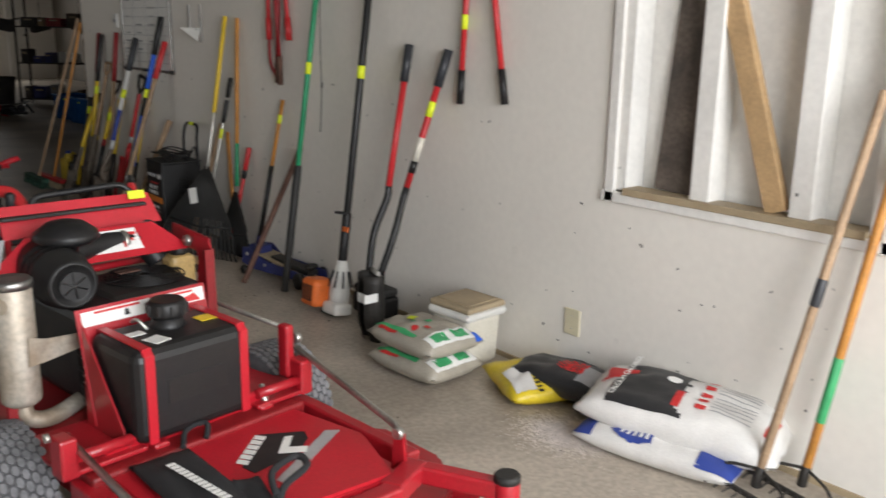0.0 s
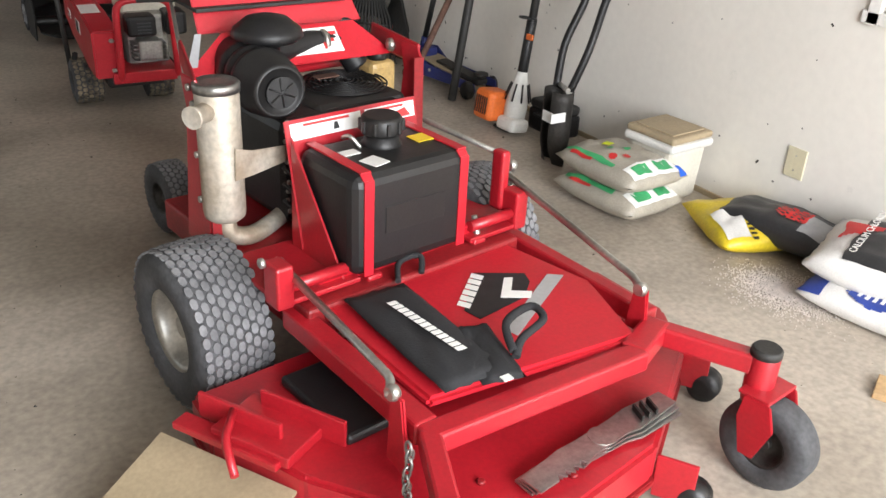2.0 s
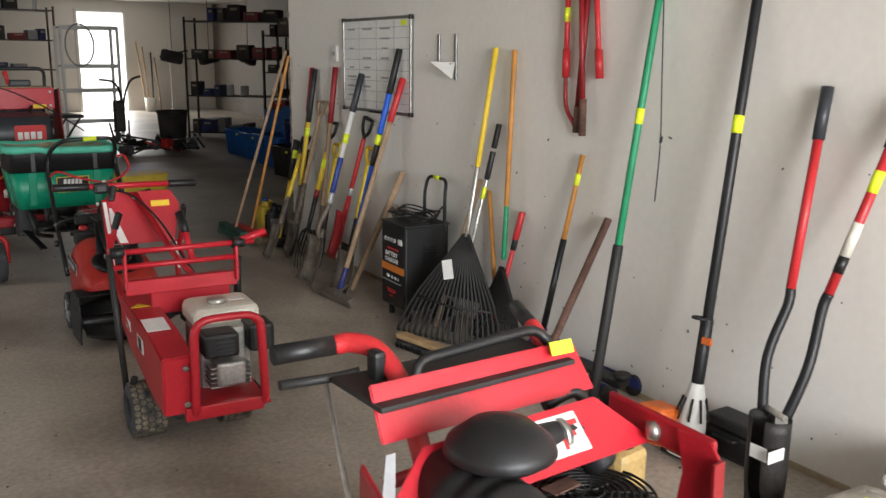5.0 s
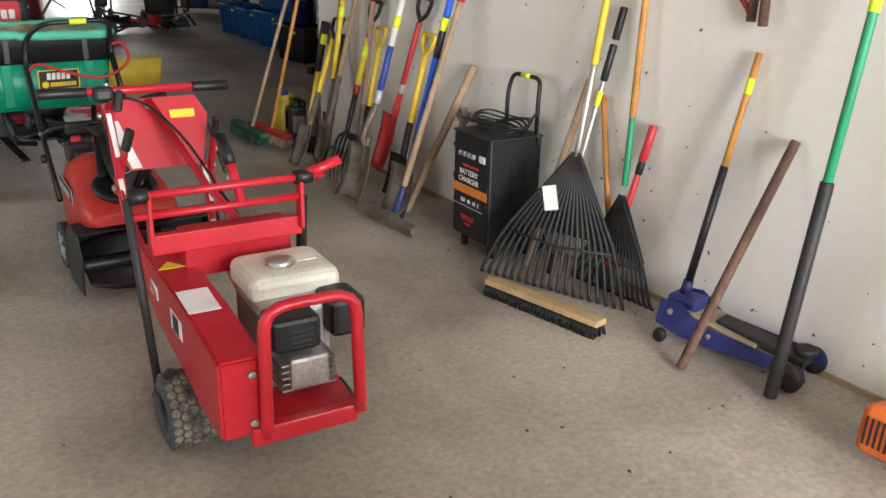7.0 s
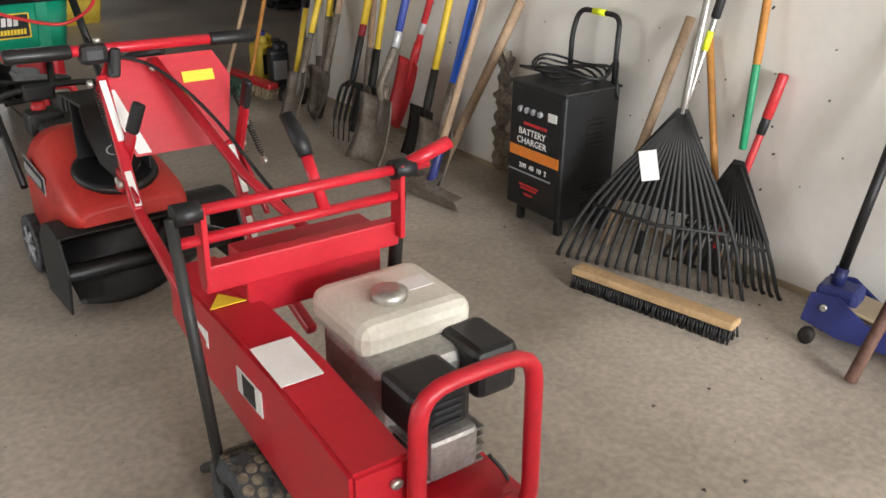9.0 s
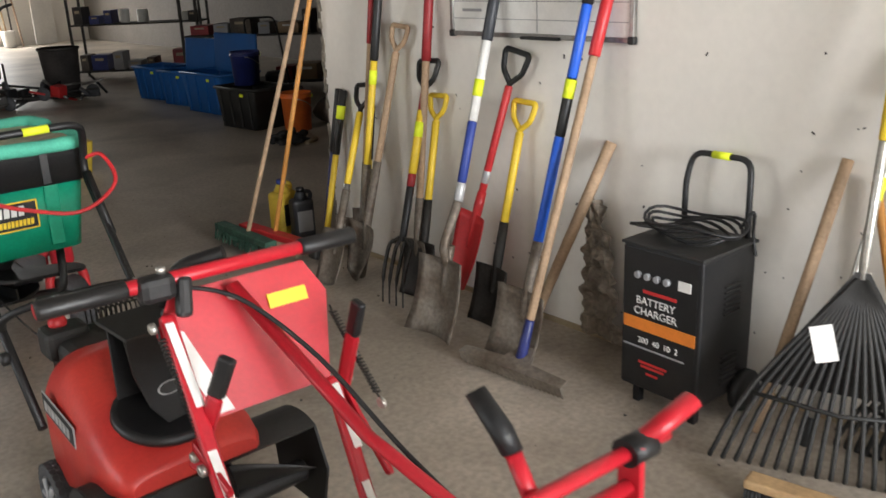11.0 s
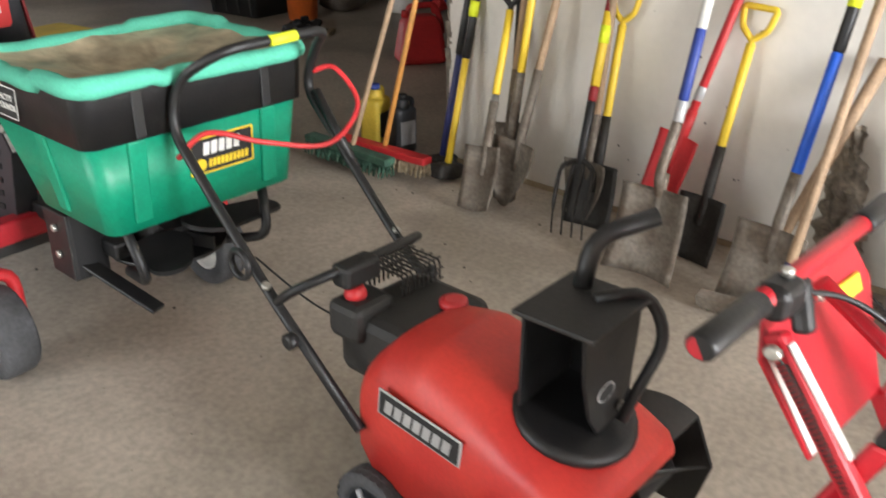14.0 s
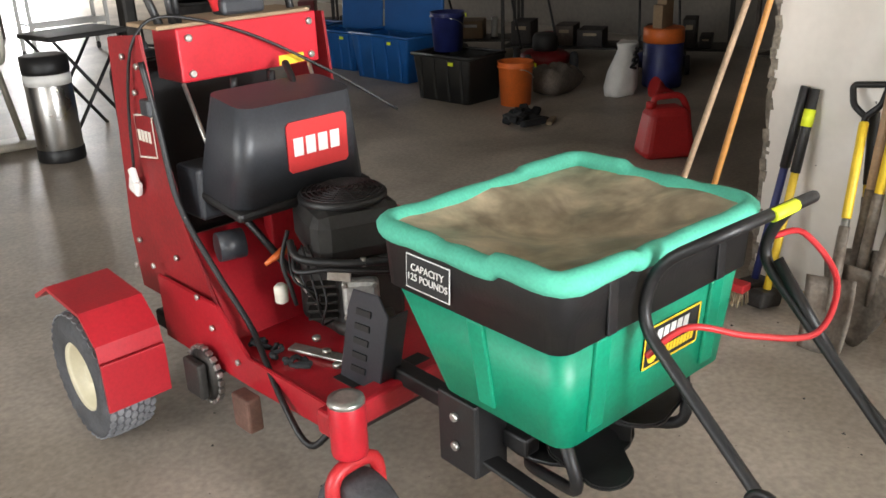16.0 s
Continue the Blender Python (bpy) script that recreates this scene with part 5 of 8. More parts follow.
for px in (0.385, -0.60):
    lathe_part("caster_tube", [(0.036, 0.27), (0.038, 0.28), (0.038, 0.405), (0.036, 0.41)], "red", F, pose(px, -0.99, 0), 18)
    lathe_part("caster_cap", [(0.039, 0.408), (0.039, 0.424), (0.034, 0.43)], "dustblack", F, pose(px, -0.99, 0), 18)
    for s in (-1, 1):
        prism_part("caster_fork", [(-0.035, 0.265), (0.035, 0.265), (0.055, 0.20), (0.02, 0.10), (-0.02, 0.10), (-0.045, 0.20)], 0.008, "red", F, axes((px + s * 0.06 - 0.004, -1.03, 0), (0, -1, 0), (0, 0, 1)), 0.002)
    box_part("fork_crown", (px, -1.015, 0.265), (0.13, 0.085, 0.012), "red", F, 0.003)
    wheel(F, (px, -1.05, 0.125), (1, 0, 0), 0.125, 0.085, 0.062, "darksteel", "tread", 0, 0, "caster_wheel")
    bolt(F, (px + 0.064, -1.05, 0.125), (1, 0, 0), 0.014)
for p in ((0.63, -0.72, 0.05), (0.20, -0.98, 0.05)):
    lathe_part("anti_scalp_roller", [(0.02, -0.035), (0.045, -0.03), (0.05, 0), (0.045, 0.03), (0.02, 0.035)], "black", F, to_z(p, (1, 0.3, 0)), 18)
    box_part("roller_bracket", (p[0] - 0.04, p[1] + 0.03, 0.10), (0.012, 0.10, 0.12), "red", F, 0.003, pose(0, 0, 0, 0, 0, 25))
for p in ((-0.30, -0.75), (-0.12, -0.86), (0.3, -0.62), (0.5, -0.5), (-0.6, -0.2), (0.05, -0.83)):
    bolt(F, (p[0], p[1], 0.20), (0, 0, 1), 0.010, "darkred")
for k in range(9):
    a = k * 1.2
    tube_part("chain_link", [(-0.485 + 0.004 * math.sin(a) + 0.010 * math.cos(t) * (k % 2), -0.72 + 0.010 * math.cos(t) * ((k + 1) % 2), 0.37 - k * 0.021 + 0.016 * math.sin(t)) for t in [i * math.pi / 5 for i in range(10)]], 0.0035, "steel", F, 5, closed=True)
# spare blades lie on the deck
SB = thing("mower_blades", F.matrix_world @ pose(0.03, -0.80, 0.205, 0, 0, 14), "stack of worn mulching mower blades lying on the deck", "mower blade")
SB.matrix_world = F.matrix_world @ pose(0.0, -0.835, 0.201, 0, 0, -3)
for k in range(3):
    bm = bmesh.new()
    pts = [(-0.25, -0.035), (-0.19, -0.035)]
    for j in range(4):
        pts += [(-0.18 + j * 0.025, -0.012 if k < 2 else -0.02), (-0.168 + j * 0.025, -0.037)]
    pts += [(-0.06, -0.03), (0.06, -0.03), (0.10, -0.04), (0.25, -0.034), (0.25, 0.02), (0.12, 0.034), (0.06, 0.03), (-0.06, 0.03), (-0.12, 0.034), (-0.25, 0.02)]
    b_prism(bm, pts, 0.006, pose(0, 0, 0.012 + k * 0.010, 0, 0, k * 2.5))
    b_lathe(bm, [(0.034, 0.017 + k * 0.010), (0.034, 0.0195 + k * 0.010)], None, 18)
    b_lathe(bm, [(0.010, 0.0195 + k * 0.010), (0.010, 0.0202 + k * 0.010)], None, 12)
    part("blade", bm, "steel", SB)
for j in range(3):
    box_part("notch_fin", (0.13 + j * 0.025, 0.006, 0.045), (0.006, 0.05, 0.018), "darksteel", SB, 0.001, pose(0, 0, 0, 0, 0, -20))
# pouch
PO = thing("blade_pouch", F.matrix_world @ pose(-0.207, -0.42, 0.368, 0, 0, -6), "black fabric pouch with white lettering lying on the mower", "pouch")
bm = bmesh.new()
pillow(bm, 0.18, 0.46, 0.035, 14, None, 21, 0, 0.010)
part("pouch_body", bm, "fabric", PO)
bm = bmesh.new()
pillow(bm, 0.11, 0.24, 0.025, 10, pose(0.085, -0.14, 0.0, 0, 0, -14), 25, 0, 0.01)
part("flap", bm, "fabric", PO)
bars("lettering", 13, 0.27, 0.024, "label", PO, axes((-0.005, -0.02, 0.052), (0.12, -0.99, 0), (0.99, 0.12, 0.0)))
tube_part("strap", smooth_path([(0.13, -0.19, 0.03), (0.16, -0.12, 0.06), (0.25, -0.10, 0.07), (0.25, -0.15, 0.06), (0.17, -0.17, 0.04), (0.13, -0.2, 0.02)], 5), 0.011, "fabric", PO, 6)
tube_part("strap", smooth_path([(0.08, 0.24, 0.02), (0.12, 0.30, 0.04), (0.18, 0.29, 0.05), (0.16, 0.25, 0.02)], 5), 0.009, "fabric", PO, 6)
box_part("label_tab", (0.06, -0.255, 0.02), (0.025, 0.02, 0.003), "label", PO, 0)
# fuel tank
T = part("fuel_tank", (lambda b: (b_box(b, (-0.01, -0.005, 0.545), (0.40, 0.27, 0.29), None, 0.035, 3), b)[1])(bmesh.new()), "black", F)
box_part("recess_panel", (-0.01, -0.1405, 0.55), (0.20, 0.004, 0.075), "black", T, 0.001)
for x in (-0.165, 0.155):
    bm = bmesh.new()
    b_box(bm, (x, -0.142, 0.54), (0.03, 0.006, 0.27), None, 0.002)
    b_box(bm, (x, 0.0, 0.692), (0.03, 0.26, 0.006), None, 0.002)
    b_box(bm, (x, -0.128, 0.683), (0.03, 0.03, 0.006), pose(0, 0, 0, 45, 0, 0), 0.002)
    part("strap", bm, "redbright", T)
lathe_part("filler_neck", [(0.062, 0.685), (0.05, 0.70), (0.046, 0.725)], "black", T, pose(0.0, 0.03, 0), 20)
bm = bmesh.new()
b_lathe(bm, [(0.056, 0.722), (0.058, 0.728), (0.058, 0.762), (0.05, 0.772)], pose(0.0, 0.03, 0), 20)
for k in range(10):
    a = k * math.pi / 5
    b_box(bm, (0.058 * math.cos(a), 0.03 + 0.058 * math.sin(a), 0.745), (0.01, 0.01, 0.034), None, 0.002)
part("cap", bm, "black", T)
box_part("label_panel", (-0.10, -0.075, 0.6925), (0.055, 0.06, 0.002), "label", T, 0, pose(0, 0, 0, 0, 0, 12))
box_part("label_panel", (0.115, 0.0, 0.6925), (0.06, 0.055, 0.002), "tagorange", T, 0)
tube_part("vent_hose", smooth_path([(-0.07, 0.03, 0.69), (-0.09, 0.05, 0.72), (-0.08, 0.10, 0.70)]), 0.006, "zinc", T, 6)
box_part("label_panel", (-0.12, 0.01, 0.6925), (0.05, 0.035, 0.002), "label", T, 0)
# plate behind the tank with labels
pl = prism_part("label_plate", [(-0.23, -0.30), (0.215, -0.30), (0.215, 0.055), (-0.23, 0.055)], 0.006, "red", F, axes((0, 0.15, 0.70), (1, 0, 0), (0, 0.22, 0.97)), 0.002)
for x0_, x1_ in ((-0.215, 0.015), (0.03, 0.205)):
    prism_part("label_panel", [(x0_, 0.0), (x1_, 0.0), (x1_, 0.045), (x0_, 0.045)], 0.001, "label", pl, axes((0, 0.1425, 0.7015), (1, 0, 0), (0, 0.22, 0.97)))
    prism_part("print_bar", [(x0_ + 0.04, 0.034), (x1_ - 0.04, 0.034), (x1_ - 0.04, 0.041), (x0_ + 0.04, 0.041)], 0.001, "inkred", pl, axes((0, 0.1412, 0.7018), (1, 0, 0), (0, 0.22, 0.97)))
prism_part("print_bar", [(0.10, 0.004), (0.19, 0.004), (0.17, 0.03), (0.13, 0.02)], 0.001, "inkred", pl, axes((0, 0.1412, 0.7018), (1, 0, 0), (0, 0.22, 0.97)))
prism_part("print_bar", [(-0.08, 0.01), (-0.06, 0.01), (-0.065, 0.03), (-0.075, 0.03)], 0.001, "ink", pl, axes((0, 0.1412, 0.7018), (1, 0, 0), (0, 0.22, 0.97)))
prism_part("tank_bracket", [(0.14, 0.39), (-0.12, 0.39), (0.13, 0.72)], 0.006, "red", F, axes((-0.226, 0, 0), (0, 1, 0), (0, 0, 1)), 0.002)
# engine
E = part("engine_block", (lambda b: (b_box(b, (0.05, 0.44, 0.55), (0.44, 0.36, 0.32), None, 0.03, 2), b)[1])(bmesh.new()), "black", F)
box_part("blower_housing", (0.13, 0.46, 0.69), (0.34, 0.34, 0.06), "dustblack", E, 0.028)
for k in range(8):
    r = 0.03 + k * 0.0155
    tube_part("fan_ring", [(0.17 + r * math.cos(a), 0.46 + r * math.sin(a), 0.735 - r * 0.06) for a in [i * math.pi / 14 for i in range(28)]], 0.0032, "black", E, 5, closed=True)
for k in range(10):
    a = k * math.pi / 5
    tube_part("fan_spoke", [(0.17, 0.46, 0.733), (0.17 + 0.14 * math.cos(a), 0.46 + 0.14 * math.sin(a), 0.725)], 0.0032, "black", E, 5)
lathe_part("fan_disc", [(0.13, 0.715), (0.12, 0.722), (0.05, 0.722)], "darksteel", E, pose(0.17, 0.46, 0), 28)
box_part("rust_patch", (0.13, 0.50, 0.742), (0.08, 0.04, 0.004), "rust", E, 0.001)
ax = to_z((-0.185, 0.25, 0.808), (0.035, 0.31, 0.0))
lathe_part("air_cleaner", [(0.03, -0.006), (0.062, -0.006), (0.064, -0.012), (0.070, -0.012), (0.078, -0.002), (0.080, 0.035), (0.087, 0.04), (0.089, 0.09), (0.095, 0.095), (0.095, 0.115), (0.090, 0.12), (0.090, 0.135), (0.095, 0.14), (0.095, 0.16), (0.090, 0.165), (0.090, 0.18), (0.095, 0.185), (0.095, 0.225), (0.088, 0.23), (0.086, 0.30), (0.06, 0.315)], "black", E, ax, 30)
lathe_part("cleaner_boss", [(0.045, -0.02), (0.045, -0.012)], "black", E, ax, 20)
for a in (0.4, 1.45, 2.5):
    tube_part("boss_rib", [ax @ V(0.04 * math.cos(a), 0.04 * math.sin(a), -0.021), ax @ V(-0.04 * math.cos(a), -0.04 * math.sin(a), -0.021)], 0.003, "black", E, 5)
lathe_part("intake_dome", [(0.035, 0.86), (0.035, 0.905), (0.085, 0.91), (0.105, 0.925), (0.098, 0.945), (0.06, 0.975), (0.02, 0.985)], "black", E, pose(-0.10, 0.45, -0.015), 26)
for k in range(13):
    a = k * 2 * math.pi / 13
    tube_part("dome_rib", [(-0.10 + 0.10 * math.cos(a), 0.45 + 0.10 * math.sin(a), 0.91), (-0.10 + 0.05 * math.cos(a), 0.45 + 0.05 * math.sin(a), 0.95)], 0.004, "dustblack", E, 5)
tube_part("intake_hose", smooth_path([(-0.08, 0.49, 0.84), (0.03, 0.52, 0.845), (0.14, 0.53, 0.845), (0.21, 0.52, 0.82), (0.25, 0.50, 0.76)], 6), 0.04, "black", E, 14)
for x in (0.0, 0.13):
    lathe_part("hose_clamp", [(0.0425, -0.008), (0.0425, 0.008)], "zinc", E, to_z((x, 0.522, 0.845), (1, 0.05, 0)), 18)
tube_part("oil_hose", smooth_path([(0.20, 0.62, 0.86), (0.28, 0.60, 0.88), (0.32, 0.58, 0.80), (0.30, 0.52, 0.70)], 6), 0.014, "black", E, 8)
box_part("valve_cover", (-0.10, 0.19, 0.49), (0.14, 0.06, 0.15), "alu", E, 0.02)
box_part("engine_label", (-0.10, 0.255, 0.655), (0.08, 0.004, 0.03), "label", E, 0)
for k in range(3):
    tube_part("plug_wire", smooth_path([(-0.20, 0.22, 0.60 - k * 0.05), (-0.16, 0.15, 0.55 - k * 0.05), (-0.06, 0.155, 0.50 - k * 0.03)]), 0.006, "black", E, 6)
for k in range(10):
    bolt(E, (-0.17, 0.24 + 0.006 * (k % 3), 0.72 - k * 0.03), (-0.5, -1, 0), 0.007)
# muffler
Mu = lathe_part("muffler", [(0.045, 0.505), (0.056, 0.515), (0.0585, 0.53), (0.0585, 0.875), (0.056, 0.882), (0.053, 0.884)], "muffler", F, pose(-0.432, 0.165, 0.02), 26)
lathe_part("muffler_cap", [(0.0615, 0.868), (0.0625, 0.888), (0.056, 0.895), (0.045, 0.889), (0.03, 0.893)], "steel", Mu, pose(-0.432, 0.165, 0.02), 26)
lathe_part("outlet", [(0.026, 0), (0.026, 0.05), (0.03, 0.052), (0.03, 0.062)], "muffler", Mu, to_z((-0.475, 0.14, 0.845), (-1, -0.5, 0)), 16)
tube_part("exhaust_pipe", smooth_path([(-0.432, 0.165, 0.53), (-0.42, 0.155, 0.475), (-0.34, 0.16, 0.455), (-0.17, 0.25, 0.46)], 6), 0.027, "muffler", Mu, 14)
prism_part("muffler_bracket", [(0, -0.045), (0.05, -0.04), (0.20, -0.015), (0.21, 0.02), (0.05, 0.03), (0, 0.045)], 0.005, "muffler", Mu, axes((-0.425, 0.103, 0.70), (0.97, 0.16, -0.06), (0, 0, 1)) @ Matrix.Diagonal((1.15, 1, 1, 1)), 0.001)
# uprights, panels, handles
for sx in (-1, 1):
    up = prism_part("side_plate", [(0.25, 0.40), (0.25, 0.84), (0.28, 0.885), (0.36, 0.885), (0.34, 0.80), (0.36, 0.66), (0.40, 0.40)], 0.008, "red", F, axes((-0.415 if sx < 0 else 0.315, 0, -0.02), (0, 1, 0), (0, 0, 1)), 0.002)
    prism_part("plate_flange", [(0, 0), (0.035, 0), (0.035, 0.47), (0, 0.47)], 0.006, "darkred", F, axes((-0.415 if sx < 0 else 0.285, 0.24, 0.365), (1, 0, 0), (0, 0.03, 1.0)))
    for p in ((0.27, 0.55), (0.27, 0.68), (0.27, 0.82), (0.29, 0.86)):
        bolt(F, (-0.416 if sx < 0 else 0.324, p[0] + 0.02, p[1] - 0.02), (sx, 0, 0), 0.010)
for a_, b_ in (((-0.415, 0.27, 0.835), (-0.30, 0.60, 0.855)), ((0.32, 0.27, 0.835), (0.36, 0.57, 0.84))):
    bm = bmesh.new()
    beam(bm, a_, b_, 0.012, 0.07)
    part("upright_arm", bm, "red", F)
UA = new("upper_assembly")
UA.parent, UA.matrix_basis = F, pose(-0.03, -0.07, -0.085) @ pose(0, 0.6, 0, 0, 0, -5) @ pose(0, -0.6, 0)
LP = prism_part("logo_panel", [(-0.31, 0), (0.39, 0), (0.28, 0.125), (-0.16, 0.125)], 0.006, "redbright", UA, axes((0, 0.545, 0.885), (1, 0, 0), (0, 0.62, 0.78)), 0.002)
lm = axes((0.075, 0.5805, 0.9425), (1, 0, 0), (0, 0.62, 0.78))
prism_part("logo_ground", [(-0.14, -0.042), (0.14, -0.042), (0.13, 0.042), (-0.13, 0.042)], 0.001, "label", LP, lm)
bars("logo_lettering", 6, 0.17, 0.03, "inkred", LP, lm @ pose(-0.03, 0, 0.0014), 0.05)
prism_part("logo_mark", [(0, 0), (0.012, 0), (0.012, 0.03), (0.055, 0.03), (0.05, 0.045), (0.012, 0.045), (0.012, 0.06), (0.07, 0.06), (0.07, 0.075), (0, 0.075)], 0.001, "inkred", LP, lm @ pose(0.075, -0.03, 0.0014) @ Matrix.Diagonal((0.75, 0.75, 1, 1)))
prism_part("label_panel", [(-0.36, 0.02), (-0.33, 0.02), (-0.29, 0.12), (-0.31, 0.12)], 0.001, "inkgrey", LP, axes((0.07, 0.545, 0.895), (1, 0, 0), (0, 0.62, 0.78)))
UP = prism_part("control_panel", [(-0.22, 0), (0.33, 0), (0.30, 0.115), (-0.22, 0.115)], 0.008, "redbright", UA, axes((0.02, 0.70, 0.965), (1, -0.02, 0), (0, 0.42, 0.9)), 0.003)
prism_part("panel_slot", [(-0.125, 0.03), (-0.105, 0.015), (-0.09, 0.03), (-0.09, 0.08), (-0.105, 0.095), (-0.125, 0.08)], 0.002, "ink", UP, axes((0.02, 0.6975, 0.966), (1, -0.02, 0), (0, 0.42, 0.9)))
prism_part("panel_slot", [(0.225, 0.03), (0.245, 0.015), (0.26, 0.03), (0.26, 0.08), (0.245, 0.095), (0.225, 0.08)], 0.002, "ink", UP, axes((0.02, 0.6975, 0.966), (1, -0.02, 0), (0, 0.42, 0.9)))
box_part("tag", (0.27, 0.715, 1.07), (0.06, 0.004, 0.03), "tag", UP, 0, pose(0, 0, 0, -25, 0, -4))
box_part("rear_shelf", (0.05, 0.80, 1.035), (0.50, 0.20, 0.012), "dustblack", UA, 0.003)
tube_part("reference_bar", bent([(-0.07, 0.72, 0.975), (-0.09, 0.77, 1.09), (0.26, 0.77, 1.105), (0.28, 0.72, 1.0)], 0.05), 0.0115, "black", UA, 12)
hl_ = tube_part("handlebar", smooth_path([(-0.10, 0.70, 0.90), (-0.09, 0.80, 1.03), (-0.10, 0.88, 1.085), (-0.13, 0.93, 1.095), (-0.16, 0.95, 1.09)], 6), 0.022, "redgrip", UA, 14)
tube_part("grip", [(-0.16, 0.95, 1.09), (-0.30, 0.96, 1.09)], 0.021, "black", hl_, 14)
tube_part("brake_lever", bent([(-0.13, 0.90, 1.04), (-0.17, 0.92, 1.03), (-0.30, 0.93, 1.035)], 0.02), 0.011, "dustblack", hl_, 8)
tube_part("control_rod", [(-0.19, 0.94, 1.02), (-0.25, 0.60, 0.50)], 0.0065, "zinc", UA, 8)
box_part("switch_box", (-0.12, 0.85, 1.05), (0.03, 0.04, 0.10), "black", hl_, 0.01)
hr_ = tube_part("handlebar", smooth_path([(0.30, 0.76, 0.95), (0.31, 0.80, 1.02), (0.31, 0.84, 1.06), (0.32, 0.87, 1.07)], 6), 0.020, "redgrip", UA, 14)
tube_part("grip", [(0.32, 0.87, 1.07), (0.37, 0.99, 1.08)], 0.018, "black", hr_, 14)
tube_part("control_rod", [(0.335, 0.84, 1.06), (0.345, 0.82, 0.98)], 0.008, "zinc", hr_, 8)
for o in list(UA.children):
    o.parent, o.matrix_basis = F, UA.matrix_basis @ o.matrix_basis
bpy.data.objects.remove(UA)
# front end sits lower and wider than the engine frame
for o in F.children:
    k = o.name.split(".")[0]
    if k in ("footboard", "height_rod", "rod_eye", "lift_ear", "front_frame", "latch", "latch_block", "raised_lip"):
        o.matrix_basis = pose(0.055, 0.04, -0.05) @ o.matrix_basis
    elif k in ("caster_tube", "caster_cap"):
        o.matrix_basis = pose(0.065, 0.03, -0.055) @ o.matrix_basis
    elif k in ("caster_fork", "fork_crown", "caster_wheel"):
        o.matrix_basis = pose(0.065, 0.03, 0) @ o.matrix_basis
    elif k == "muffler":
        o.matrix_basis = pose(0.065, 0.09, -0.05) @ o.matrix_basis
# bottle and cross tubes
Bo = box_part("overflow_bottle", (0.345, 0.52, 0.705), (0.10, 0.09, 0.12), "amber", F, 0.02)
lathe_part("bottle_cap", [(0.032, 0.765), (0.033, 0.775), (0.033, 0.80), (0.028, 0.805)], "black", Bo, pose(0.345, 0.52, 0), 16)
for z, y in ((0.78, 0.62), (0.83, 0.66)):
    tube_part("cross_tube", [(-0.20, y, z - 0.04), (0.32, y, z - 0.04)], 0.014, "red", F, 10)
box_part("shelf_plate", (0.24, 0.62, 0.80), (0.18, 0.12, 0.01), "red", F, 0.003)
lathe_part("hour_meter", [(0.02, 0), (0.022, 0.02), (0.012, 0.03)], "zinc", F, to_z((0.33, 0.44, 0.83), (0.5, -1, 0.2)), 14)
# trailing rear wheels
wheel(F, (-0.12, 1.20, 0.138), (1, 0, 0), 0.138, 0.11, 0.06, "darksteel", "tread", 5, 34, "rear_wheel")
wheel(F, (0.42, 1.20, 0.138), (1, 0, 0), 0.138, 0.11, 0.06, "darksteel", "tread", 5, 34, "rear_wheel")
tube_part("rear_axle", [(-0.12, 1.20, 0.14), (0.42, 1.20, 0.14)], 0.022, "red", F, 10)
tube_part("tow_bar", [(0.12, 1.20, 0.14), (0.08, 0.6, 0.33)], 0.025, "red", F, 10)
box_part("foot_plate", (0.14, 1.15, 0.20), (0.40, 0.22, 0.012), "darkred", F, 0.004)

# ---- red sod cutter ----
S = thing("sod_cutter", pose(-1.912, 3.677, 0, 0, 0, -3.5) @ Matrix.Diagonal((1.10, 1.06, 0.91, 1)), "red walk-behind sod cutter with white-topped engine", "sod cutter")
prism_part("drive_case", [(-0.36, 0.265), (-0.36, 0.52), (-0.05, 0.555), (0.50, 0.56), (0.52, 0.40), (0.30, 0.33), (0.0, 0.29), (-0.15, 0.265)], 0.115, "redbright", S, axes((-0.21, 0, 0), (0, 1, 0), (0, 0, 1)), 0.008)
for p in ((-0.13, -0.362, 0.47), (-0.13, -0.362, 0.31)):
    bolt(S, p, (0, -1, 0), 0.012)
box_part("label_panel", (-0.165, -0.03, 0.562), (0.085, 0.14, 0.002), "label", S, 0, pose(0, 0, 0, 5, 0, 0))
prism_part("hazard_mark", [(-0.04, 0), (0.04, 0), (0.0, 0.06)], 0.002, "tagorange", S, pose(-0.17, 0.24, 0.562))
box_part("side_mark", (-0.2115, 0.05, 0.45), (0.002, 0.12, 0.07), "label", S, 0, pose(0, 0, 0, 0, 0, 0))
box_part("side_mark", (-0.2125, 0.05, 0.45), (0.002, 0.06, 0.06), "ink", S, 0)
box_part("side_mark", (-0.2115, 0.32, 0.46), (0.002, 0.10, 0.05), "label", S, 0)
box_part("base_plate", (0.03, -0.10, 0.265), (0.28, 0.55, 0.02), "redbright", S, 0.005)
box_part("front_bumper", (0.0, -0.365, 0.265), (0.28, 0.03, 0.06), "redbright", S, 0.006)
tube_part("engine_guard", bent([(-0.105, -0.36, 0.245), (-0.105, -0.385, 0.30), (-0.10, -0.385, 0.68), (0.135, -0.385, 0.68), (0.145, -0.385, 0.30), (0.145, -0.36, 0.255), (0.12, -0.2, 0.255)], 0.07), 0.0165, "redbright", S, 12)
EN = box_part("engine_block", (0.03, -0.06, 0.42), (0.20, 0.26, 0.32), "alu", S, 0.03)
EN.location = (0.035, 0.03, -0.03)
box_part("fuel_tank", (0.06, 0.0, 0.60), (0.26, 0.24, 0.10), "cream", EN, 0.035, None, "", 3)
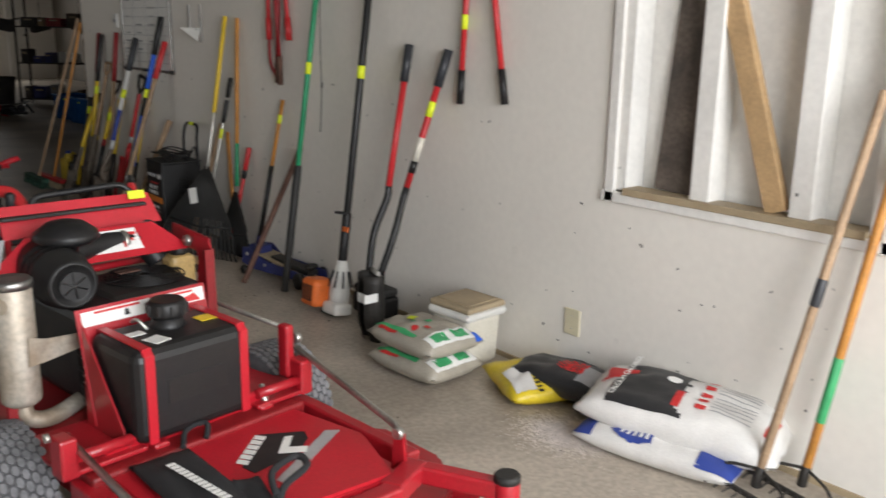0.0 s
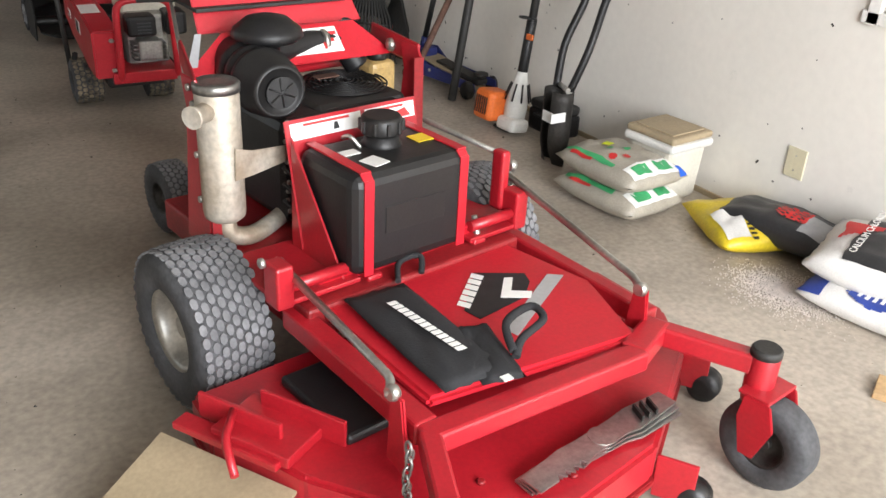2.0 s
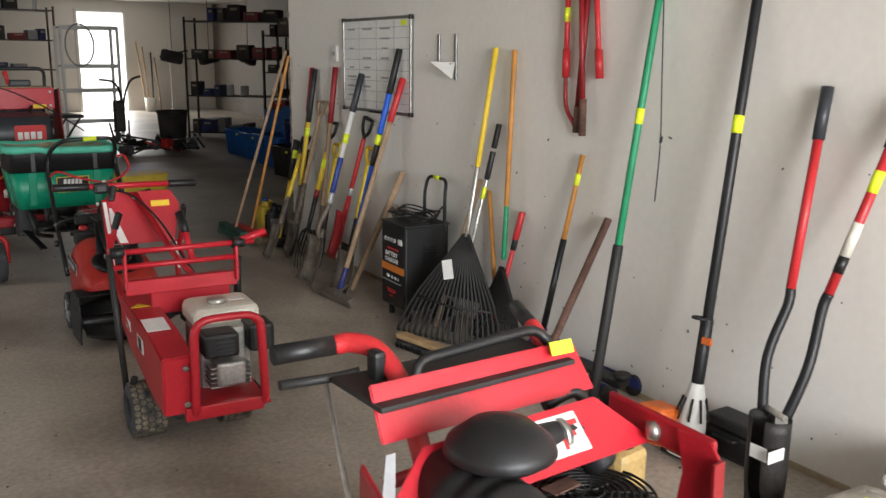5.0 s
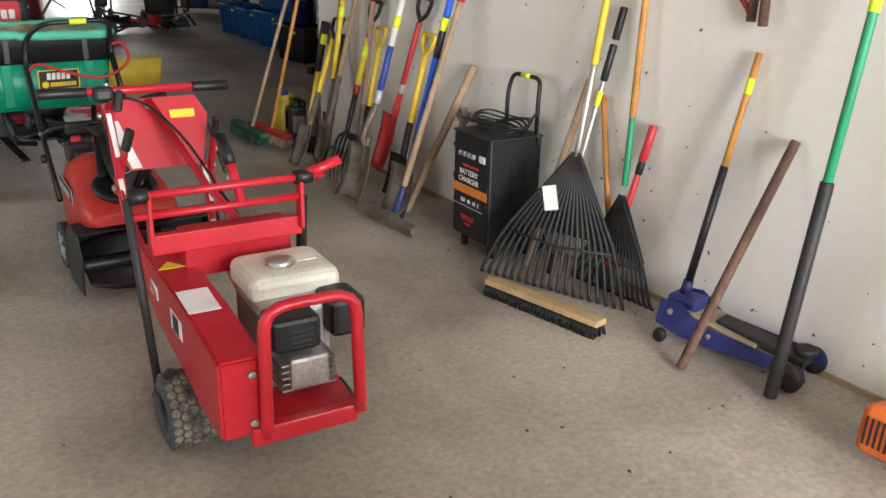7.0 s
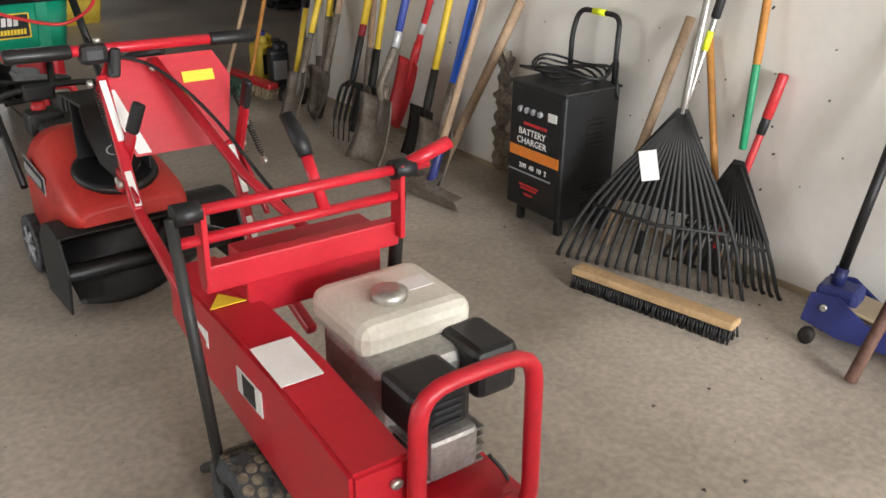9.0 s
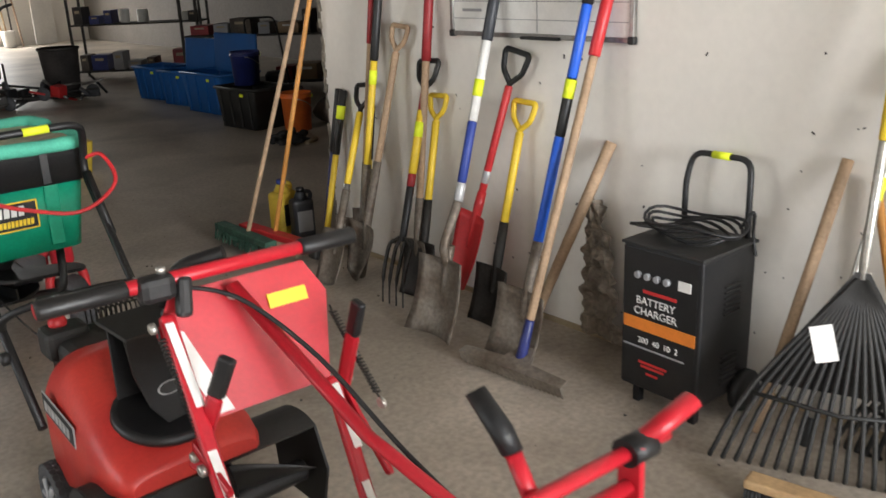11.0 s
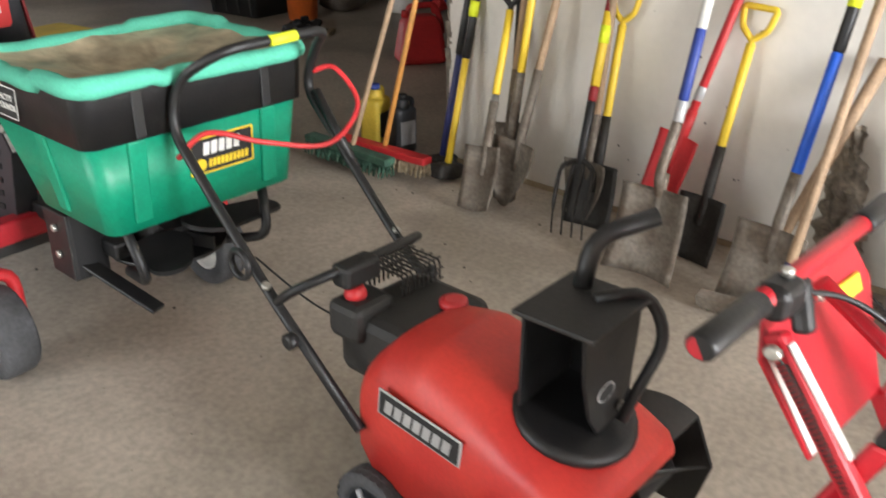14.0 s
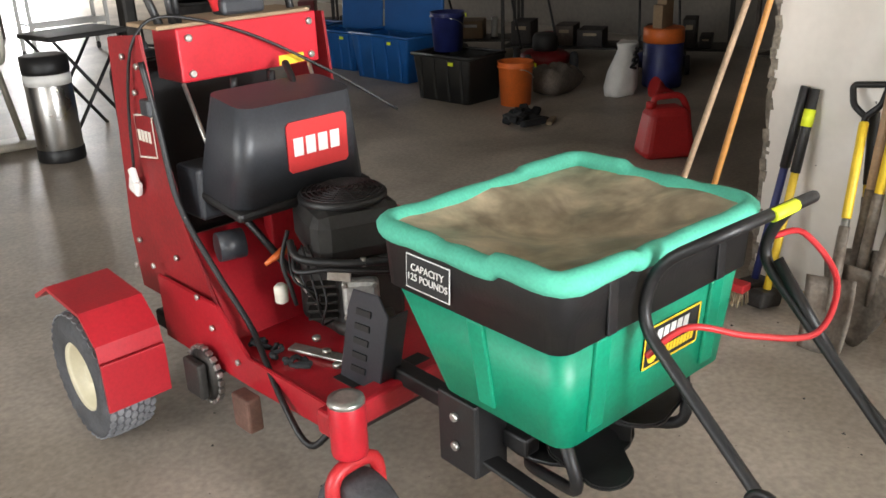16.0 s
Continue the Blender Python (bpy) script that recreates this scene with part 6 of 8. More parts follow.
lathe_part("tank_cap", [(0.035, 0.648), (0.037, 0.655), (0.037, 0.672), (0.02, 0.678)], "zinc", EN, pose(0.04, -0.03, 0), 18)
box_part("label_panel", (0.12, 0.0, 0.6515), (0.06, 0.05, 0.002), "label", EN, 0)
box_part("exhaust_shield", (-0.01, -0.24, 0.535), (0.13, 0.12, 0.11), "black", EN, 0.015)
for k in range(4):
    box_part("shield_slot", (0.0 , -0.302, 0.50 + k * 0.018), (0.06, 0.004, 0.007), "grey", EN, 0)
box_part("air_cleaner", (0.155, -0.18, 0.53), (0.10, 0.14, 0.13), "black", EN, 0.018)
lathe_part("recoil_cover", [(0.03, 0), (0.10, 0.01), (0.11, 0.04), (0.10, 0.05)], "alu", EN, to_z((-0.08, -0.10, 0.36), (-1, 0, 0)), 20)
box_part("cylinder_head", (0.02, -0.25, 0.40), (0.11, 0.10, 0.11), "alu", EN, 0.012)
for k in range(5):
    box_part("cooling_fin", (0.02, -0.23, 0.345 + k * 0.022), (0.15, 0.12, 0.006), "alu", EN, 0.001)
tube_part("throttle_wire", smooth_path([(0.10, -0.3, 0.36), (0.12, -0.34, 0.30), (0.06, -0.36, 0.25)]), 0.004, "black", EN, 6)
for sx, w in ((-0.15, 0.13), (0.13, 0.13)):
    wheel(S, (sx - 0.055 if sx < 0 else sx, 0.06, 0.13), (1, 0, 0), 0.13, w, 0.055, "darksteel", "dirtytread", 5, 26, "drive_wheel")
box_part("undercarriage", (0, 0.12, 0.17), (0.26, 0.5, 0.08), "dustblack", S, 0.01)
tube_part("blade_arm", [(-0.245, 0.02, 0.30), (-0.24, 0.30, 0.05)], 0.014, "dustblack", S, 8)
box_part("rear_housing", (0.03, 0.28, 0.60), (0.32, 0.10, 0.16), "redbright", S, 0.006)
box_part("cross_plate", (-0.01, 0.20, 0.675), (0.44, 0.035, 0.07), "redbright", S, 0.005)
for z, a, b in ((0.855, -0.275, 0.28), (0.785, -0.275, 0.21)):
    tube_part("cross_bar", [(a, 0.18, z), (b, 0.18, z)], 0.0135, "redbright", S, 10)
for x in (-0.23, 0.205):
    box_part("bar_plate", (x, 0.18, 0.77), (0.012, 0.045, 0.20), "redbright", S, 0.003)
tube_part("lift_handle", [(0.22, 0.18, 0.86), (0.33, 0.17, 0.905)], 0.018, "redbright", S, 10)
for x in (-0.28, 0.19):
    lathe_part("bar_cap", [(0.026, 0), (0.026, 0.05), (0.022, 0.052)], "black", S, to_z((x, 0.18, 0.855), (1, 0, 0)), 14)
tube_part("black_post", [(0.215, 0.19, 0.78), (0.215, 0.22, 0.5)], 0.016, "black", S, 10)
tube_part("side_rod", [(-0.285, 0.18, 0.85), (-0.26, 0.12, 0.16)], 0.012, "dustblack", S, 8)
tube_part("lift_lever", [(0.03, 0.18, 0.79), (0.018, 0.23, 0.915)], 0.013, "redbright", S, 8)
tube_part("lever_grip", [(0.018, 0.23, 0.915), (0.016, 0.25, 0.945), (0.010, 0.30, 1.0)], [0.016, 0.018, 0.016], "black", S, 10)
for pts, lab in (([(-0.183, 0.98, 0.96), (-0.20, 0.74, 0.62), (-0.20, 0.28, 0.44)], 1), ([(0.112, 0.915, 0.72), (0.09, 0.74, 0.42), (0.09, 0.40, 0.30)], 0)):
    bm = bmesh.new()
    for p, q in zip(pts, pts[1:]):
        beam(bm, p, q, 0.028, 0.034)
    hb = part("handle_bar", bm, "redbright", S)
    p, q = Vector(pts[0]), Vector(pts[1])
    n_ = (q - p).normalized().cross(V(1, 0, 0))
    for a, b in ((0.05, 0.50), (0.72, 0.97)):
        o = p.lerp(q, (a + b) / 2) + n_ * (0.0185 if n_.z > 0 else -0.0185)
        box_part("strip_label", (0, 0, 0), (0.016, (q - p).length * (b - a), 0.003), "label", hb, 0.0, None, "white paper strip with small print").matrix_basis = axes(o, (1, 0, 0), q - p)
PA = prism_part("handle_panel", [(-0.14, -0.17), (0.11, -0.17), (0.155, 0.04), (0.12, 0.125), (-0.16, 0.125), (-0.205, 0.04)], 0.006, "redbright", S, axes((0, 0.975, 0.875), (1, 0, 0), (0, 0.34, 0.94)), 0.002)
box_part("tag", (0.065, 0.982, 0.925), (0.085, 0.004, 0.034), "tagorange", PA, 0, pose(0, 0, 0, -20, 0, 0))
prism_part("strip_label", [(-0.135, -0.16), (-0.10, -0.16), (-0.155, 0.04), (-0.19, 0.04)], 0.002, "label", PA, axes((0, 0.968, 0.8755), (1, 0, 0), (0, 0.34, 0.94)))
tube_part("panel_strut", [(-0.047, 0.985, 0.99), (0.06, 0.69, 0.69), (0.10, 0.30, 0.60)], 0.014, "redbright", S, 10)
bolt(S, (-0.05, 0.985, 0.965), (0, -1, 0.3), 0.012)
HB = tube_part("handlebar", [(-0.40, 0.975, 1.045), (0.21, 1.005, 1.03)], 0.0165, "redbright", S, 12)
tube_part("grip", [(-0.40, 0.975, 1.045), (-0.395, 0.975, 1.045), (-0.25, 0.982, 1.041), (-0.245, 0.982, 1.041)], [0.018, 0.022, 0.021, 0.018], "black", HB, 12)
tube_part("grip", [(0.11, 1.0, 1.032), (0.115, 1.0, 1.032), (0.235, 1.006, 1.029), (0.24, 1.006, 1.029)], [0.018, 0.021, 0.022, 0.018], "black", HB, 12)
box_part("clutch_lever", (-0.195, 0.978, 1.03), (0.07, 0.05, 0.06), "black", HB, 0.016)
box_part("lever_blade", (-0.15, 0.965, 1.00), (0.03, 0.03, 0.09), "black", HB, 0.01, pose(0, 0, 0, -20, 12, 0))
lathe_part("clamp_screw", [(0.009, 0), (0.009, 0.012), (0.006, 0.014)], "zinc", HB, pose(-0.18, 0.98, 1.06), 8)
tube_part("cable", smooth_path([(-0.15, 0.975, 1.02), (-0.06, 0.92, 0.98), (0.03, 0.80, 0.85), (0.09, 0.62, 0.68), (0.13, 0.40, 0.56)]), 0.0055, "black", S, 6)


def coil(a, b, turns, r):
    """A tension spring from a to b with its hooks."""
    a, b = Vector(a), Vector(b)
    d = (b - a).normalized()
    u = d.orthogonal().normalized()
    w = d.cross(u)
    pts = [a + d * 0.0]
    n = turns * 8
    for k in range(n + 1):
        t = 0.06 + 0.88 * k / n
        g = 2 * math.pi * k / 8
        pts.append(a.lerp(b, t) + (u * math.cos(g) + w * math.sin(g)) * r)
    return pts + [b]


tube_part("spring", coil((-0.205, 0.965, 0.94), (-0.20, 0.796, 0.696), 30, 0.0068), 0.0024, "darksteel", S, 5)
tube_part("spring", coil((0.155, 0.976, 0.875), (0.164, 0.81, 0.684), 26, 0.0068), 0.0024, "darksteel", S, 5)
for pts in ([(-0.15, 0.785, 0.925), (-0.170, 0.815, 0.83), (-0.20, 0.885, 0.63)], [(0.145, 0.835, 0.935), (0.142, 0.865, 0.84), (0.130, 0.905, 0.68)]):
    bm = bmesh.new()
    beam(bm, pts[1], pts[2], 0.010, 0.034)
    lv = part("blade_lever", bm, "redbright", S)
    bm = bmesh.new()
    beam(bm, pts[0], pts[1], 0.018, 0.036)
    part("lever_grip", bm, "black", lv)
    for t in (0.35, 0.8):
        bolt(lv, Vector(pts[1]).lerp(Vector(pts[2]), t) + V(-0.006 if pts[0][0] < 0 else 0.006, 0, 0), (-1 if pts[0][0] < 0 else 1, 0, 0), 0.012)
bm = bmesh.new()
beam(bm, (0.13, 0.90, 0.69), (0.14, 0.75, 0.52), 0.008, 0.024)
part("lever_link", bm, "redbright", S)
bm = bmesh.new()
beam(bm, (-0.205, 0.86, 0.71), (-0.20, 0.72, 0.66), 0.008, 0.026)
part("lever_link", bm, "redbright", S)
for p in ((-0.215, 0.79, 0.69), (0.155, 0.80, 0.68), (-0.21, 0.965, 0.945)):
    bolt(S, p, (-1 if p[0] < 0 else 1, 0, 0), 0.013)

# ---- red snow thrower ----
N = thing("snow_thrower", pose(-1.925, 5.265, 0) @ Matrix.Diagonal((1, 0.96, 0.95, 1)), "red single-stage snow thrower with black chute", "snow thrower")
HOOD = ((0.0, 0.335, 0.165, 0.44, 0.33), (0.05, 0.325, 0.180, 0.50, 0.27), (0.14, 0.27, 0.190, 0.560, 0.22), (0.32, 0.15, 0.196, 0.585, 0.20), (0.52, 0.02, 0.200, 0.553, 0.25), (0.70, -0.10, 0.202, 0.510, 0.315), (0.86, -0.21, 0.198, 0.463, 0.345), (0.95, -0.275, 0.185, 0.432, 0.355), (1.0, -0.30, 0.165, 0.405, 0.36))


def hood_at(u):
    for p, q in zip(HOOD, HOOD[1:]):
        if u <= q[0] + 1e-9:
            t = (u - p[0]) / (q[0] - p[0])
            return [a + (b - a) * t for a, b in zip(p[1:], q[1:])]
    return list(HOOD[-1][1:])


bm = bmesh.new()
g = []
for i in range(41):
    y, w, zt, zb = hood_at(i / 40)
    row = []
    for j in range(29):
        a = math.pi * j / 28
        c, q = math.cos(a), math.sin(a)
        row.append(bm.verts.new((-w * math.copysign(abs(c) ** 0.5, c) * (1 - 0.10 * q ** 3), y, zb + (zt - zb) * q ** 0.42)))
    g.append(row)
for i in range(40):
    for j in range(28):
        bm.faces.new((g[i][j], g[i][j + 1], g[i + 1][j + 1], g[i + 1][j])).smooth = True
bm.faces.new(g[0])
bm.faces.new(g[40][::-1])
for i in range(40):
    bm.faces.new((g[i][0], g[i + 1][0], g[i + 1][28], g[i][28]))
bmesh.ops.recalc_face_normals(bm, faces=bm.faces[:])
part("hood", bm, "redfaded", N)
bm = bmesh.new()
b_box(bm, (-0.199, 0.115, 0.435), (0.006, 0.235, 0.062), pose(0, 0, 0, 6, 0, 0), 0.002)
LB = part("name_plate", bm, "ink", N)
box_part("plate_rim", (-0.1985, 0.115, 0.435), (0.004, 0.245, 0.070), "silver", LB, 0.001, pose(0, 0, 0, 6, 0, 0))
bars("name_lettering", 7, 0.20, 0.034, "silver", LB, axes((-0.2032, 0.115, 0.435), (0, -1, -0.10), (0, -0.10, 1)))
lathe_part("chute_ring", [(0.135, 0), (0.14, 0.01), (0.135, 0.025), (0.12, 0.028)], "black", N, pose(0.0, -0.14, 0.475, 16, 0, 0), 28)
bm = bmesh.new()
b_prism(bm, [(-0.108, 0.262), (-0.098, 0.16), (-0.07, 0.06), (-0.03, 0.0), (0.05, 0.01), (0.085, 0.08), (0.10, 0.20), (0.10, 0.262)], 0.008, axes((0, -0.071, 0), (1, 0, 0), (0, 0, 1)), 0.002)
for c, s in (((0.096, 0.0, 0.132), (0.008, 0.148, 0.258)), ((0.0, 0.075, 0.13), (0.184, 0.008, 0.26))):
    b_box(bm, c, s, None, 0.003)
CH = part("chute", bm, "black", N, "", pose(0.0, -0.14, 0.485, 0, 0, 2))
lathe_part("oval_badge", [(0.032, 0), (0.031, 0.0015)], "silver", CH, axes((-0.015, -0.0795, 0.10), (1, 0, 0), (0, 0, 1)) @ Matrix.Diagonal((1.0, 0.62, 1, 1)), 20)
lathe_part("oval_field", [(0.027, 0.0016), (0.026, 0.0024)], "ink", CH, axes((-0.015, -0.0795, 0.10), (1, 0, 0), (0, 0, 1)) @ Matrix.Diagonal((1.0, 0.62, 1, 1)), 20)
box_part("chute_lid", (-0.005, -0.005, 0.268), (0.215, 0.19, 0.012), "dustblack", CH, 0.004)
tube_part("chute_handle", bent([pose(0, 0, 0, 0, 0, -30) @ V(*p) for p in ((0.03, 0.06, 0.27), (0.06, 0.08, 0.37), (0.19, 0.06, 0.405))], 0.05), 0.021, "black", CH, 8)
tube_part("chute_crank", bent([(0.02, -0.10, 0.02), (0.115, -0.135, 0.19), (0.105, -0.085, 0.285), (0.02, -0.015, 0.275)], 0.05), 0.013, "black", CH, 10)
bolt(CH, (0.045, -0.081, 0.035), (0, -1, 0), 0.012)
bolt(N, (-0.02, -0.265, 0.412), (0, -0.5, 1), 0.011)
lathe_part("hood_hole", [(0.012, 0), (0.012, 0.002)], "darkred", N, pose(0.12, -0.255, 0.418, 35, 0, 0), 12)
arc = [(-0.17 + 0.17 * math.cos(a), 0.20 + 0.145 * math.sin(a)) for a in [math.radians(d) for d in range(0, 121, 8)]]
for x in (-0.245, 0.365):
    prism_part("housing_side", arc + [(-0.31, 0.20), (-0.27, 0.04), (-0.02, 0.04)], 0.008, "dustblack", N, axes((x, 0, 0), (0, 1, 0), (0, 0, 1)), 0.003)
prism_part("housing_shell", arc + [(y * 0.97 - 0.005, z - 0.008) for y, z in arc[::-1]], 0.606, "dustblack", N, axes((-0.239, 0, 0), (0, 1, 0), (0, 0, 1)))
def paddle(u, v, ph):
    a = ph + 2.2 * u
    r = 0.02 + 0.115 * v
    return V(-0.22 + 0.55 * u, -0.19 + r * math.cos(a), 0.155 + r * math.sin(a))
for ph in (0.4, 0.4 + math.pi):
    bm = bmesh.new()
    b_sheet(bm, lambda u, v, ph=ph: paddle(u, v, ph), 24, 4, 0.006)
    part("auger_paddle", bm, "black", N)
lathe_part("auger_drum", [(0.03, 0), (0.035, 0.01), (0.035, 0.57), (0.03, 0.58)], "black", N, to_z((-0.225, -0.19, 0.155), (1, 0, 0)), 16)
lathe_part("auger_disc", [(0.02, 0), (0.095, 0.004), (0.10, 0.012), (0.02, 0.02)], "black", N, to_z((0.10, -0.235, 0.20), (0.85, -0.5, 0.1)), 24)
for sx in (-1, 1):
    w = wheel(N, (sx * 0.20, 0.255, 0.115), (sx, 0, 0), 0.115, 0.055, 0.075, "grey", "rubber", 3, 30, "wheel", "zinc")
    for k in range(6):
        a = k * math.pi / 3
        tube_part("spoke", [(sx * 0.226, 0.255, 0.115), (sx * 0.224, 0.255 + 0.07 * math.cos(a), 0.115 + 0.07 * math.sin(a))], 0.008, "inkgrey", w, 6)
tube_part("axle", [(-0.20, 0.255, 0.115), (0.20, 0.255, 0.115)], 0.01, "darksteel", N, 8)
EG = box_part("engine", (0.04, 0.36, 0.46), (0.28, 0.26, 0.18), "dustblack", N, 0.03)
box_part("fuel_tank", (-0.06, 0.44, 0.53), (0.13, 0.11, 0.10), "dustblack", EG, 0.02)
lathe_part("fuel_cap", [(0.026, 0.575), (0.028, 0.59), (0.02, 0.61)], "redgrip", EG, pose(-0.07, 0.45, 0), 14)
lathe_part("primer_cap", [(0.035, 0.55), (0.035, 0.565), (0.02, 0.57)], "redgrip", EG, pose(0.09, 0.28, 0), 14)
for k in range(9):
    tube_part("cage_wire", bent([(0.04 + k * 0.016, 0.40, 0.55), (0.04 + k * 0.016, 0.40, 0.605), (0.04 + k * 0.016, 0.54, 0.605), (0.04 + k * 0.016, 0.54, 0.52)], 0.015), 0.003, "darksteel", EG, 5)
for k in range(5):
    tube_part("cage_wire", [(0.03, 0.41 + k * 0.03, 0.606), (0.18, 0.41 + k * 0.03, 0.606)], 0.003, "darksteel", EG, 5)
for z in (0.55, 0.58):
    tube_part("cage_wire", [(0.03, 0.40, z), (0.18, 0.40, z)], 0.003, "darksteel", EG, 5)
HD = tube_part("handle", bent([(-0.20, 0.30, 0.33), (-0.19, 0.63, 0.577), (-0.165, 1.02, 0.90), (-0.15, 1.0, 1.03), (-0.09, 0.88, 1.115), (0.22, 0.86, 1.125), (0.255, 0.96, 1.05), (0.255, 1.01, 0.93), (0.235, 0.63, 0.577), (0.22, 0.30, 0.33)], 0.07, 5), 0.0135, "black", N, 12)
tube_part("tag", [(0.04, 0.8655, 1.119), (0.12, 0.863, 1.122)], 0.0145, "tag", HD, 12, "fluorescent yellow price tag")
tube_part("bail_wire", smooth_path([(-0.175, 0.99, 0.83), (-0.12, 0.93, 0.90), (0.0, 0.86, 0.86), (0.16, 0.80, 0.83), (0.30, 0.84, 0.90), (0.30, 0.93, 0.99), (0.26, 0.98, 0.98)], 6), 0.0075, "redgrip", HD, 8)
tube_part("control_sleeve", [(0.25, 0.96, 0.93), (0.25, 0.80, 0.73)], 0.014, "black", HD, 8)
tube_part("control_wire", [(0.25, 0.80, 0.73), (0.20, 0.45, 0.50)], 0.003, "darksteel", HD, 5)
tube_part("lower_bar", smooth_path([(-0.19, 0.60, 0.555), (-0.19, 0.52, 0.62), (-0.10, 0.46, 0.66), (0.10, 0.46, 0.66), (0.21, 0.52, 0.62), (0.235, 0.60, 0.555)], 5), 0.0125, "black", HD, 10)
box_part("key_box", (-0.06, 0.455, 0.645), (0.11, 0.06, 0.06), "dustblack", HD, 0.012)
for x in (-0.195, 0.237):
    lathe_part("knob", [(0.012, 0), (0.022, 0.012), (0.022, 0.03), (0.012, 0.034)], "black", HD, to_z((x, 0.52, 0.49), (-1 if x < 0 else 1, 0, 0)), 10)
    bolt(HD, (x, 0.63, 0.59), (0, -0.5, 1), 0.012)
tube_part("pull_cord", smooth_path([(-0.17, 0.70, 0.64), (-0.10, 0.52, 0.52), (-0.02, 0.30, 0.50)]), 0.003, "black", HD, 5)
tube_part("cord_ring", [(-0.24 + 0.0 * k, 0.66 + 0.035 * math.cos(k * math.pi / 8), 0.66 + 0.035 * math.sin(k * math.pi / 8)) for k in range(16)], 0.009, "black", HD, 6, closed=True)

# ---- green spreader hopper ----
P = thing("broadcast_spreader", pose(-1.985, 6.53, 0.02, 0, 0, 1), "green and black broadcast spreader under a dusty vinyl cover", "spreader")
def frustum(bm, x0, y0, z0, x1, y1, z1, r0=0.04, r1=0.05, seg=4):
    rings = []
    for hx, hy, z, r in ((x0, y0, z0, r0), (x1, y1, z1, r1)):
        ring = []
        for cx, cy, a0 in ((1, 1, 0), (-1, 1, 90), (-1, -1, 180), (1, -1, 270)):
            for k in range(seg + 1):
                a = math.radians(a0 + 90 * k / seg)
                ring.append(bm.verts.new((cx * (hx - r) + r * math.cos(a), cy * (hy - r) + r * math.sin(a), z)))
        rings.append(ring)
    n = len(rings[0])
    for k in range(n):
        f = bm.faces.new((rings[0][k], rings[0][(k + 1) % n], rings[1][(k + 1) % n], rings[1][k]))
        f.smooth = True
    bm.faces.new(rings[0][::-1])
    bm.faces.new(rings[1])
bm = bmesh.new()
frustum(bm, 0.29, 0.19, 0.585, 0.325, 0.262, 0.83)
for v in bm.verts:
    if v.co.z < 0.7:
        v.co.y -= 0.055
HP = part("hopper", bm, "green", P)
bm = bmesh.new()
frustum(bm, 0.333, 0.270, 0.825, 0.342, 0.278, 0.955)
bm.faces.ensure_lookup_table()
bmesh.ops.delete(bm, geom=[bm.faces[-1]], context="FACES_ONLY")
part("extension_band", bm, "black", P)
for sx in (-1, 1):
    for x in (-0.20, 0.20):
        box_part("hopper_rib", (x, -0.256 if sx < 0 else 0.205, 0.715), (0.05, 0.012, 0.22), "green", HP, 0.005, pose(0, 0, 0, 4.2 if sx < 0 else -29, 0, 0))
    box_part("hopper_rib", (sx * 0.310, -0.03, 0.715), (0.012, 0.05, 0.22), "green", HP, 0.005, pose(0, 0, 0, 0, sx * 8.6, 0))
    for x in (-0.19, 0.19):
        box_part("band_rib", (x, sx * 0.276, 0.89), (0.03, 0.008, 0.12), "black", P, 0.003)
def cov(u, v):
    x, y = (u - 0.5) * 0.66, (v - 0.5) * 0.53
    d = max(abs(x) / 0.33, abs(y) / 0.265)
    sag = 0.05 * (1 - d ** 2) + 0.012 * math.exp(-((x * 0.8 + y * 0.6) / 0.05) ** 2) + 0.010 * math.exp(-((x * 0.5 - y + 0.04) / 0.04) ** 2)
    return x, y, 0.972 - sag + 0.012 * noise.noise(V(x * 9, y * 9, 1)) + 0.01 * abs(noise.noise(V(x * 4 + y * 6, y * 3, 4)))
bm = bmesh.new()
g = [[bm.verts.new(cov(i / 30, j / 24)) for j in range(25)] for i in range(31)]
for i in range(30):
    for j in range(24):
        bm.faces.new((g[i][j], g[i + 1][j], g[i + 1][j + 1], g[i][j + 1])).smooth = True
CV = part("vinyl_cover", bm, "cover", P)
rim = []
for k in range(96):
    a = 2 * math.pi * k / 96
    c, s = math.cos(a), math.sin(a)
    q = 1 / (abs(c) ** 14 + abs(s) ** 14) ** (1 / 14)
    rim.append(V(0.337 * c * q, 0.273 * s * q, 0.962 + 0.008 * noise.noise(V(c * 3, s * 3, 2)) + (0.012 if c * s > 0.35 else 0)))
rr_ = [0.025 + 0.006 * noise.noise(V(p.x * 12, p.y * 12, 0)) for p in rim]
tube_part("cover_hem", rim, rr_, "mint", CV, 10, closed=True)
bm = bmesh.new()
b_prism(bm, [(-0.10, -0.05), (0.10, -0.05), (0.10, 0.05), (-0.10, 0.05)], 0.002, axes((0.045, -0.2575, 0.735), (1, 0, 0), (0, -0.075, 0.997)))
LL = part("brand_label", bm, "ink", HP)
for c, s in (((0, 0.049), (0.2, 0.005)), ((0, -0.049), (0.2, 0.005)), ((-0.099, 0), (0.005, 0.1)), ((0.099, 0), (0.005, 0.1))):
    prism_part("label_rim", [(c[0] - s[0] / 2, c[1] - s[1] / 2), (c[0] + s[0] / 2, c[1] - s[1] / 2), (c[0] + s[0] / 2, c[1] + s[1] / 2), (c[0] - s[0] / 2, c[1] + s[1] / 2)], 0.001, "tagorange", LL, axes((0.045, -0.2600, 0.7354), (1, 0, 0), (0, -0.075, 0.997)))
la = axes((0.045, -0.2602, 0.7355), (1, 0, 0), (0, -0.075, 0.997))
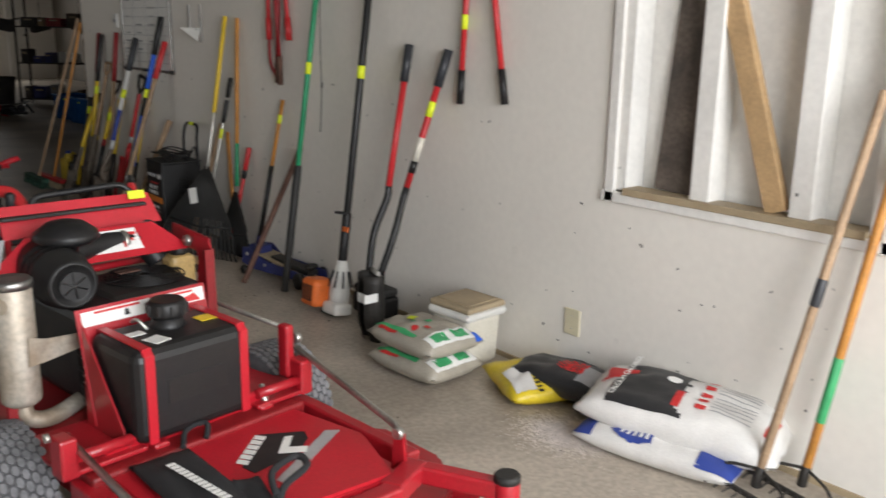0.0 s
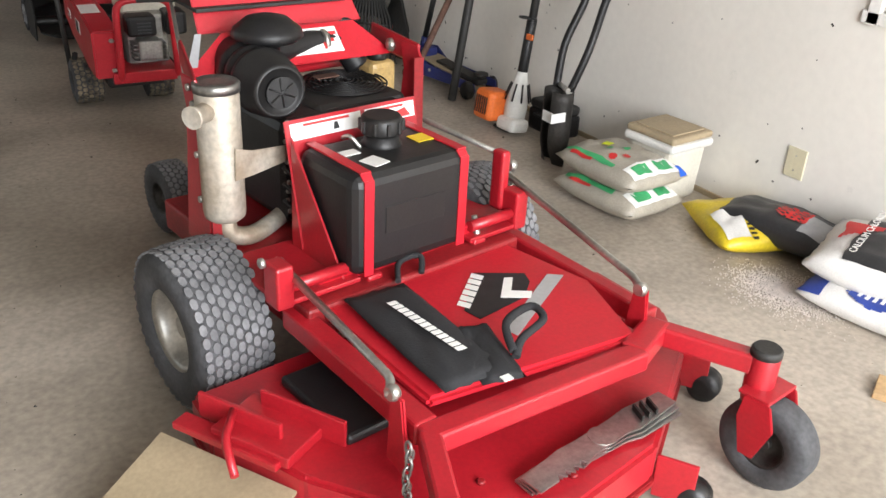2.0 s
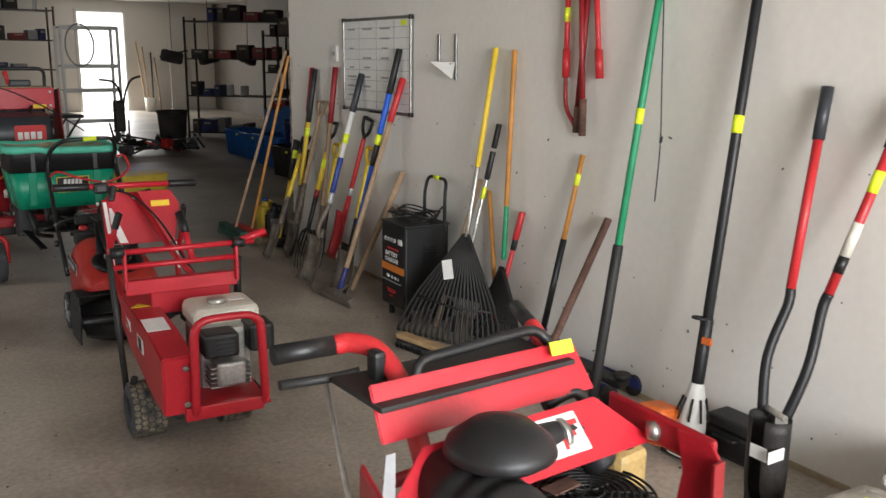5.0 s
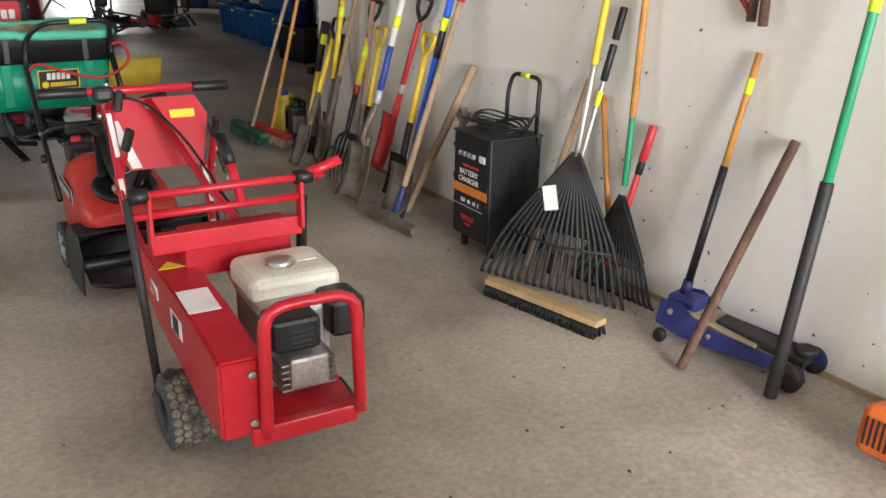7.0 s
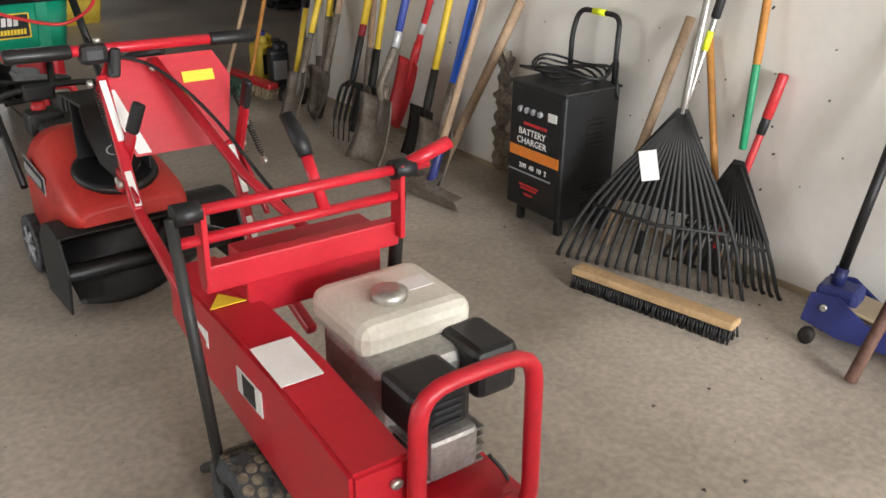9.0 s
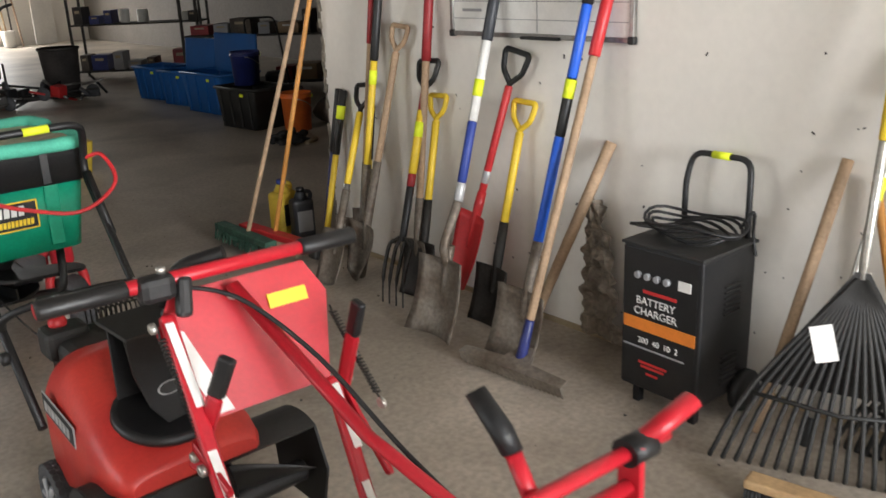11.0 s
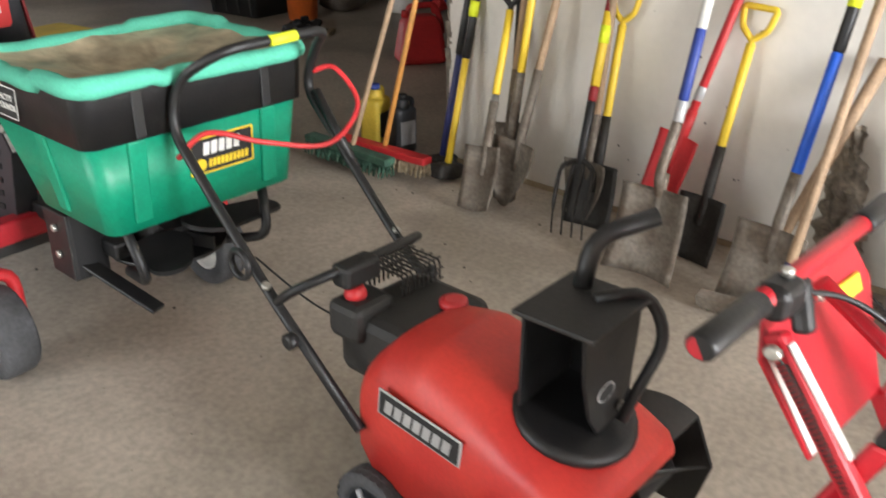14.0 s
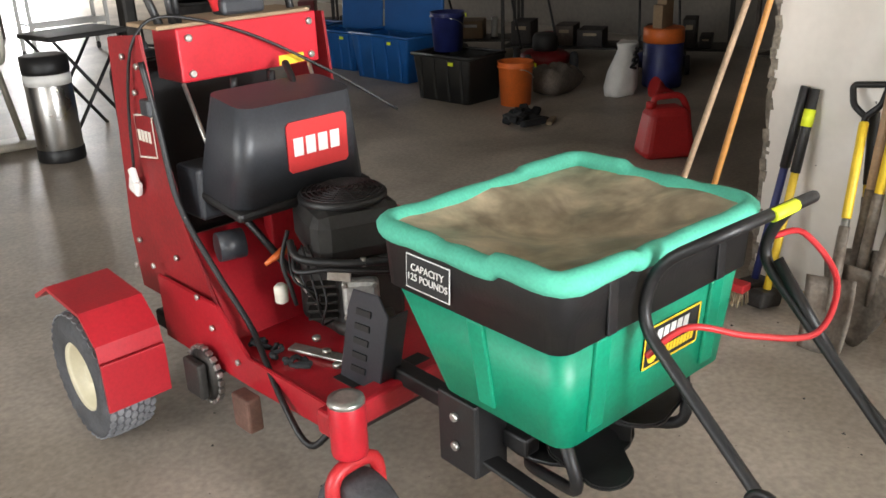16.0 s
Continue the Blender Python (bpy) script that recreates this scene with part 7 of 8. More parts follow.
bars("label_lettering", 5, 0.12, 0.035, "label", LL, la @ pose(0.0, 0.018, 0), 0.1)
bars("label_lettering", 10, 0.13, 0.022, "tagorange", LL, la @ pose(0.02, -0.025, 0), 0.1)
lathe_part("label_disc", [(0.018, 0), (0.017, 0.001)], "tagorange", LL, la @ pose(-0.068, -0.025, 0), 16)
cp = axes((-0.3415, 0.10, 0.885), (0, -1, 0), (0.05, 0, 1))
prism_part("capacity_label", [(-0.072, -0.04), (0.072, -0.04), (0.072, 0.04), (-0.072, 0.04)], 0.001, "label", P, cp)
prism_part("capacity_field", [(-0.069, -0.037), (0.069, -0.037), (0.069, 0.037), (-0.069, 0.037)], 0.001, "ink", P, cp @ pose(0, 0, 0.001))
words("capacity_lettering", "CAPACITY\n125 POUNDS", 0.023, "label", P, cp @ pose(0, 0, 0.0028))
lathe_part("outlet_cone", [(0.07, 0.47), (0.16, 0.605)], "black", P, None, 20)
bm = bmesh.new()
b_lathe(bm, [(0.17, 0.40), (0.17, 0.41)], None, 24)
for k in range(5):
    a = k * 2 * math.pi / 5
    b_box(bm, (0.10 * math.cos(a), 0.10 * math.sin(a), 0.43), (0.14, 0.008, 0.04), pose(0, 0, 0, 0, 0, math.degrees(a)))
part("impeller", bm, "black", P)
for sx in (-1, 1):
    tube_part("frame_tube", bent([(sx * 0.22, -0.18, 0.57), (sx * 0.20, -0.22, 0.42), (sx * 0.14, 0.0, 0.36), (sx * 0.06, 0.05, 0.34)], 0.05), 0.015, "black", P, 8)
def lobe(a, b, r0, r1, n=8):
    """Outline of a rounded paddle from a to b."""
    a, b = Vector((*a, 0)), Vector((*b, 0))
    t = math.atan2(b.y - a.y, b.x - a.x)
    return [(a.x + r0 * math.cos(t + math.pi / 2 + math.pi * k / n), a.y + r0 * math.sin(t + math.pi / 2 + math.pi * k / n)) for k in range(n + 1)] + [(b.x + r1 * math.cos(t - math.pi / 2 + math.pi * k / n), b.y + r1 * math.sin(t - math.pi / 2 + math.pi * k / n)) for k in range(n + 1)]


for a, b, z, tilt in (((0.05, -0.16), (0.26, -0.12), 0.50, 8), ((-0.10, -0.14), (-0.14, -0.24), 0.47, -6), ((0.12, -0.02), (0.20, 0.16), 0.46, 4)):
    prism_part("deflector", lobe(a, b, 0.085, 0.06), 0.012, "black", P, pose(0, 0, z, 0, tilt, 0), 0.004)
box_part("gear_box", (0, 0.02, 0.47), (0.16, 0.16, 0.12), "dustblack", P, 0.02)
for x in (-0.16, 0.16):
    box_part("mount_arm", (x, 0.24, 0.44), (0.05, 0.56, 0.05), "black", P, 0.008)
box_part("mount_plate", (-0.27, 0.10, 0.46), (0.012, 0.13, 0.20), "black", P, 0.006)
box_part("mount_plate", (-0.22, 0.04, 0.46), (0.10, 0.012, 0.20), "black", P, 0.006)
box_part("mount_brace", (-0.20, -0.04, 0.36), (0.05, 0.30, 0.012), "black", P, 0.004, pose(0, 0, 0, 24, 0, 20))
for z in (0.43, 0.51):
    bolt(P, (-0.277, 0.10, z), (-1, 0, 0), 0.012)

# ---- red stand-on machine ----
R = thing("stand_on_aerator", pose(-2.03, 7.55, 0, 0, 0, 4) @ Matrix.Diagonal((1, 1, 1.04, 1)), "red stand-on lawn machine with black engine, dusty", "lawn machine")
wheel(R, (-0.565, 0.52, 0.22), (1, 0, 0), 0.22, 0.17, 0.115, "almond", "tread", 7, 36, "drive_wheel")
wheel(R, (0.565, 0.52, 0.22), (1, 0, 0), 0.22, 0.17, 0.115, "almond", "tread", 7, 36, "drive_wheel")
for sx in (-1, 1):
    bm = bmesh.new()
    fp = [(0.25, 0.30), (0.27, 0.42), (0.36, 0.50), (0.60, 0.52), (0.72, 0.46)]
    b_prism(bm, fp + [(y * 0.985 + 0.006, z - 0.012) for y, z in fp[::-1]], 0.21, axes((-0.665 if sx < 0 else 0.455, 0, 0), (0, 1, 0), (0, 0, 1)))
    part("fender", bm, "red", R)
    box_part("fender_skirt", (sx * 0.565, 0.245, 0.29), (0.21, 0.012, 0.16), "red", R, 0.003)
    prism_part("side_panel", [(0.33, 1.27), (0.55, 1.25), (0.62, 0.62), (0.60, 0.42), (0.02, 0.42), (0.10, 0.50), (0.22, 0.72), (0.30, 1.0)], 0.01, "darkred", R, axes((sx * 0.335 - 0.005, 0, 0), (0, 1, 0), (0, 0, 1)), 0.003)
    prism_part("lower_panel", [(0.42, 0.30), (0.42, 0.52), (0.05, 0.52), (-0.10, 0.40), (-0.55, 0.40), (-0.55, 0.32), (-0.10, 0.30)], 0.012, "red", R, axes((sx * 0.36 - 0.006, 0, 0), (0, 1, 0), (0, 0, 1)), 0.003)
    for p in ((0.55, 0.60), (0.55, 0.52), (0.42, 0.55), (0.30, 0.60), (0.15, 0.52), (0.08, 0.44), (-0.05, 0.37), (0.45, 1.20), (0.40, 1.10), (0.36, 1.18)):
        bolt(R, (sx * 0.345 if p[1] > 0.56 else sx * 0.37, p[0], p[1]), (sx, 0, 0), 0.010)
box_part("chassis", (0, 0.0, 0.33), (0.70, 1.05, 0.06), "dustblack", R, 0.01)
box_part("deck_plate", (0, -0.12, 0.385), (0.70, 0.86, 0.02), "red", R, 0.004)
box_part("sloped_panel", (-0.17, 0.15, 0.53), (0.30, 0.02, 0.36), "red", R, 0.006, pose(0, 0, 0, -38, 0, 0))
box_part("front_bar", (0, -0.56, 0.40), (0.86, 0.07, 0.07), "red", R, 0.01)
box_part("inner_post", (0.0, 0.20, 0.62), (0.12, 0.05, 0.24), "red", R, 0.006)
for sx in (-1, 1):
    lathe_part("caster_tube", [(0.046, 0.335), (0.048, 0.34), (0.048, 0.475), (0.046, 0.48)], "redbright", R, pose(sx * 0.40, -0.62, 0), 20)
    lathe_part("caster_cap", [(0.049, 0.478), (0.047, 0.49), (0.03, 0.493)], "zinc", R, pose(sx * 0.40, -0.62, 0), 20)
    tube_part("caster_fork", bent([(sx * 0.40 - 0.075, -0.64, 0.13), (sx * 0.40 - 0.078, -0.63, 0.31), (sx * 0.40 + 0.078, -0.63, 0.31), (sx * 0.40 + 0.075, -0.64, 0.13)], 0.06), 0.02, "redgrip", R, 8)
    wheel(R, (sx * 0.40, -0.65, 0.14), (1, 0, 0), 0.14, 0.11, 0.075, "white", "tread", 0, 0, "caster_wheel")
# tower box
TB = box_part("tower_box", (0.035, 0.40, 1.195), (0.52, 0.16, 0.16), "redbright", R, 0.006)
for x in (-0.19, 0.26):
    for z in (1.14, 1.245):
        bolt(TB, (x, 0.318, z), (0, -1, 0), 0.012)
box_part("tag", (0.18, 0.318, 1.135), (0.10, 0.003, 0.03), "tagorange", TB, 0)
box_part("dash_top", (0, 0.43, 1.28), (0.56, 0.20, 0.012), "tancard", R, 0.003)
box_part("control_pod", (0.06, 0.42, 1.31), (0.16, 0.08, 0.05), "grey", R, 0.012)
tube_part("red_lever", [(-0.02, 0.42, 1.30), (-0.04, 0.43, 1.40)], [0.014, 0.020], "redgrip", R, 8)
tube_part("handle_rail", bent([(-0.24, 0.38, 1.27), (-0.26, 0.45, 1.42), (0.26, 0.45, 1.42), (0.24, 0.38, 1.27)], 0.06), 0.013, "black", R, 10)
for x in (-0.21, -0.19):
    tube_part("lever", [(x, 0.36, 1.27), (x - 0.02, 0.34, 1.40)], 0.012, "black", R, 8)
box_part("rear_pad", (-0.02, 0.62, 0.85), (0.60, 0.05, 0.62), "black", R, 0.03)
# fuel tank cover
bm = bmesh.new()
frustum(bm, 0.23, 0.12, 0.0, 0.19, 0.09, 0.27, 0.05, 0.04)
GC = part("fuel_cover", bm, "grey", R, "", pose(-0.02, 0.14, 0.80, 8, 0, 0) @ Matrix.Diagonal((1.08, 1.1, 1.08, 1)))
box_part("cover_lip", (0, 0, -0.01), (0.47, 0.26, 0.03), "black", GC, 0.012)
tm = axes((0.045, -0.107, 0.145), (1, 0, 0), (0, 0.12, 0.99))
prism_part("brand_label", [(-0.105, -0.06), (-0.095, -0.07), (0.095, -0.07), (0.105, -0.06), (0.105, 0.06), (0.095, 0.07), (-0.095, 0.07), (-0.105, 0.06)], 0.004, "inkred", GC, tm)
bars("brand_lettering", 4, 0.17, 0.05, "label", GC, tm @ pose(0, 0, 0.0045), 0.0)
tube_part("hose", smooth_path([(0.05, 0.25, 1.12), (0.02, 0.2, 1.02), (0.06, 0.15, 1.08), (0.10, 0.24, 1.14)]), 0.012, "black", R, 8)
tube_part("hose", smooth_path([(-0.09, 0.25, 1.12), (-0.11, 0.22, 1.0), (-0.05, 0.18, 1.06)]), 0.012, "black", R, 8)
tube_part("gas_strut", [(-0.235, 0.30, 1.12), (-0.21, 0.16, 0.78)], 0.007, "zinc", R, 8)
tube_part("gas_strut", [(-0.21, 0.16, 0.78), (-0.12, -0.02, 0.56)], 0.012, "black", R, 8)
tube_part("gas_strut", [(-0.12, -0.02, 0.56), (-0.08, -0.10, 0.44)], 0.006, "zinc", R, 8)
tube_part("gas_strut", [(0.235, 0.30, 1.12), (0.22, 0.20, 0.9)], 0.007, "zinc", R, 8)
tube_part("black_pad", [(-0.29, 0.13, 0.66), (-0.21, 0.11, 0.66)], 0.045, "grey", R, 14)
box_part("battery", (-0.20, 0.28, 0.80), (0.16, 0.14, 0.16), "grey", R, 0.012)
# engine
EG = box_part("engine_block", (0.04, -0.10, 0.51), (0.25, 0.25, 0.24), "dustblack", R, 0.025)
box_part("blower_housing", (0.04, -0.10, 0.705), (0.29, 0.29, 0.17), "dustblack", EG, 0.05, pose(0, 0, 0, 0, 0, -20))
lathe_part("fan_shroud", [(0.125, 0.775), (0.138, 0.785), (0.138, 0.80), (0.128, 0.806)], "black", EG, pose(0.034, -0.097, 0), 28)
lathe_part("fan_disc", [(0.12, 0.785), (0.06, 0.788), (0.01, 0.788)], "darksteel", EG, pose(0.034, -0.097, 0), 24)
for k in range(8):
    r = 0.02 + k * 0.015
    tube_part("fan_ring", [(0.034 + r * math.cos(a), -0.097 + r * math.sin(a), 0.818 - r * 0.09) for a in [i * math.pi / 14 for i in range(28)]], 0.003, "black", EG, 5, closed=True)
for k in range(10):
    a = k * math.pi / 5
    tube_part("fan_spoke", [(0.034, -0.097, 0.816), (0.034 + 0.125 * math.cos(a), -0.097 + 0.125 * math.sin(a), 0.806)], 0.003, "black", EG, 5)


def face(u, z, d):
    """A point on the engine's outer corner side: u along it, d out of it."""
    return (0.04 - 0.68 * d + 0.73 * u, -0.10 - 0.73 * d - 0.68 * u, z)


VC = box_part("valve_cover", face(0.045, 0.535, 0.185), (0.11, 0.05, 0.12), "alu", EG, 0.015, pose(0, 0, 0, 0, 0, -43))
for u, z in ((0.0, 0.585), (0.09, 0.585), (0.0, 0.485), (0.09, 0.485)):
    bolt(VC, face(u, z, 0.21), (-0.68, -0.73, 0), 0.009)
box_part("tin_bracket", face(-0.015, 0.61, 0.20), (0.07, 0.006, 0.03), "zinc", EG, 0.002, pose(0, 0, 0, 0, 8, -43))
tube_part("engine_hose", smooth_path([face(-0.16, 0.70, 0.14), face(-0.13, 0.665, 0.19), face(0.0, 0.655, 0.215), (face(0.10, 0.65, 0.20)), face(0.17, 0.63, 0.15)]), 0.012, "black", EG, 8)
tube_part("engine_hose", smooth_path([face(-0.15, 0.66, 0.15), face(-0.14, 0.625, 0.19), face(-0.04, 0.635, 0.21), face(0.07, 0.625, 0.21), face(0.15, 0.60, 0.16)]), 0.008, "black", EG, 8)
tube_part("engine_hose", smooth_path([face(-0.17, 0.72, 0.10), face(-0.19, 0.64, 0.14), face(-0.17, 0.56, 0.15), face(-0.16, 0.50, 0.14)]), 0.007, "black", EG, 8)
lathe_part("hose_clip", [(0.014, -0.008), (0.015, 0.0), (0.014, 0.008)], "zinc", EG, to_z(face(0.06, 0.653, 0.207), (0.73, -0.68, 0)), 12)
for k in range(4):
    tube_part("wire", smooth_path([face(-0.17 + 0.02 * k, 0.68, 0.12), face(-0.15 + 0.03 * k, 0.60 - 0.02 * k, 0.19), face(-0.08, 0.54 - 0.03 * k, 0.18), face(-0.12 + 0.03 * k, 0.46, 0.14)]), 0.004, "black", EG, 5)
for k in range(5):
    box_part("cooling_fin", face(-0.075, 0.47 + k * 0.026, 0.165), (0.09, 0.04, 0.006), "darksteel", EG, 0.001, pose(0, 0, 0, 0, 0, -43))
lathe_part("fuel_filter", [(0.008, -0.034), (0.021, -0.026), (0.022, 0.02), (0.012, 0.030)], "cream", EG, pose(-0.185, -0.035, 0.525), 14)
tube_part("plug_boot", [(-0.235, -0.045, 0.635), (-0.165, -0.055, 0.665)], [0.006, 0.014], "orange", EG, 8)
lathe_part("clutch_wheel", [(0.05, 0.402), (0.10, 0.41), (0.10, 0.44), (0.05, 0.45)], "darksteel", EG, pose(0.0, -0.20, 0), 20)
GD = prism_part("belt_guard", [(-0.38, 0.398), (-0.55, 0.398), (-0.61, 0.64), (-0.575, 0.69), (-0.47, 0.68), (-0.44, 0.62)], 0.006, "grey", R, axes((-0.238, 0, 0), (0, 1, 0), (0, 0, 1)), 0.002)
box_part("guard_side", (-0.20, -0.575, 0.52), (0.07, 0.006, 0.24), "grey", GD, 0.002, pose(0, 0, 0, 14, 0, 0))
for k in range(5):
    y_ = -0.468 - 0.011 * k
    prism_part("guard_slot", [(y_ + 0.032, 0), (y_ + 0.028, 0.018), (y_ - 0.032, 0.022), (y_ - 0.028, 0.004)], 0.014, "ink", GD, axes((-0.242, 0, 0.435 + k * 0.045), (0, 1, 0), (0, 0, 1)))
# deck details
box_part("link_bar", (-0.20, -0.27, 0.405), (0.04, 0.26, 0.010), "zinc", R, 0.003, pose(0, 0, 0, 0, 0, 18))
for k in range(3):
    bolt(R, (-0.20 + 0.03 * (1 - k), -0.18 - 0.09 * k, 0.412), (0, 0, 1), 0.014)
box_part("foot_label", (-0.20, -0.42, 0.3965), (0.12, 0.09, 0.002), "ink", R, 0)
box_part("foot_label", (-0.10, -0.53, 0.4365), (0.10, 0.05, 0.002), "ink", R, 0)
box_part("warning_label", (-0.13, -0.53, 0.438), (0.03, 0.025, 0.002), "tagorange", R, 0)
bm = bmesh.new()
random.seed(13)
for k in range(7):
    b_tube(bm, smooth_path([(-0.30 + random.uniform(-0.03, 0.03), -0.05 - k * 0.04 + random.uniform(-0.03, 0.03), 0.405 + random.uniform(0, 0.02)) for _ in range(4)], 3), 0.008, 6)
part("tape_bundle", bm, "fabric", R)
HRN = tube_part("wire_harness", smooth_path([(-0.36, 0.30, 1.20), (-0.355, 0.26, 1.0), (-0.36, 0.20, 0.80), (-0.33, 0.10, 0.62), (-0.30, -0.02, 0.46), (-0.34, -0.15, 0.41), (-0.385, -0.30, 0.34), (-0.39, -0.42, 0.26), (-0.34, -0.50, 0.34), (-0.15, -0.58, 0.45)], 5), 0.010, "black", R, 8)
lathe_part("sprocket", [(0.03, 0), (0.085, 0.004), (0.085, 0.012), (0.03, 0.016)], "darksteel", R, to_z((-0.40, 0.12, 0.28), (1, 0, 0)), 24)
for k in range(22):
    a = 2 * math.pi * k / 22
    box_part("chain_link", (-0.394, 0.12 + 0.09 * math.cos(a), 0.28 + 0.09 * math.sin(a)), (0.02, 0.018, 0.012), "steel", R, 0.003, pose(0, 0, 0, math.degrees(a) + 90, 0, 0))
box_part("bearing_block", (-0.42, 0.14, 0.27), (0.03, 0.10, 0.12), "darksteel", R, 0.008)
box_part("bearing_block", (-0.40, -0.12, 0.25), (0.05, 0.09, 0.11), "rust", R, 0.008)
tube_part("tine_shaft", [(-0.40, 0.12, 0.28), (0.40, 0.12, 0.28)], 0.02, "darksteel", R, 10)
lb = axes((-0.3425, 0.385, 0.97), (0, -1, 0), (0, 0.12, 0.99))
prism_part("side_label", [(-0.06, -0.075), (0.06, -0.06), (0.06, 0.075), (-0.06, 0.06)], 0.001, "cream", R, lb)
prism_part("side_label_field", [(-0.055, -0.069), (0.055, -0.055), (0.055, 0.069), (-0.055, 0.055)], 0.001, "darkred", R, lb @ pose(0, 0, 0.001))
bars("side_lettering", 4, 0.09, 0.035, "cream", R, lb @ pose(0, 0, 0.0022), 0.0)
box_part("connector", (-0.36, 0.30, 1.07), (0.03, 0.06, 0.05), "grey", R, 0.008)
bm = bmesh.new()
b_box(bm, (-0.36, 0.48, 0.80), (0.025, 0.06, 0.05), pose(0, 0, 0, 20, 0, 0), 0.01)
b_box(bm, (-0.37, 0.46, 0.84), (0.02, 0.03, 0.05), pose(0, 0, 0, -20, 0, 0), 0.006)
part("choke_bracket", bm, "white", R)
tube_part("choke_cable", smooth_path([(-0.365, 0.46, 0.86), (-0.36, 0.42, 1.10), (-0.34, 0.36, 1.26), (-0.24, 0.34, 1.31), (0.0, 0.30, 1.24), (0.25, 0.22, 1.10), (0.45, 0.10, 0.95)], 6), 0.005, "black", R, 6)


# ---- the far end of the shop ----
def tote(m, w, d, h, material, label, lid=None, tags=True):
    ob = thing("storage_tote", m, label, "storage tote", "plastic totes along the shop floor")
    bm = bmesh.new()
    frustum(bm, w * 0.44, d * 0.44, 0, w * 0.5, d * 0.5, h, 0.03, 0.03)
    bm.faces.ensure_lookup_table()
    bmesh.ops.delete(bm, geom=[bm.faces[-1]], context="FACES_ONLY")
    b = part("bin", bm, material, ob)
    loop = [(w * 0.5, d * 0.5, h), (-w * 0.5, d * 0.5, h), (-w * 0.5, -d * 0.5, h), (w * 0.5, -d * 0.5, h)]
    tube_part("rim", loop, 0.016, material, ob, 6, closed=True)
    for k in range(4):
        box_part("rib", (-w * 0.35 + k * w * 0.235, -d * 0.478, h * 0.5), (0.03, 0.014, h * 0.9), material, b, 0.004, pose(0, 0, 0, 4, 0, 0))
    if lid:
        box_part("lid", (0, d * 0.46, h + d * 0.36), (w * 1.02, 0.03, d * 0.85), material, ob, 0.014, pose(0, 0, 0, lid, 0, 0))
    if tags:
        box_part("tag", (w * 0.2, -d * 0.49 - 0.012, h * 0.86), (0.06, 0.004, 0.03), "tag", ob, 0)
    return ob


tote(pose(2.10, 14.15, 0, 0, 0, -80), 0.62, 0.46, 0.40, "bluetote", "blue plastic tote, open, on the floor")
tote(pose(2.08, 13.35, 0, 0, 0, -82), 0.62, 0.46, 0.40, "bluetote", "blue plastic tote with its lid standing open", -6)
tote(pose(2.04, 12.45, 0, 0, 0, -86), 0.86, 0.52, 0.44, "bluetote", "blue plastic tote with its lid standing open", -4)
tote(pose(1.76, 11.20, 0, 0, 0, -84), 0.68, 0.48, 0.40, "dustblack", "dusty dark brown tote with a lid askew")


def pail(name, m, r, h, material, label, handle="zinc", tagz=0.9):
    ob = thing(name, m, label, "bucket")
    bm = bmesh.new()
    b_lathe(bm, [(r * 0.86, 0), (r * 0.98, h * 0.86), (r * 1.05, h * 0.87), (r * 1.05, h * 0.91), (r, h * 0.92), (r, h * 0.97), (r * 1.05, h), (r * 0.97, h), (r * 0.84, 0.012), (0.0, 0.011)], None, 28)
    part("body", bm, material, ob)
    tube_part("bail", [(r * 1.03 * math.cos(a), r * 1.03 * math.sin(a), h * 0.86 - 0.10 * math.sin(a) ** 2 * (1 if math.sin(a) < 0 else 1)) for a in [math.pi + i * math.pi / 12 for i in range(13)]], 0.004, handle, ob, 6)
    box_part("tag", (-r * 0.3, -r * 1.06, h * tagz), (0.07, 0.004, 0.03), "tag", ob, 0)
    return ob


ob = pail("bucket", pose(1.90, 10.62, 0, 0, 0, 60), 0.15, 0.37, "orange", "orange plastic pail with a worn label")
box_part("label_panel", (0.04, -0.146, 0.16), (0.12, 0.006, 0.12), "inkgrey", ob, 0.001)
pail("bucket", pose(1.80, 11.38, 0.40, 0, 0, 60), 0.15, 0.34, "navy", "dark blue pail set on the dusty tote")
ob = thing("tool_bag", pose(1.46, 10.05, 0, 0, 0, 20), "black folded tool roll dropped on the floor", "tool bag")
random.seed(17)
bm = bmesh.new()
for k in range(13):
    b_box(bm, (random.uniform(-0.2, 0.2), random.uniform(-0.13, 0.13), random.uniform(0.03, 0.09)), (random.uniform(0.1, 0.26), 0.07, 0.05), pose(0, 0, 0, random.uniform(-20, 20), random.uniform(-15, 15), random.uniform(-70, 70)), 0.015)
part("roll", bm, "fabric", ob)
box_part("wooden_piece", (0.08, -0.17, 0.02), (0.20, 0.05, 0.03), "tan", ob, 0.008, pose(0, 0, 0, 0, 0, 12))
ob = thing("camouflage_sack", pose(2.42, 10.65, 0, 0, 0, 10), "crumpled brown and olive cloth sack", "sack")
bm = bmesh.new()
pillow(bm, 0.48, 0.36, 0.26, 14, None, 41, 0, 0.05)
part("cloth", bm, "greywood", ob)
ob = thing("feed_bag", pose(2.78, 10.2, 0, 0, 0, 10), "slumped white feed bag with black print, upright", "bag")
bm = bmesh.new()
b_lathe(bm, [(0.17, 0), (0.19, 0.06), (0.17, 0.2), (0.13, 0.32), (0.10, 0.40), (0.12, 0.44)], None, 20)
for v in bm.verts:
    v.co += V(0.03, 0.03, 0.02) * noise.noise(v.co * 9) + V(v.co.z * 0.25, 0, 0)
    v.co.y *= 0.7
part("sack", bm, "bag", ob)
bm = bmesh.new()
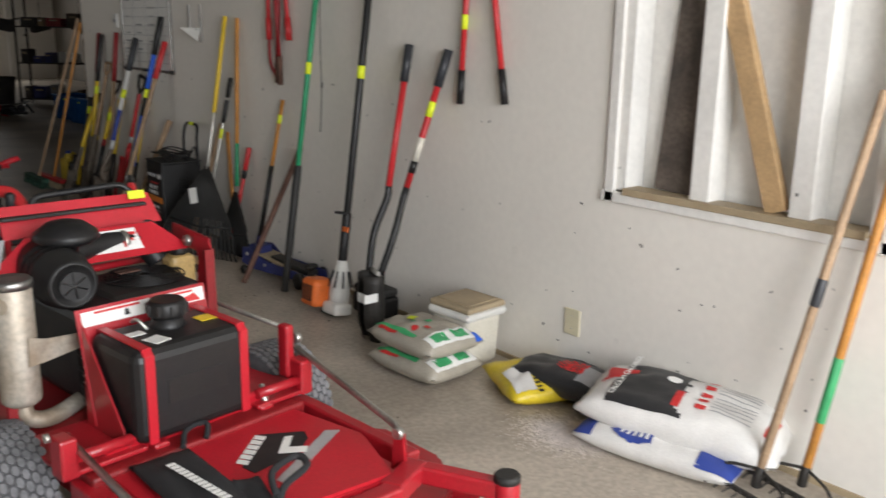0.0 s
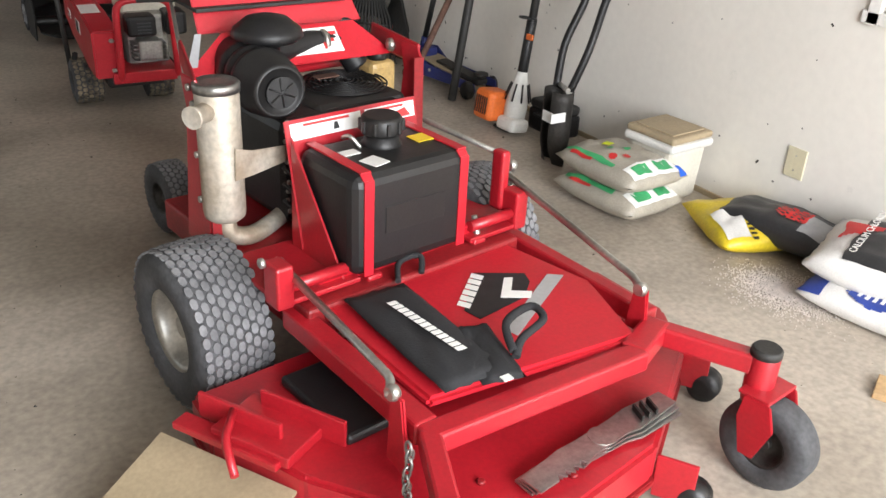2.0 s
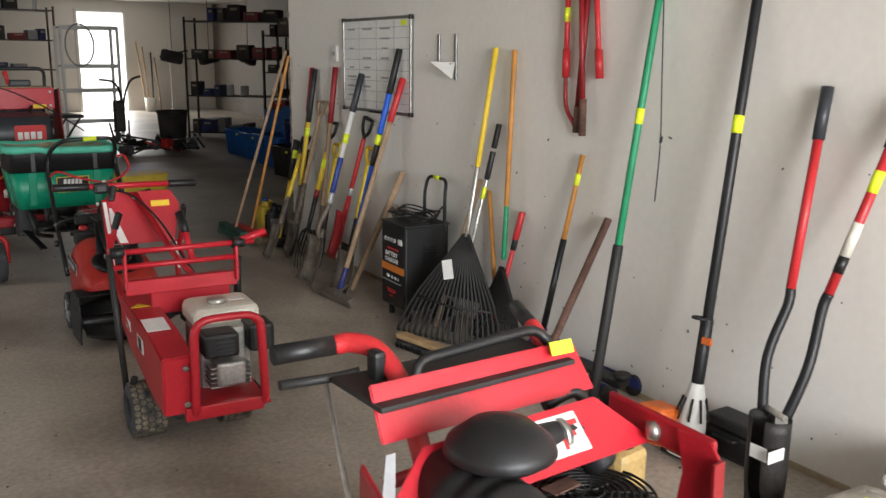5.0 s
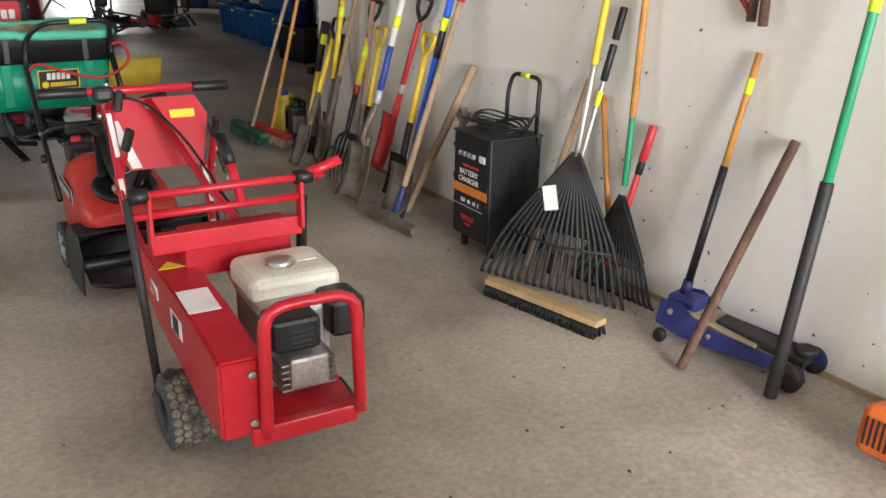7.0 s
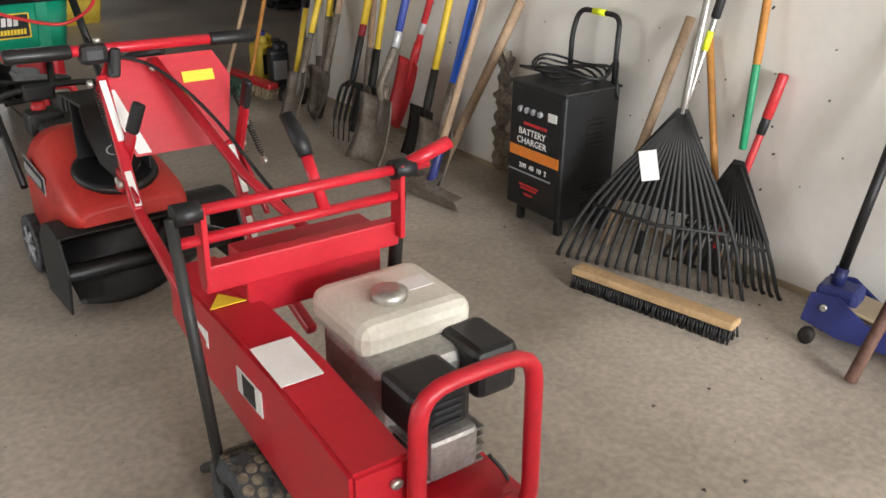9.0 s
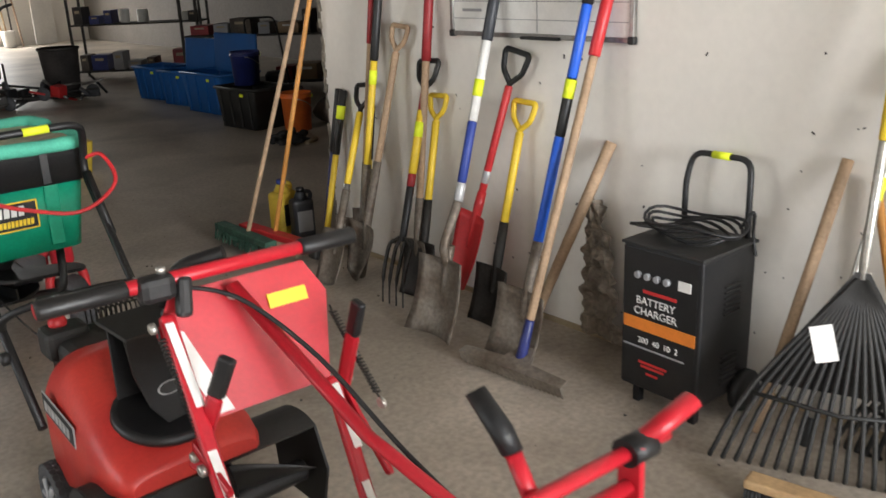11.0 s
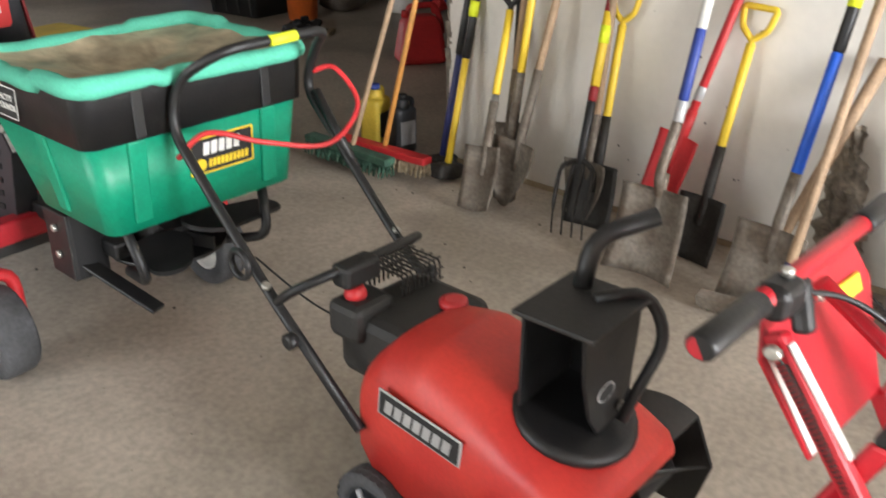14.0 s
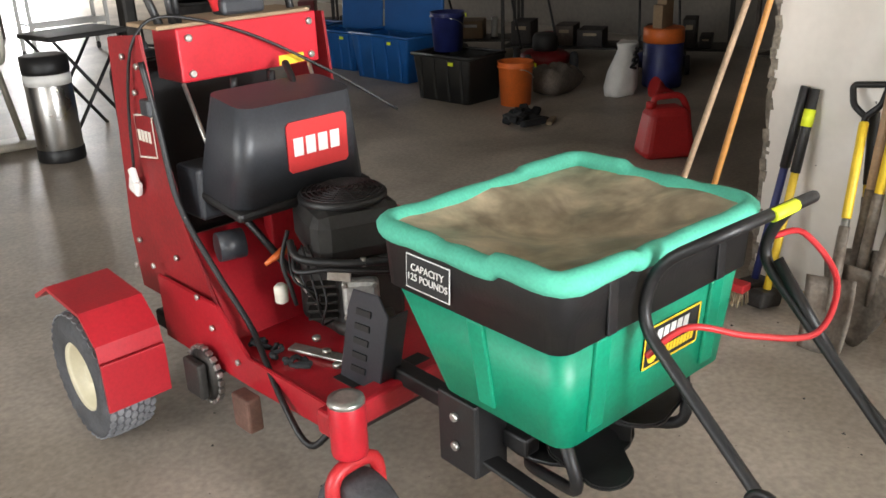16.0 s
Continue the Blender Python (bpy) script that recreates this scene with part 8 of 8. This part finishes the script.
for k in range(7):
    b_box(bm, (0.02 + 0.025 * k * 0.6, -0.115 + 0.003 * k, 0.24 + 0.025 * k), (0.10 - 0.008 * k, 0.02, 0.022), pose(0, 0, 0, 0, 15 * (-1) ** k, 0), 0.004)
part("print_patch", bm, "ink", ob)
ob = thing("funnel", pose(2.86, 9.9, 0, 0, 0, 0), "red plastic funnel lying on its side", "funnel")
lathe_part("cone", [(0.09, 0), (0.088, 0.02), (0.025, 0.12), (0.012, 0.20)], "redcan", ob, to_z((0, 0, 0.09), (0.75, -0.4, -0.25)), 20)
ob = thing("cardboard_tube_box", pose(3.32, 10.15, 0, 0, 0, 0), "dark blue barrel with an orange band and cardboard inside", "barrel")
lathe_part("barrel", [(0.17, 0), (0.18, 0.02), (0.18, 0.42), (0.17, 0.43)], "navy", ob, None, 24)
lathe_part("band", [(0.184, 0.40), (0.184, 0.52), (0.17, 0.53)], "orange", ob, None, 24)
for k in range(3):
    box_part("cardboard", (-0.08 + 0.08 * k, 0.02 * k, 0.58 + 0.05 * k), (0.06, 0.10, 0.30), "tancard", ob, 0.004)
# red gas can
ob = thing("gas_can", pose(1.42, 8.72, 0, 0, 0, -32), "faded red plastic gas can with a moulded handle", "gas can")
bm = bmesh.new()
b_box(bm, (0, 0, 0.17), (0.36, 0.25, 0.34), None, 0.05, 3)
for v in bm.verts:
    if v.co.z > 0.22:
        k = (v.co.z - 0.22) / 0.12
        v.co.x *= 1 - 0.40 * k
        v.co.y *= 1 - 0.30 * k
part("body", bm, "redcan", ob)
tube_part("handle", bent([(-0.09, 0, 0.32), (-0.09, 0, 0.40), (0.10, 0, 0.41), (0.15, 0, 0.30), (0.16, 0, 0.20)], 0.05), 0.022, "redcan", ob, 10)
lathe_part("cap", [(0.03, 0.33), (0.03, 0.37), (0.024, 0.375)], "redcan", ob, pose(-0.11, 0, 0), 14)
# yellow bin behind the spreader
ob = thing("yellow_bin", pose(-0.52, 10.45, 0, 0, 0, 10), "low yellow plastic bin on the floor", "bin")
bm = bmesh.new()
frustum(bm, 0.24, 0.16, 0, 0.27, 0.19, 0.26, 0.03, 0.03)
part("bin", bm, "yellowplain", ob)
# steel keg and its neighbours
ob = thing("steel_keg", pose(-1.54, 11.85, 0) @ Matrix.Diagonal((1.45, 1.45, 1.25, 1)), "slim stainless keg with black rubber top and base", "keg")
lathe_part("barrel", [(0.105, 0.05), (0.11, 0.07), (0.11, 0.50), (0.10, 0.52)], "stainless", ob, None, 28)
lathe_part("base", [(0.112, 0), (0.114, 0.01), (0.114, 0.07), (0.11, 0.075)], "black", ob, None, 28)
lathe_part("top_ring", [(0.108, 0.50), (0.112, 0.52), (0.112, 0.60), (0.09, 0.605)], "black", ob, None, 28)
lathe_part("label_band", [(0.1115, 0.44), (0.1115, 0.50)], "label", ob, None, 28)
ob = thing("hose_reel", pose(-1.75, 12.45, 0), "cream coiled hose reel on a pale stand", "hose reel")
for k in range(7):
    tube_part("coil", [(-0.12 + k * 0.03, 0.20 * math.cos(a), 0.85 + 0.20 * math.sin(a)) for a in [i * math.pi / 12 for i in range(24)]], 0.02, "cream", ob, 6, closed=True)
tube_part("stand_leg", [(0.0, 0.0, 0.85), (0.12, 0.0, 0.02)], 0.025, "cream", ob, 8)
tube_part("stand_leg", [(0.0, 0.0, 0.85), (-0.12, 0.15, 0.02)], 0.025, "cream", ob, 8)
bm = bmesh.new()
b_box(bm, (0.05, 0, 0.03), (0.34, 0.24, 0.06), None, 0.02)
part("base", bm, "cream", ob)
ob = thing("folding_table", pose(-1.1, 12.5, 0, 0, 0, 10), "black folding camp table with crossed legs", "table")
for sy in (-0.22, 0.22):
    tube_part("leg", [(-0.28, sy, 0.0), (0.28, sy, 0.78)], 0.014, "black", ob, 8)
    tube_part("leg", [(0.28, sy, 0.0), (-0.28, sy, 0.78)], 0.014, "black", ob, 8)
box_part("tabletop", (0, 0, 0.80), (0.66, 0.50, 0.04), "dustblack", ob, 0.01)
for k in range(2):
    ob = thing("trash_can", pose(-2.25 + k * 3.5, 12.0 + k * 3.4, 0), "grey steel trash can on the floor" if k == 0 else "grey plastic trash can full of junk", "trash can")
    lathe_part("body", [(0.20, 0), (0.25, 0.62), (0.265, 0.63), (0.265, 0.66), (0.24, 0.66)], "darksteel" if k == 0 else "clutter", ob, None, 24)
    lathe_part("rim", [(0.262, 0.62), (0.272, 0.64), (0.262, 0.66)], "darksteel", ob, None, 24)


def shelf_rack(m, w, d, h, shelves, label, material="darksteel", seed=0, fill=0.8):
    """An open rack; the boxes and tins on it stand as things of their own."""
    ob = thing("shelf_rack", m, label, "shelf")
    for x in (-w / 2, w / 2):
        for y in (-d / 2, d / 2):
            box_part("upright", (x, y, h / 2), (0.035, 0.035, h), material, ob, 0.003)
    rnd = random.Random(seed)
    for k in range(shelves):
        z = 0.12 + k * (h - 0.2) / max(1, shelves - 1)
        box_part("shelf", (0, 0, z), (w, d, 0.025), material, ob, 0.004)
        x = -w / 2 + 0.06
        while x < w / 2 - 0.15:
            bw, bh = rnd.uniform(0.10, 0.32), rnd.uniform(0.10, 0.30)
            if rnd.random() < fill and z + bh < h + 0.3 and x + bw < w / 2:
                mt = rnd.choice(["clutter", "clutter", "tancard", "greywood", "inkgrey", "darkred", "navy", "white"])
                b = thing("storage_box" if mt != "white" else "tin_can", m @ pose(x + bw / 2, rnd.uniform(-0.06, 0.04), z + 0.0125), {"tancard": "brown cardboard box on the shelf", "white": "pale tin on the shelf", "darkred": "dark red box on the shelf", "navy": "dark blue box on the shelf", "inkgrey": "grey box on the shelf"}.get(mt, "dark worn box on the shelf"), "box" if mt != "white" else "tin")
                if mt == "white":
                    lathe_part("can", [(bw * 0.35, 0), (bw * 0.36, 0.01), (bw * 0.36, bh * 0.9), (bw * 0.33, bh * 0.93)], mt, b, None, 16)
                else:
                    box_part("carton", (0, 0, bh / 2), (bw * 0.95, d * 0.7, bh), mt, b, 0.006)
                    box_part("flap_seam", (0, -d * 0.351, bh * 0.72), (bw * 0.5, 0.003, bh * 0.16), "tan" if mt != "tancard" else "label", b, 0)
            x += bw + rnd.uniform(0.02, 0.09)
    return ob


shelf_rack(pose(-1.5, 19.5, 0, 0, 0, 5), 3.2, 0.5, 2.5, 5, "dark tall shelf rack full of boxes and tins", "greywood", 3)
shelf_rack(pose(4.3, 11.5, 0, 0, 0, -60), 2.4, 0.5, 2.2, 4, "dark steel rack crowded with stored parts", "darksteel", 5)
shelf_rack(pose(3.4, 13.6, 0, 0, 0, -50), 2.2, 0.5, 2.0, 4, "dark steel rack with crates and tools", "darksteel", 8)
shelf_rack(pose(4.9, 8.9, 0, 0, 0, -88), 2.2, 0.5, 2.1, 4, "dark wooden rack with pale crates", "greywood", 11)
shelf_rack(pose(3.0, 16.8, 0, 0, 0, -40), 2.0, 0.5, 2.3, 4, "dark rack stacked with chairs and bins", "darksteel", 14)
ob = thing("rolling_ladder_rack", pose(0.25, 17.0, 0, 0, 0, 4) @ Matrix.Diagonal((1.2, 1, 1.2, 1)), "pale grey steel rolling rack with open shelves", "rack")
for x in (-0.40, 0.40):
    for y in (-0.2, 0.2):
        box_part("post", (x, y, 0.90), (0.04, 0.03, 1.64), "white", ob, 0.003)
        lathe_part("caster", [(0.01, -0.012), (0.038, -0.012), (0.038, 0.012), (0.01, 0.012)], "rubber", ob, to_z((x, y, 0.04), (1, 0, 0)), 14)
for z in (0.35, 0.80, 1.15, 1.70):
    box_part("shelf_rail", (0, -0.2, z), (0.80, 0.02, 0.06), "white", ob, 0.003)
    box_part("shelf_plate", (0, 0, z), (0.78, 0.38, 0.012), "inkgrey", ob, 0.002)
tube_part("hose_loop", [(-0.15 + 0.20 * math.cos(a), -0.23, 1.45 + 0.30 * math.sin(a)) for a in [i * math.pi / 12 for i in range(24)]], 0.012, "inkgrey", ob, 6, closed=True)


def small_mower(m, body, label):
    ob = thing("push_mower", m, label, "lawn mower")
    lathe_part("deck", [(0.25, 0.06), (0.26, 0.14), (0.20, 0.18), (0.10, 0.19)], body, ob, None, 24)
    lathe_part("engine", [(0.12, 0.18), (0.13, 0.22), (0.13, 0.32), (0.10, 0.36)], "dustblack", ob, None, 18)
    for x in (-0.24, 0.24):
        for y in (-0.22, 0.22):
            lathe_part("wheel", [(0.03, -0.02), (0.09, -0.02), (0.095, 0.0), (0.09, 0.02), (0.03, 0.02)], "rubber", ob, to_z((x, y, 0.096), (1, 0, 0)), 18)
    tube_part("handle", bent([(-0.2, 0.2, 0.18), (-0.2, 0.75, 0.85), (-0.18, 0.85, 0.95), (0.18, 0.85, 0.95), (0.2, 0.75, 0.85), (0.2, 0.2, 0.18)], 0.06), 0.013, "black", ob, 8)
    return ob


small_mower(pose(3.3, 11.6, 0, 0, 0, -30), "darkred", "dark red push mower parked in the shade")
small_mower(pose(3.9, 10.6, 0, 0, 0, -50), "navy", "blue push mower parked in the shade")
small_mower(pose(2.8, 12.5, 0, 0, 0, -20), "dustblack", "black push mower parked in the shade")


def junk(name, m, label, cat, seed, n, spread, mats, h=0.4):
    """A tangle of rods, plates and small wheels."""
    rnd = random.Random(seed)
    ob = thing(name, m, label, cat)
    for k in range(n):
        a, b = V(rnd.uniform(-spread, spread), rnd.uniform(-spread, spread) * 0.6, rnd.uniform(0.02, h * 0.6)), V(rnd.uniform(-spread, spread), rnd.uniform(-spread, spread) * 0.6, rnd.uniform(0.02, h))
        tube_part("rod", [a, b], rnd.uniform(0.008, 0.02), rnd.choice(mats), ob, 6)
    for k in range(n // 3):
        c = V(rnd.uniform(-spread, spread) * 0.8, rnd.uniform(-spread, spread) * 0.5, rnd.uniform(0.08, h * 0.5))
        lathe_part("wheel", [(0.02, -0.02), (0.08, -0.02), (0.085, 0), (0.08, 0.02), (0.02, 0.02)], "rubber", ob, to_z(c, (rnd.uniform(-1, 1), rnd.uniform(-1, 1), rnd.uniform(-0.3, 0.3))), 14)
    for k in range(n // 4):
        c = V(rnd.uniform(-spread, spread) * 0.7, rnd.uniform(-spread, spread) * 0.4, rnd.uniform(0.06, h * 0.5))
        box_part("motor", c, (0.16, 0.14, 0.14), rnd.choice(mats), ob, 0.02, pose(0, 0, 0, rnd.uniform(-20, 20), rnd.uniform(-20, 20), rnd.uniform(0, 90)))
    return ob


junk("string_trimmers", pose(0.85, 14.9, 0, 0, 0, -15), "pile of string trimmers and tillers on the floor", "trimmer pile", 2, 16, 0.75, ["darksteel", "redcan", "black", "steel"], 0.38)
ob = junk("rear_tiller", pose(0.25, 14.9, 0), "tall dark garden tiller with raised handlebars", "tiller", 6, 9, 0.22, ["darksteel", "black", "rust"], 0.6)
tube_part("handlebar", smooth_path([(0.0, 0.0, 0.4), (0.05, -0.05, 0.9), (-0.05, -0.1, 1.15), (-0.28, -0.1, 1.2)], 5), 0.018, "black", ob, 8)
tube_part("handlebar", smooth_path([(0.05, 0.0, 0.4), (0.1, -0.05, 0.9), (0.2, -0.1, 1.18), (0.36, -0.1, 1.25)], 5), 0.018, "black", ob, 8)
box_part("engine", (0.02, 0, 0.62), (0.16, 0.2, 0.5), "darksteel", ob, 0.04)
for k, (x, y, t, mt) in enumerate(((3.35, 26.3, 0.12, "palewood"), (3.52, 26.3, 0.05, "palewood"), (3.75, 26.3, -0.08, "darksteel"), (3.85, 26.3, 0.02, "wood"))):
    ob, L = lean("long_pole", (x + t, y - 0.3, 0.01), (x, y + 0.1, 1.95 - 0.15 * k), "long wooden pole standing by the far doorway", "pole")
    shaft(ob, 0, L, 0.02, mt, "pole")
ob = thing("floor_bucket", pose(3.55, 25.9, 0), "pale pail full of rags by the far doorway", "bucket")
lathe_part("body", [(0.14, 0), (0.16, 0.36), (0.165, 0.38), (0.15, 0.38)], "white", ob, None, 20)
# dark coats and cords hung on the far east side
for k in range(5):
    ob = thing("hanging_tool", pose(2.3 + 0.5 * k, 19.0 - 0.9 * k, 1.2), "dark tool hung from the shop rafters", "hung tool")
    tube_part("cord", [(0, 0, 0.5), (0, 0, 1.84)], 0.006, "black", ob, 5)
    box_part("tool_body", (0, 0, 0.35), (0.45, 0.18, 0.25), "clutter", ob, 0.05, pose(0, 0, 0, 0, 12 * (-1) ** k, 20 * k))
    tube_part("tool_arm", [(-0.25, 0, 0.35), (0.35, 0.05, 0.48)], 0.02, "darksteel", ob, 6)

# small dark flecks and crumbs on the concrete
fl = tagged(new("floor_flecks", bpy.data.meshes.new("floor_flecks")), "scattered dirt crumbs and dark flecks on the concrete", "dirt", kind="stuff")
random.seed(77)
vs, fs = [], []
for k in range(900):
    x, y, s = random.uniform(-3.4, -0.05), random.uniform(-0.6, 9.5), random.uniform(0.001, 0.004) * random.choice((1, 1, 1, 2.5))
    b = len(vs)
    a = random.uniform(0, 6)
    vs += [(x + s * math.cos(a), y + s * math.sin(a), 0.0005), (x + s * math.cos(a + 2), y + s * math.sin(a + 2), 0.0005), (x + s * math.cos(a + 4), y + s * math.sin(a + 4), 0.0005), (x, y, s * 0.8)]
    fs += [(b, b + 1, b + 3), (b + 1, b + 2, b + 3), (b + 2, b, b + 3)]
fl.data.from_pydata(vs, [], fs)
fl.data.materials.append(M["clutter"])
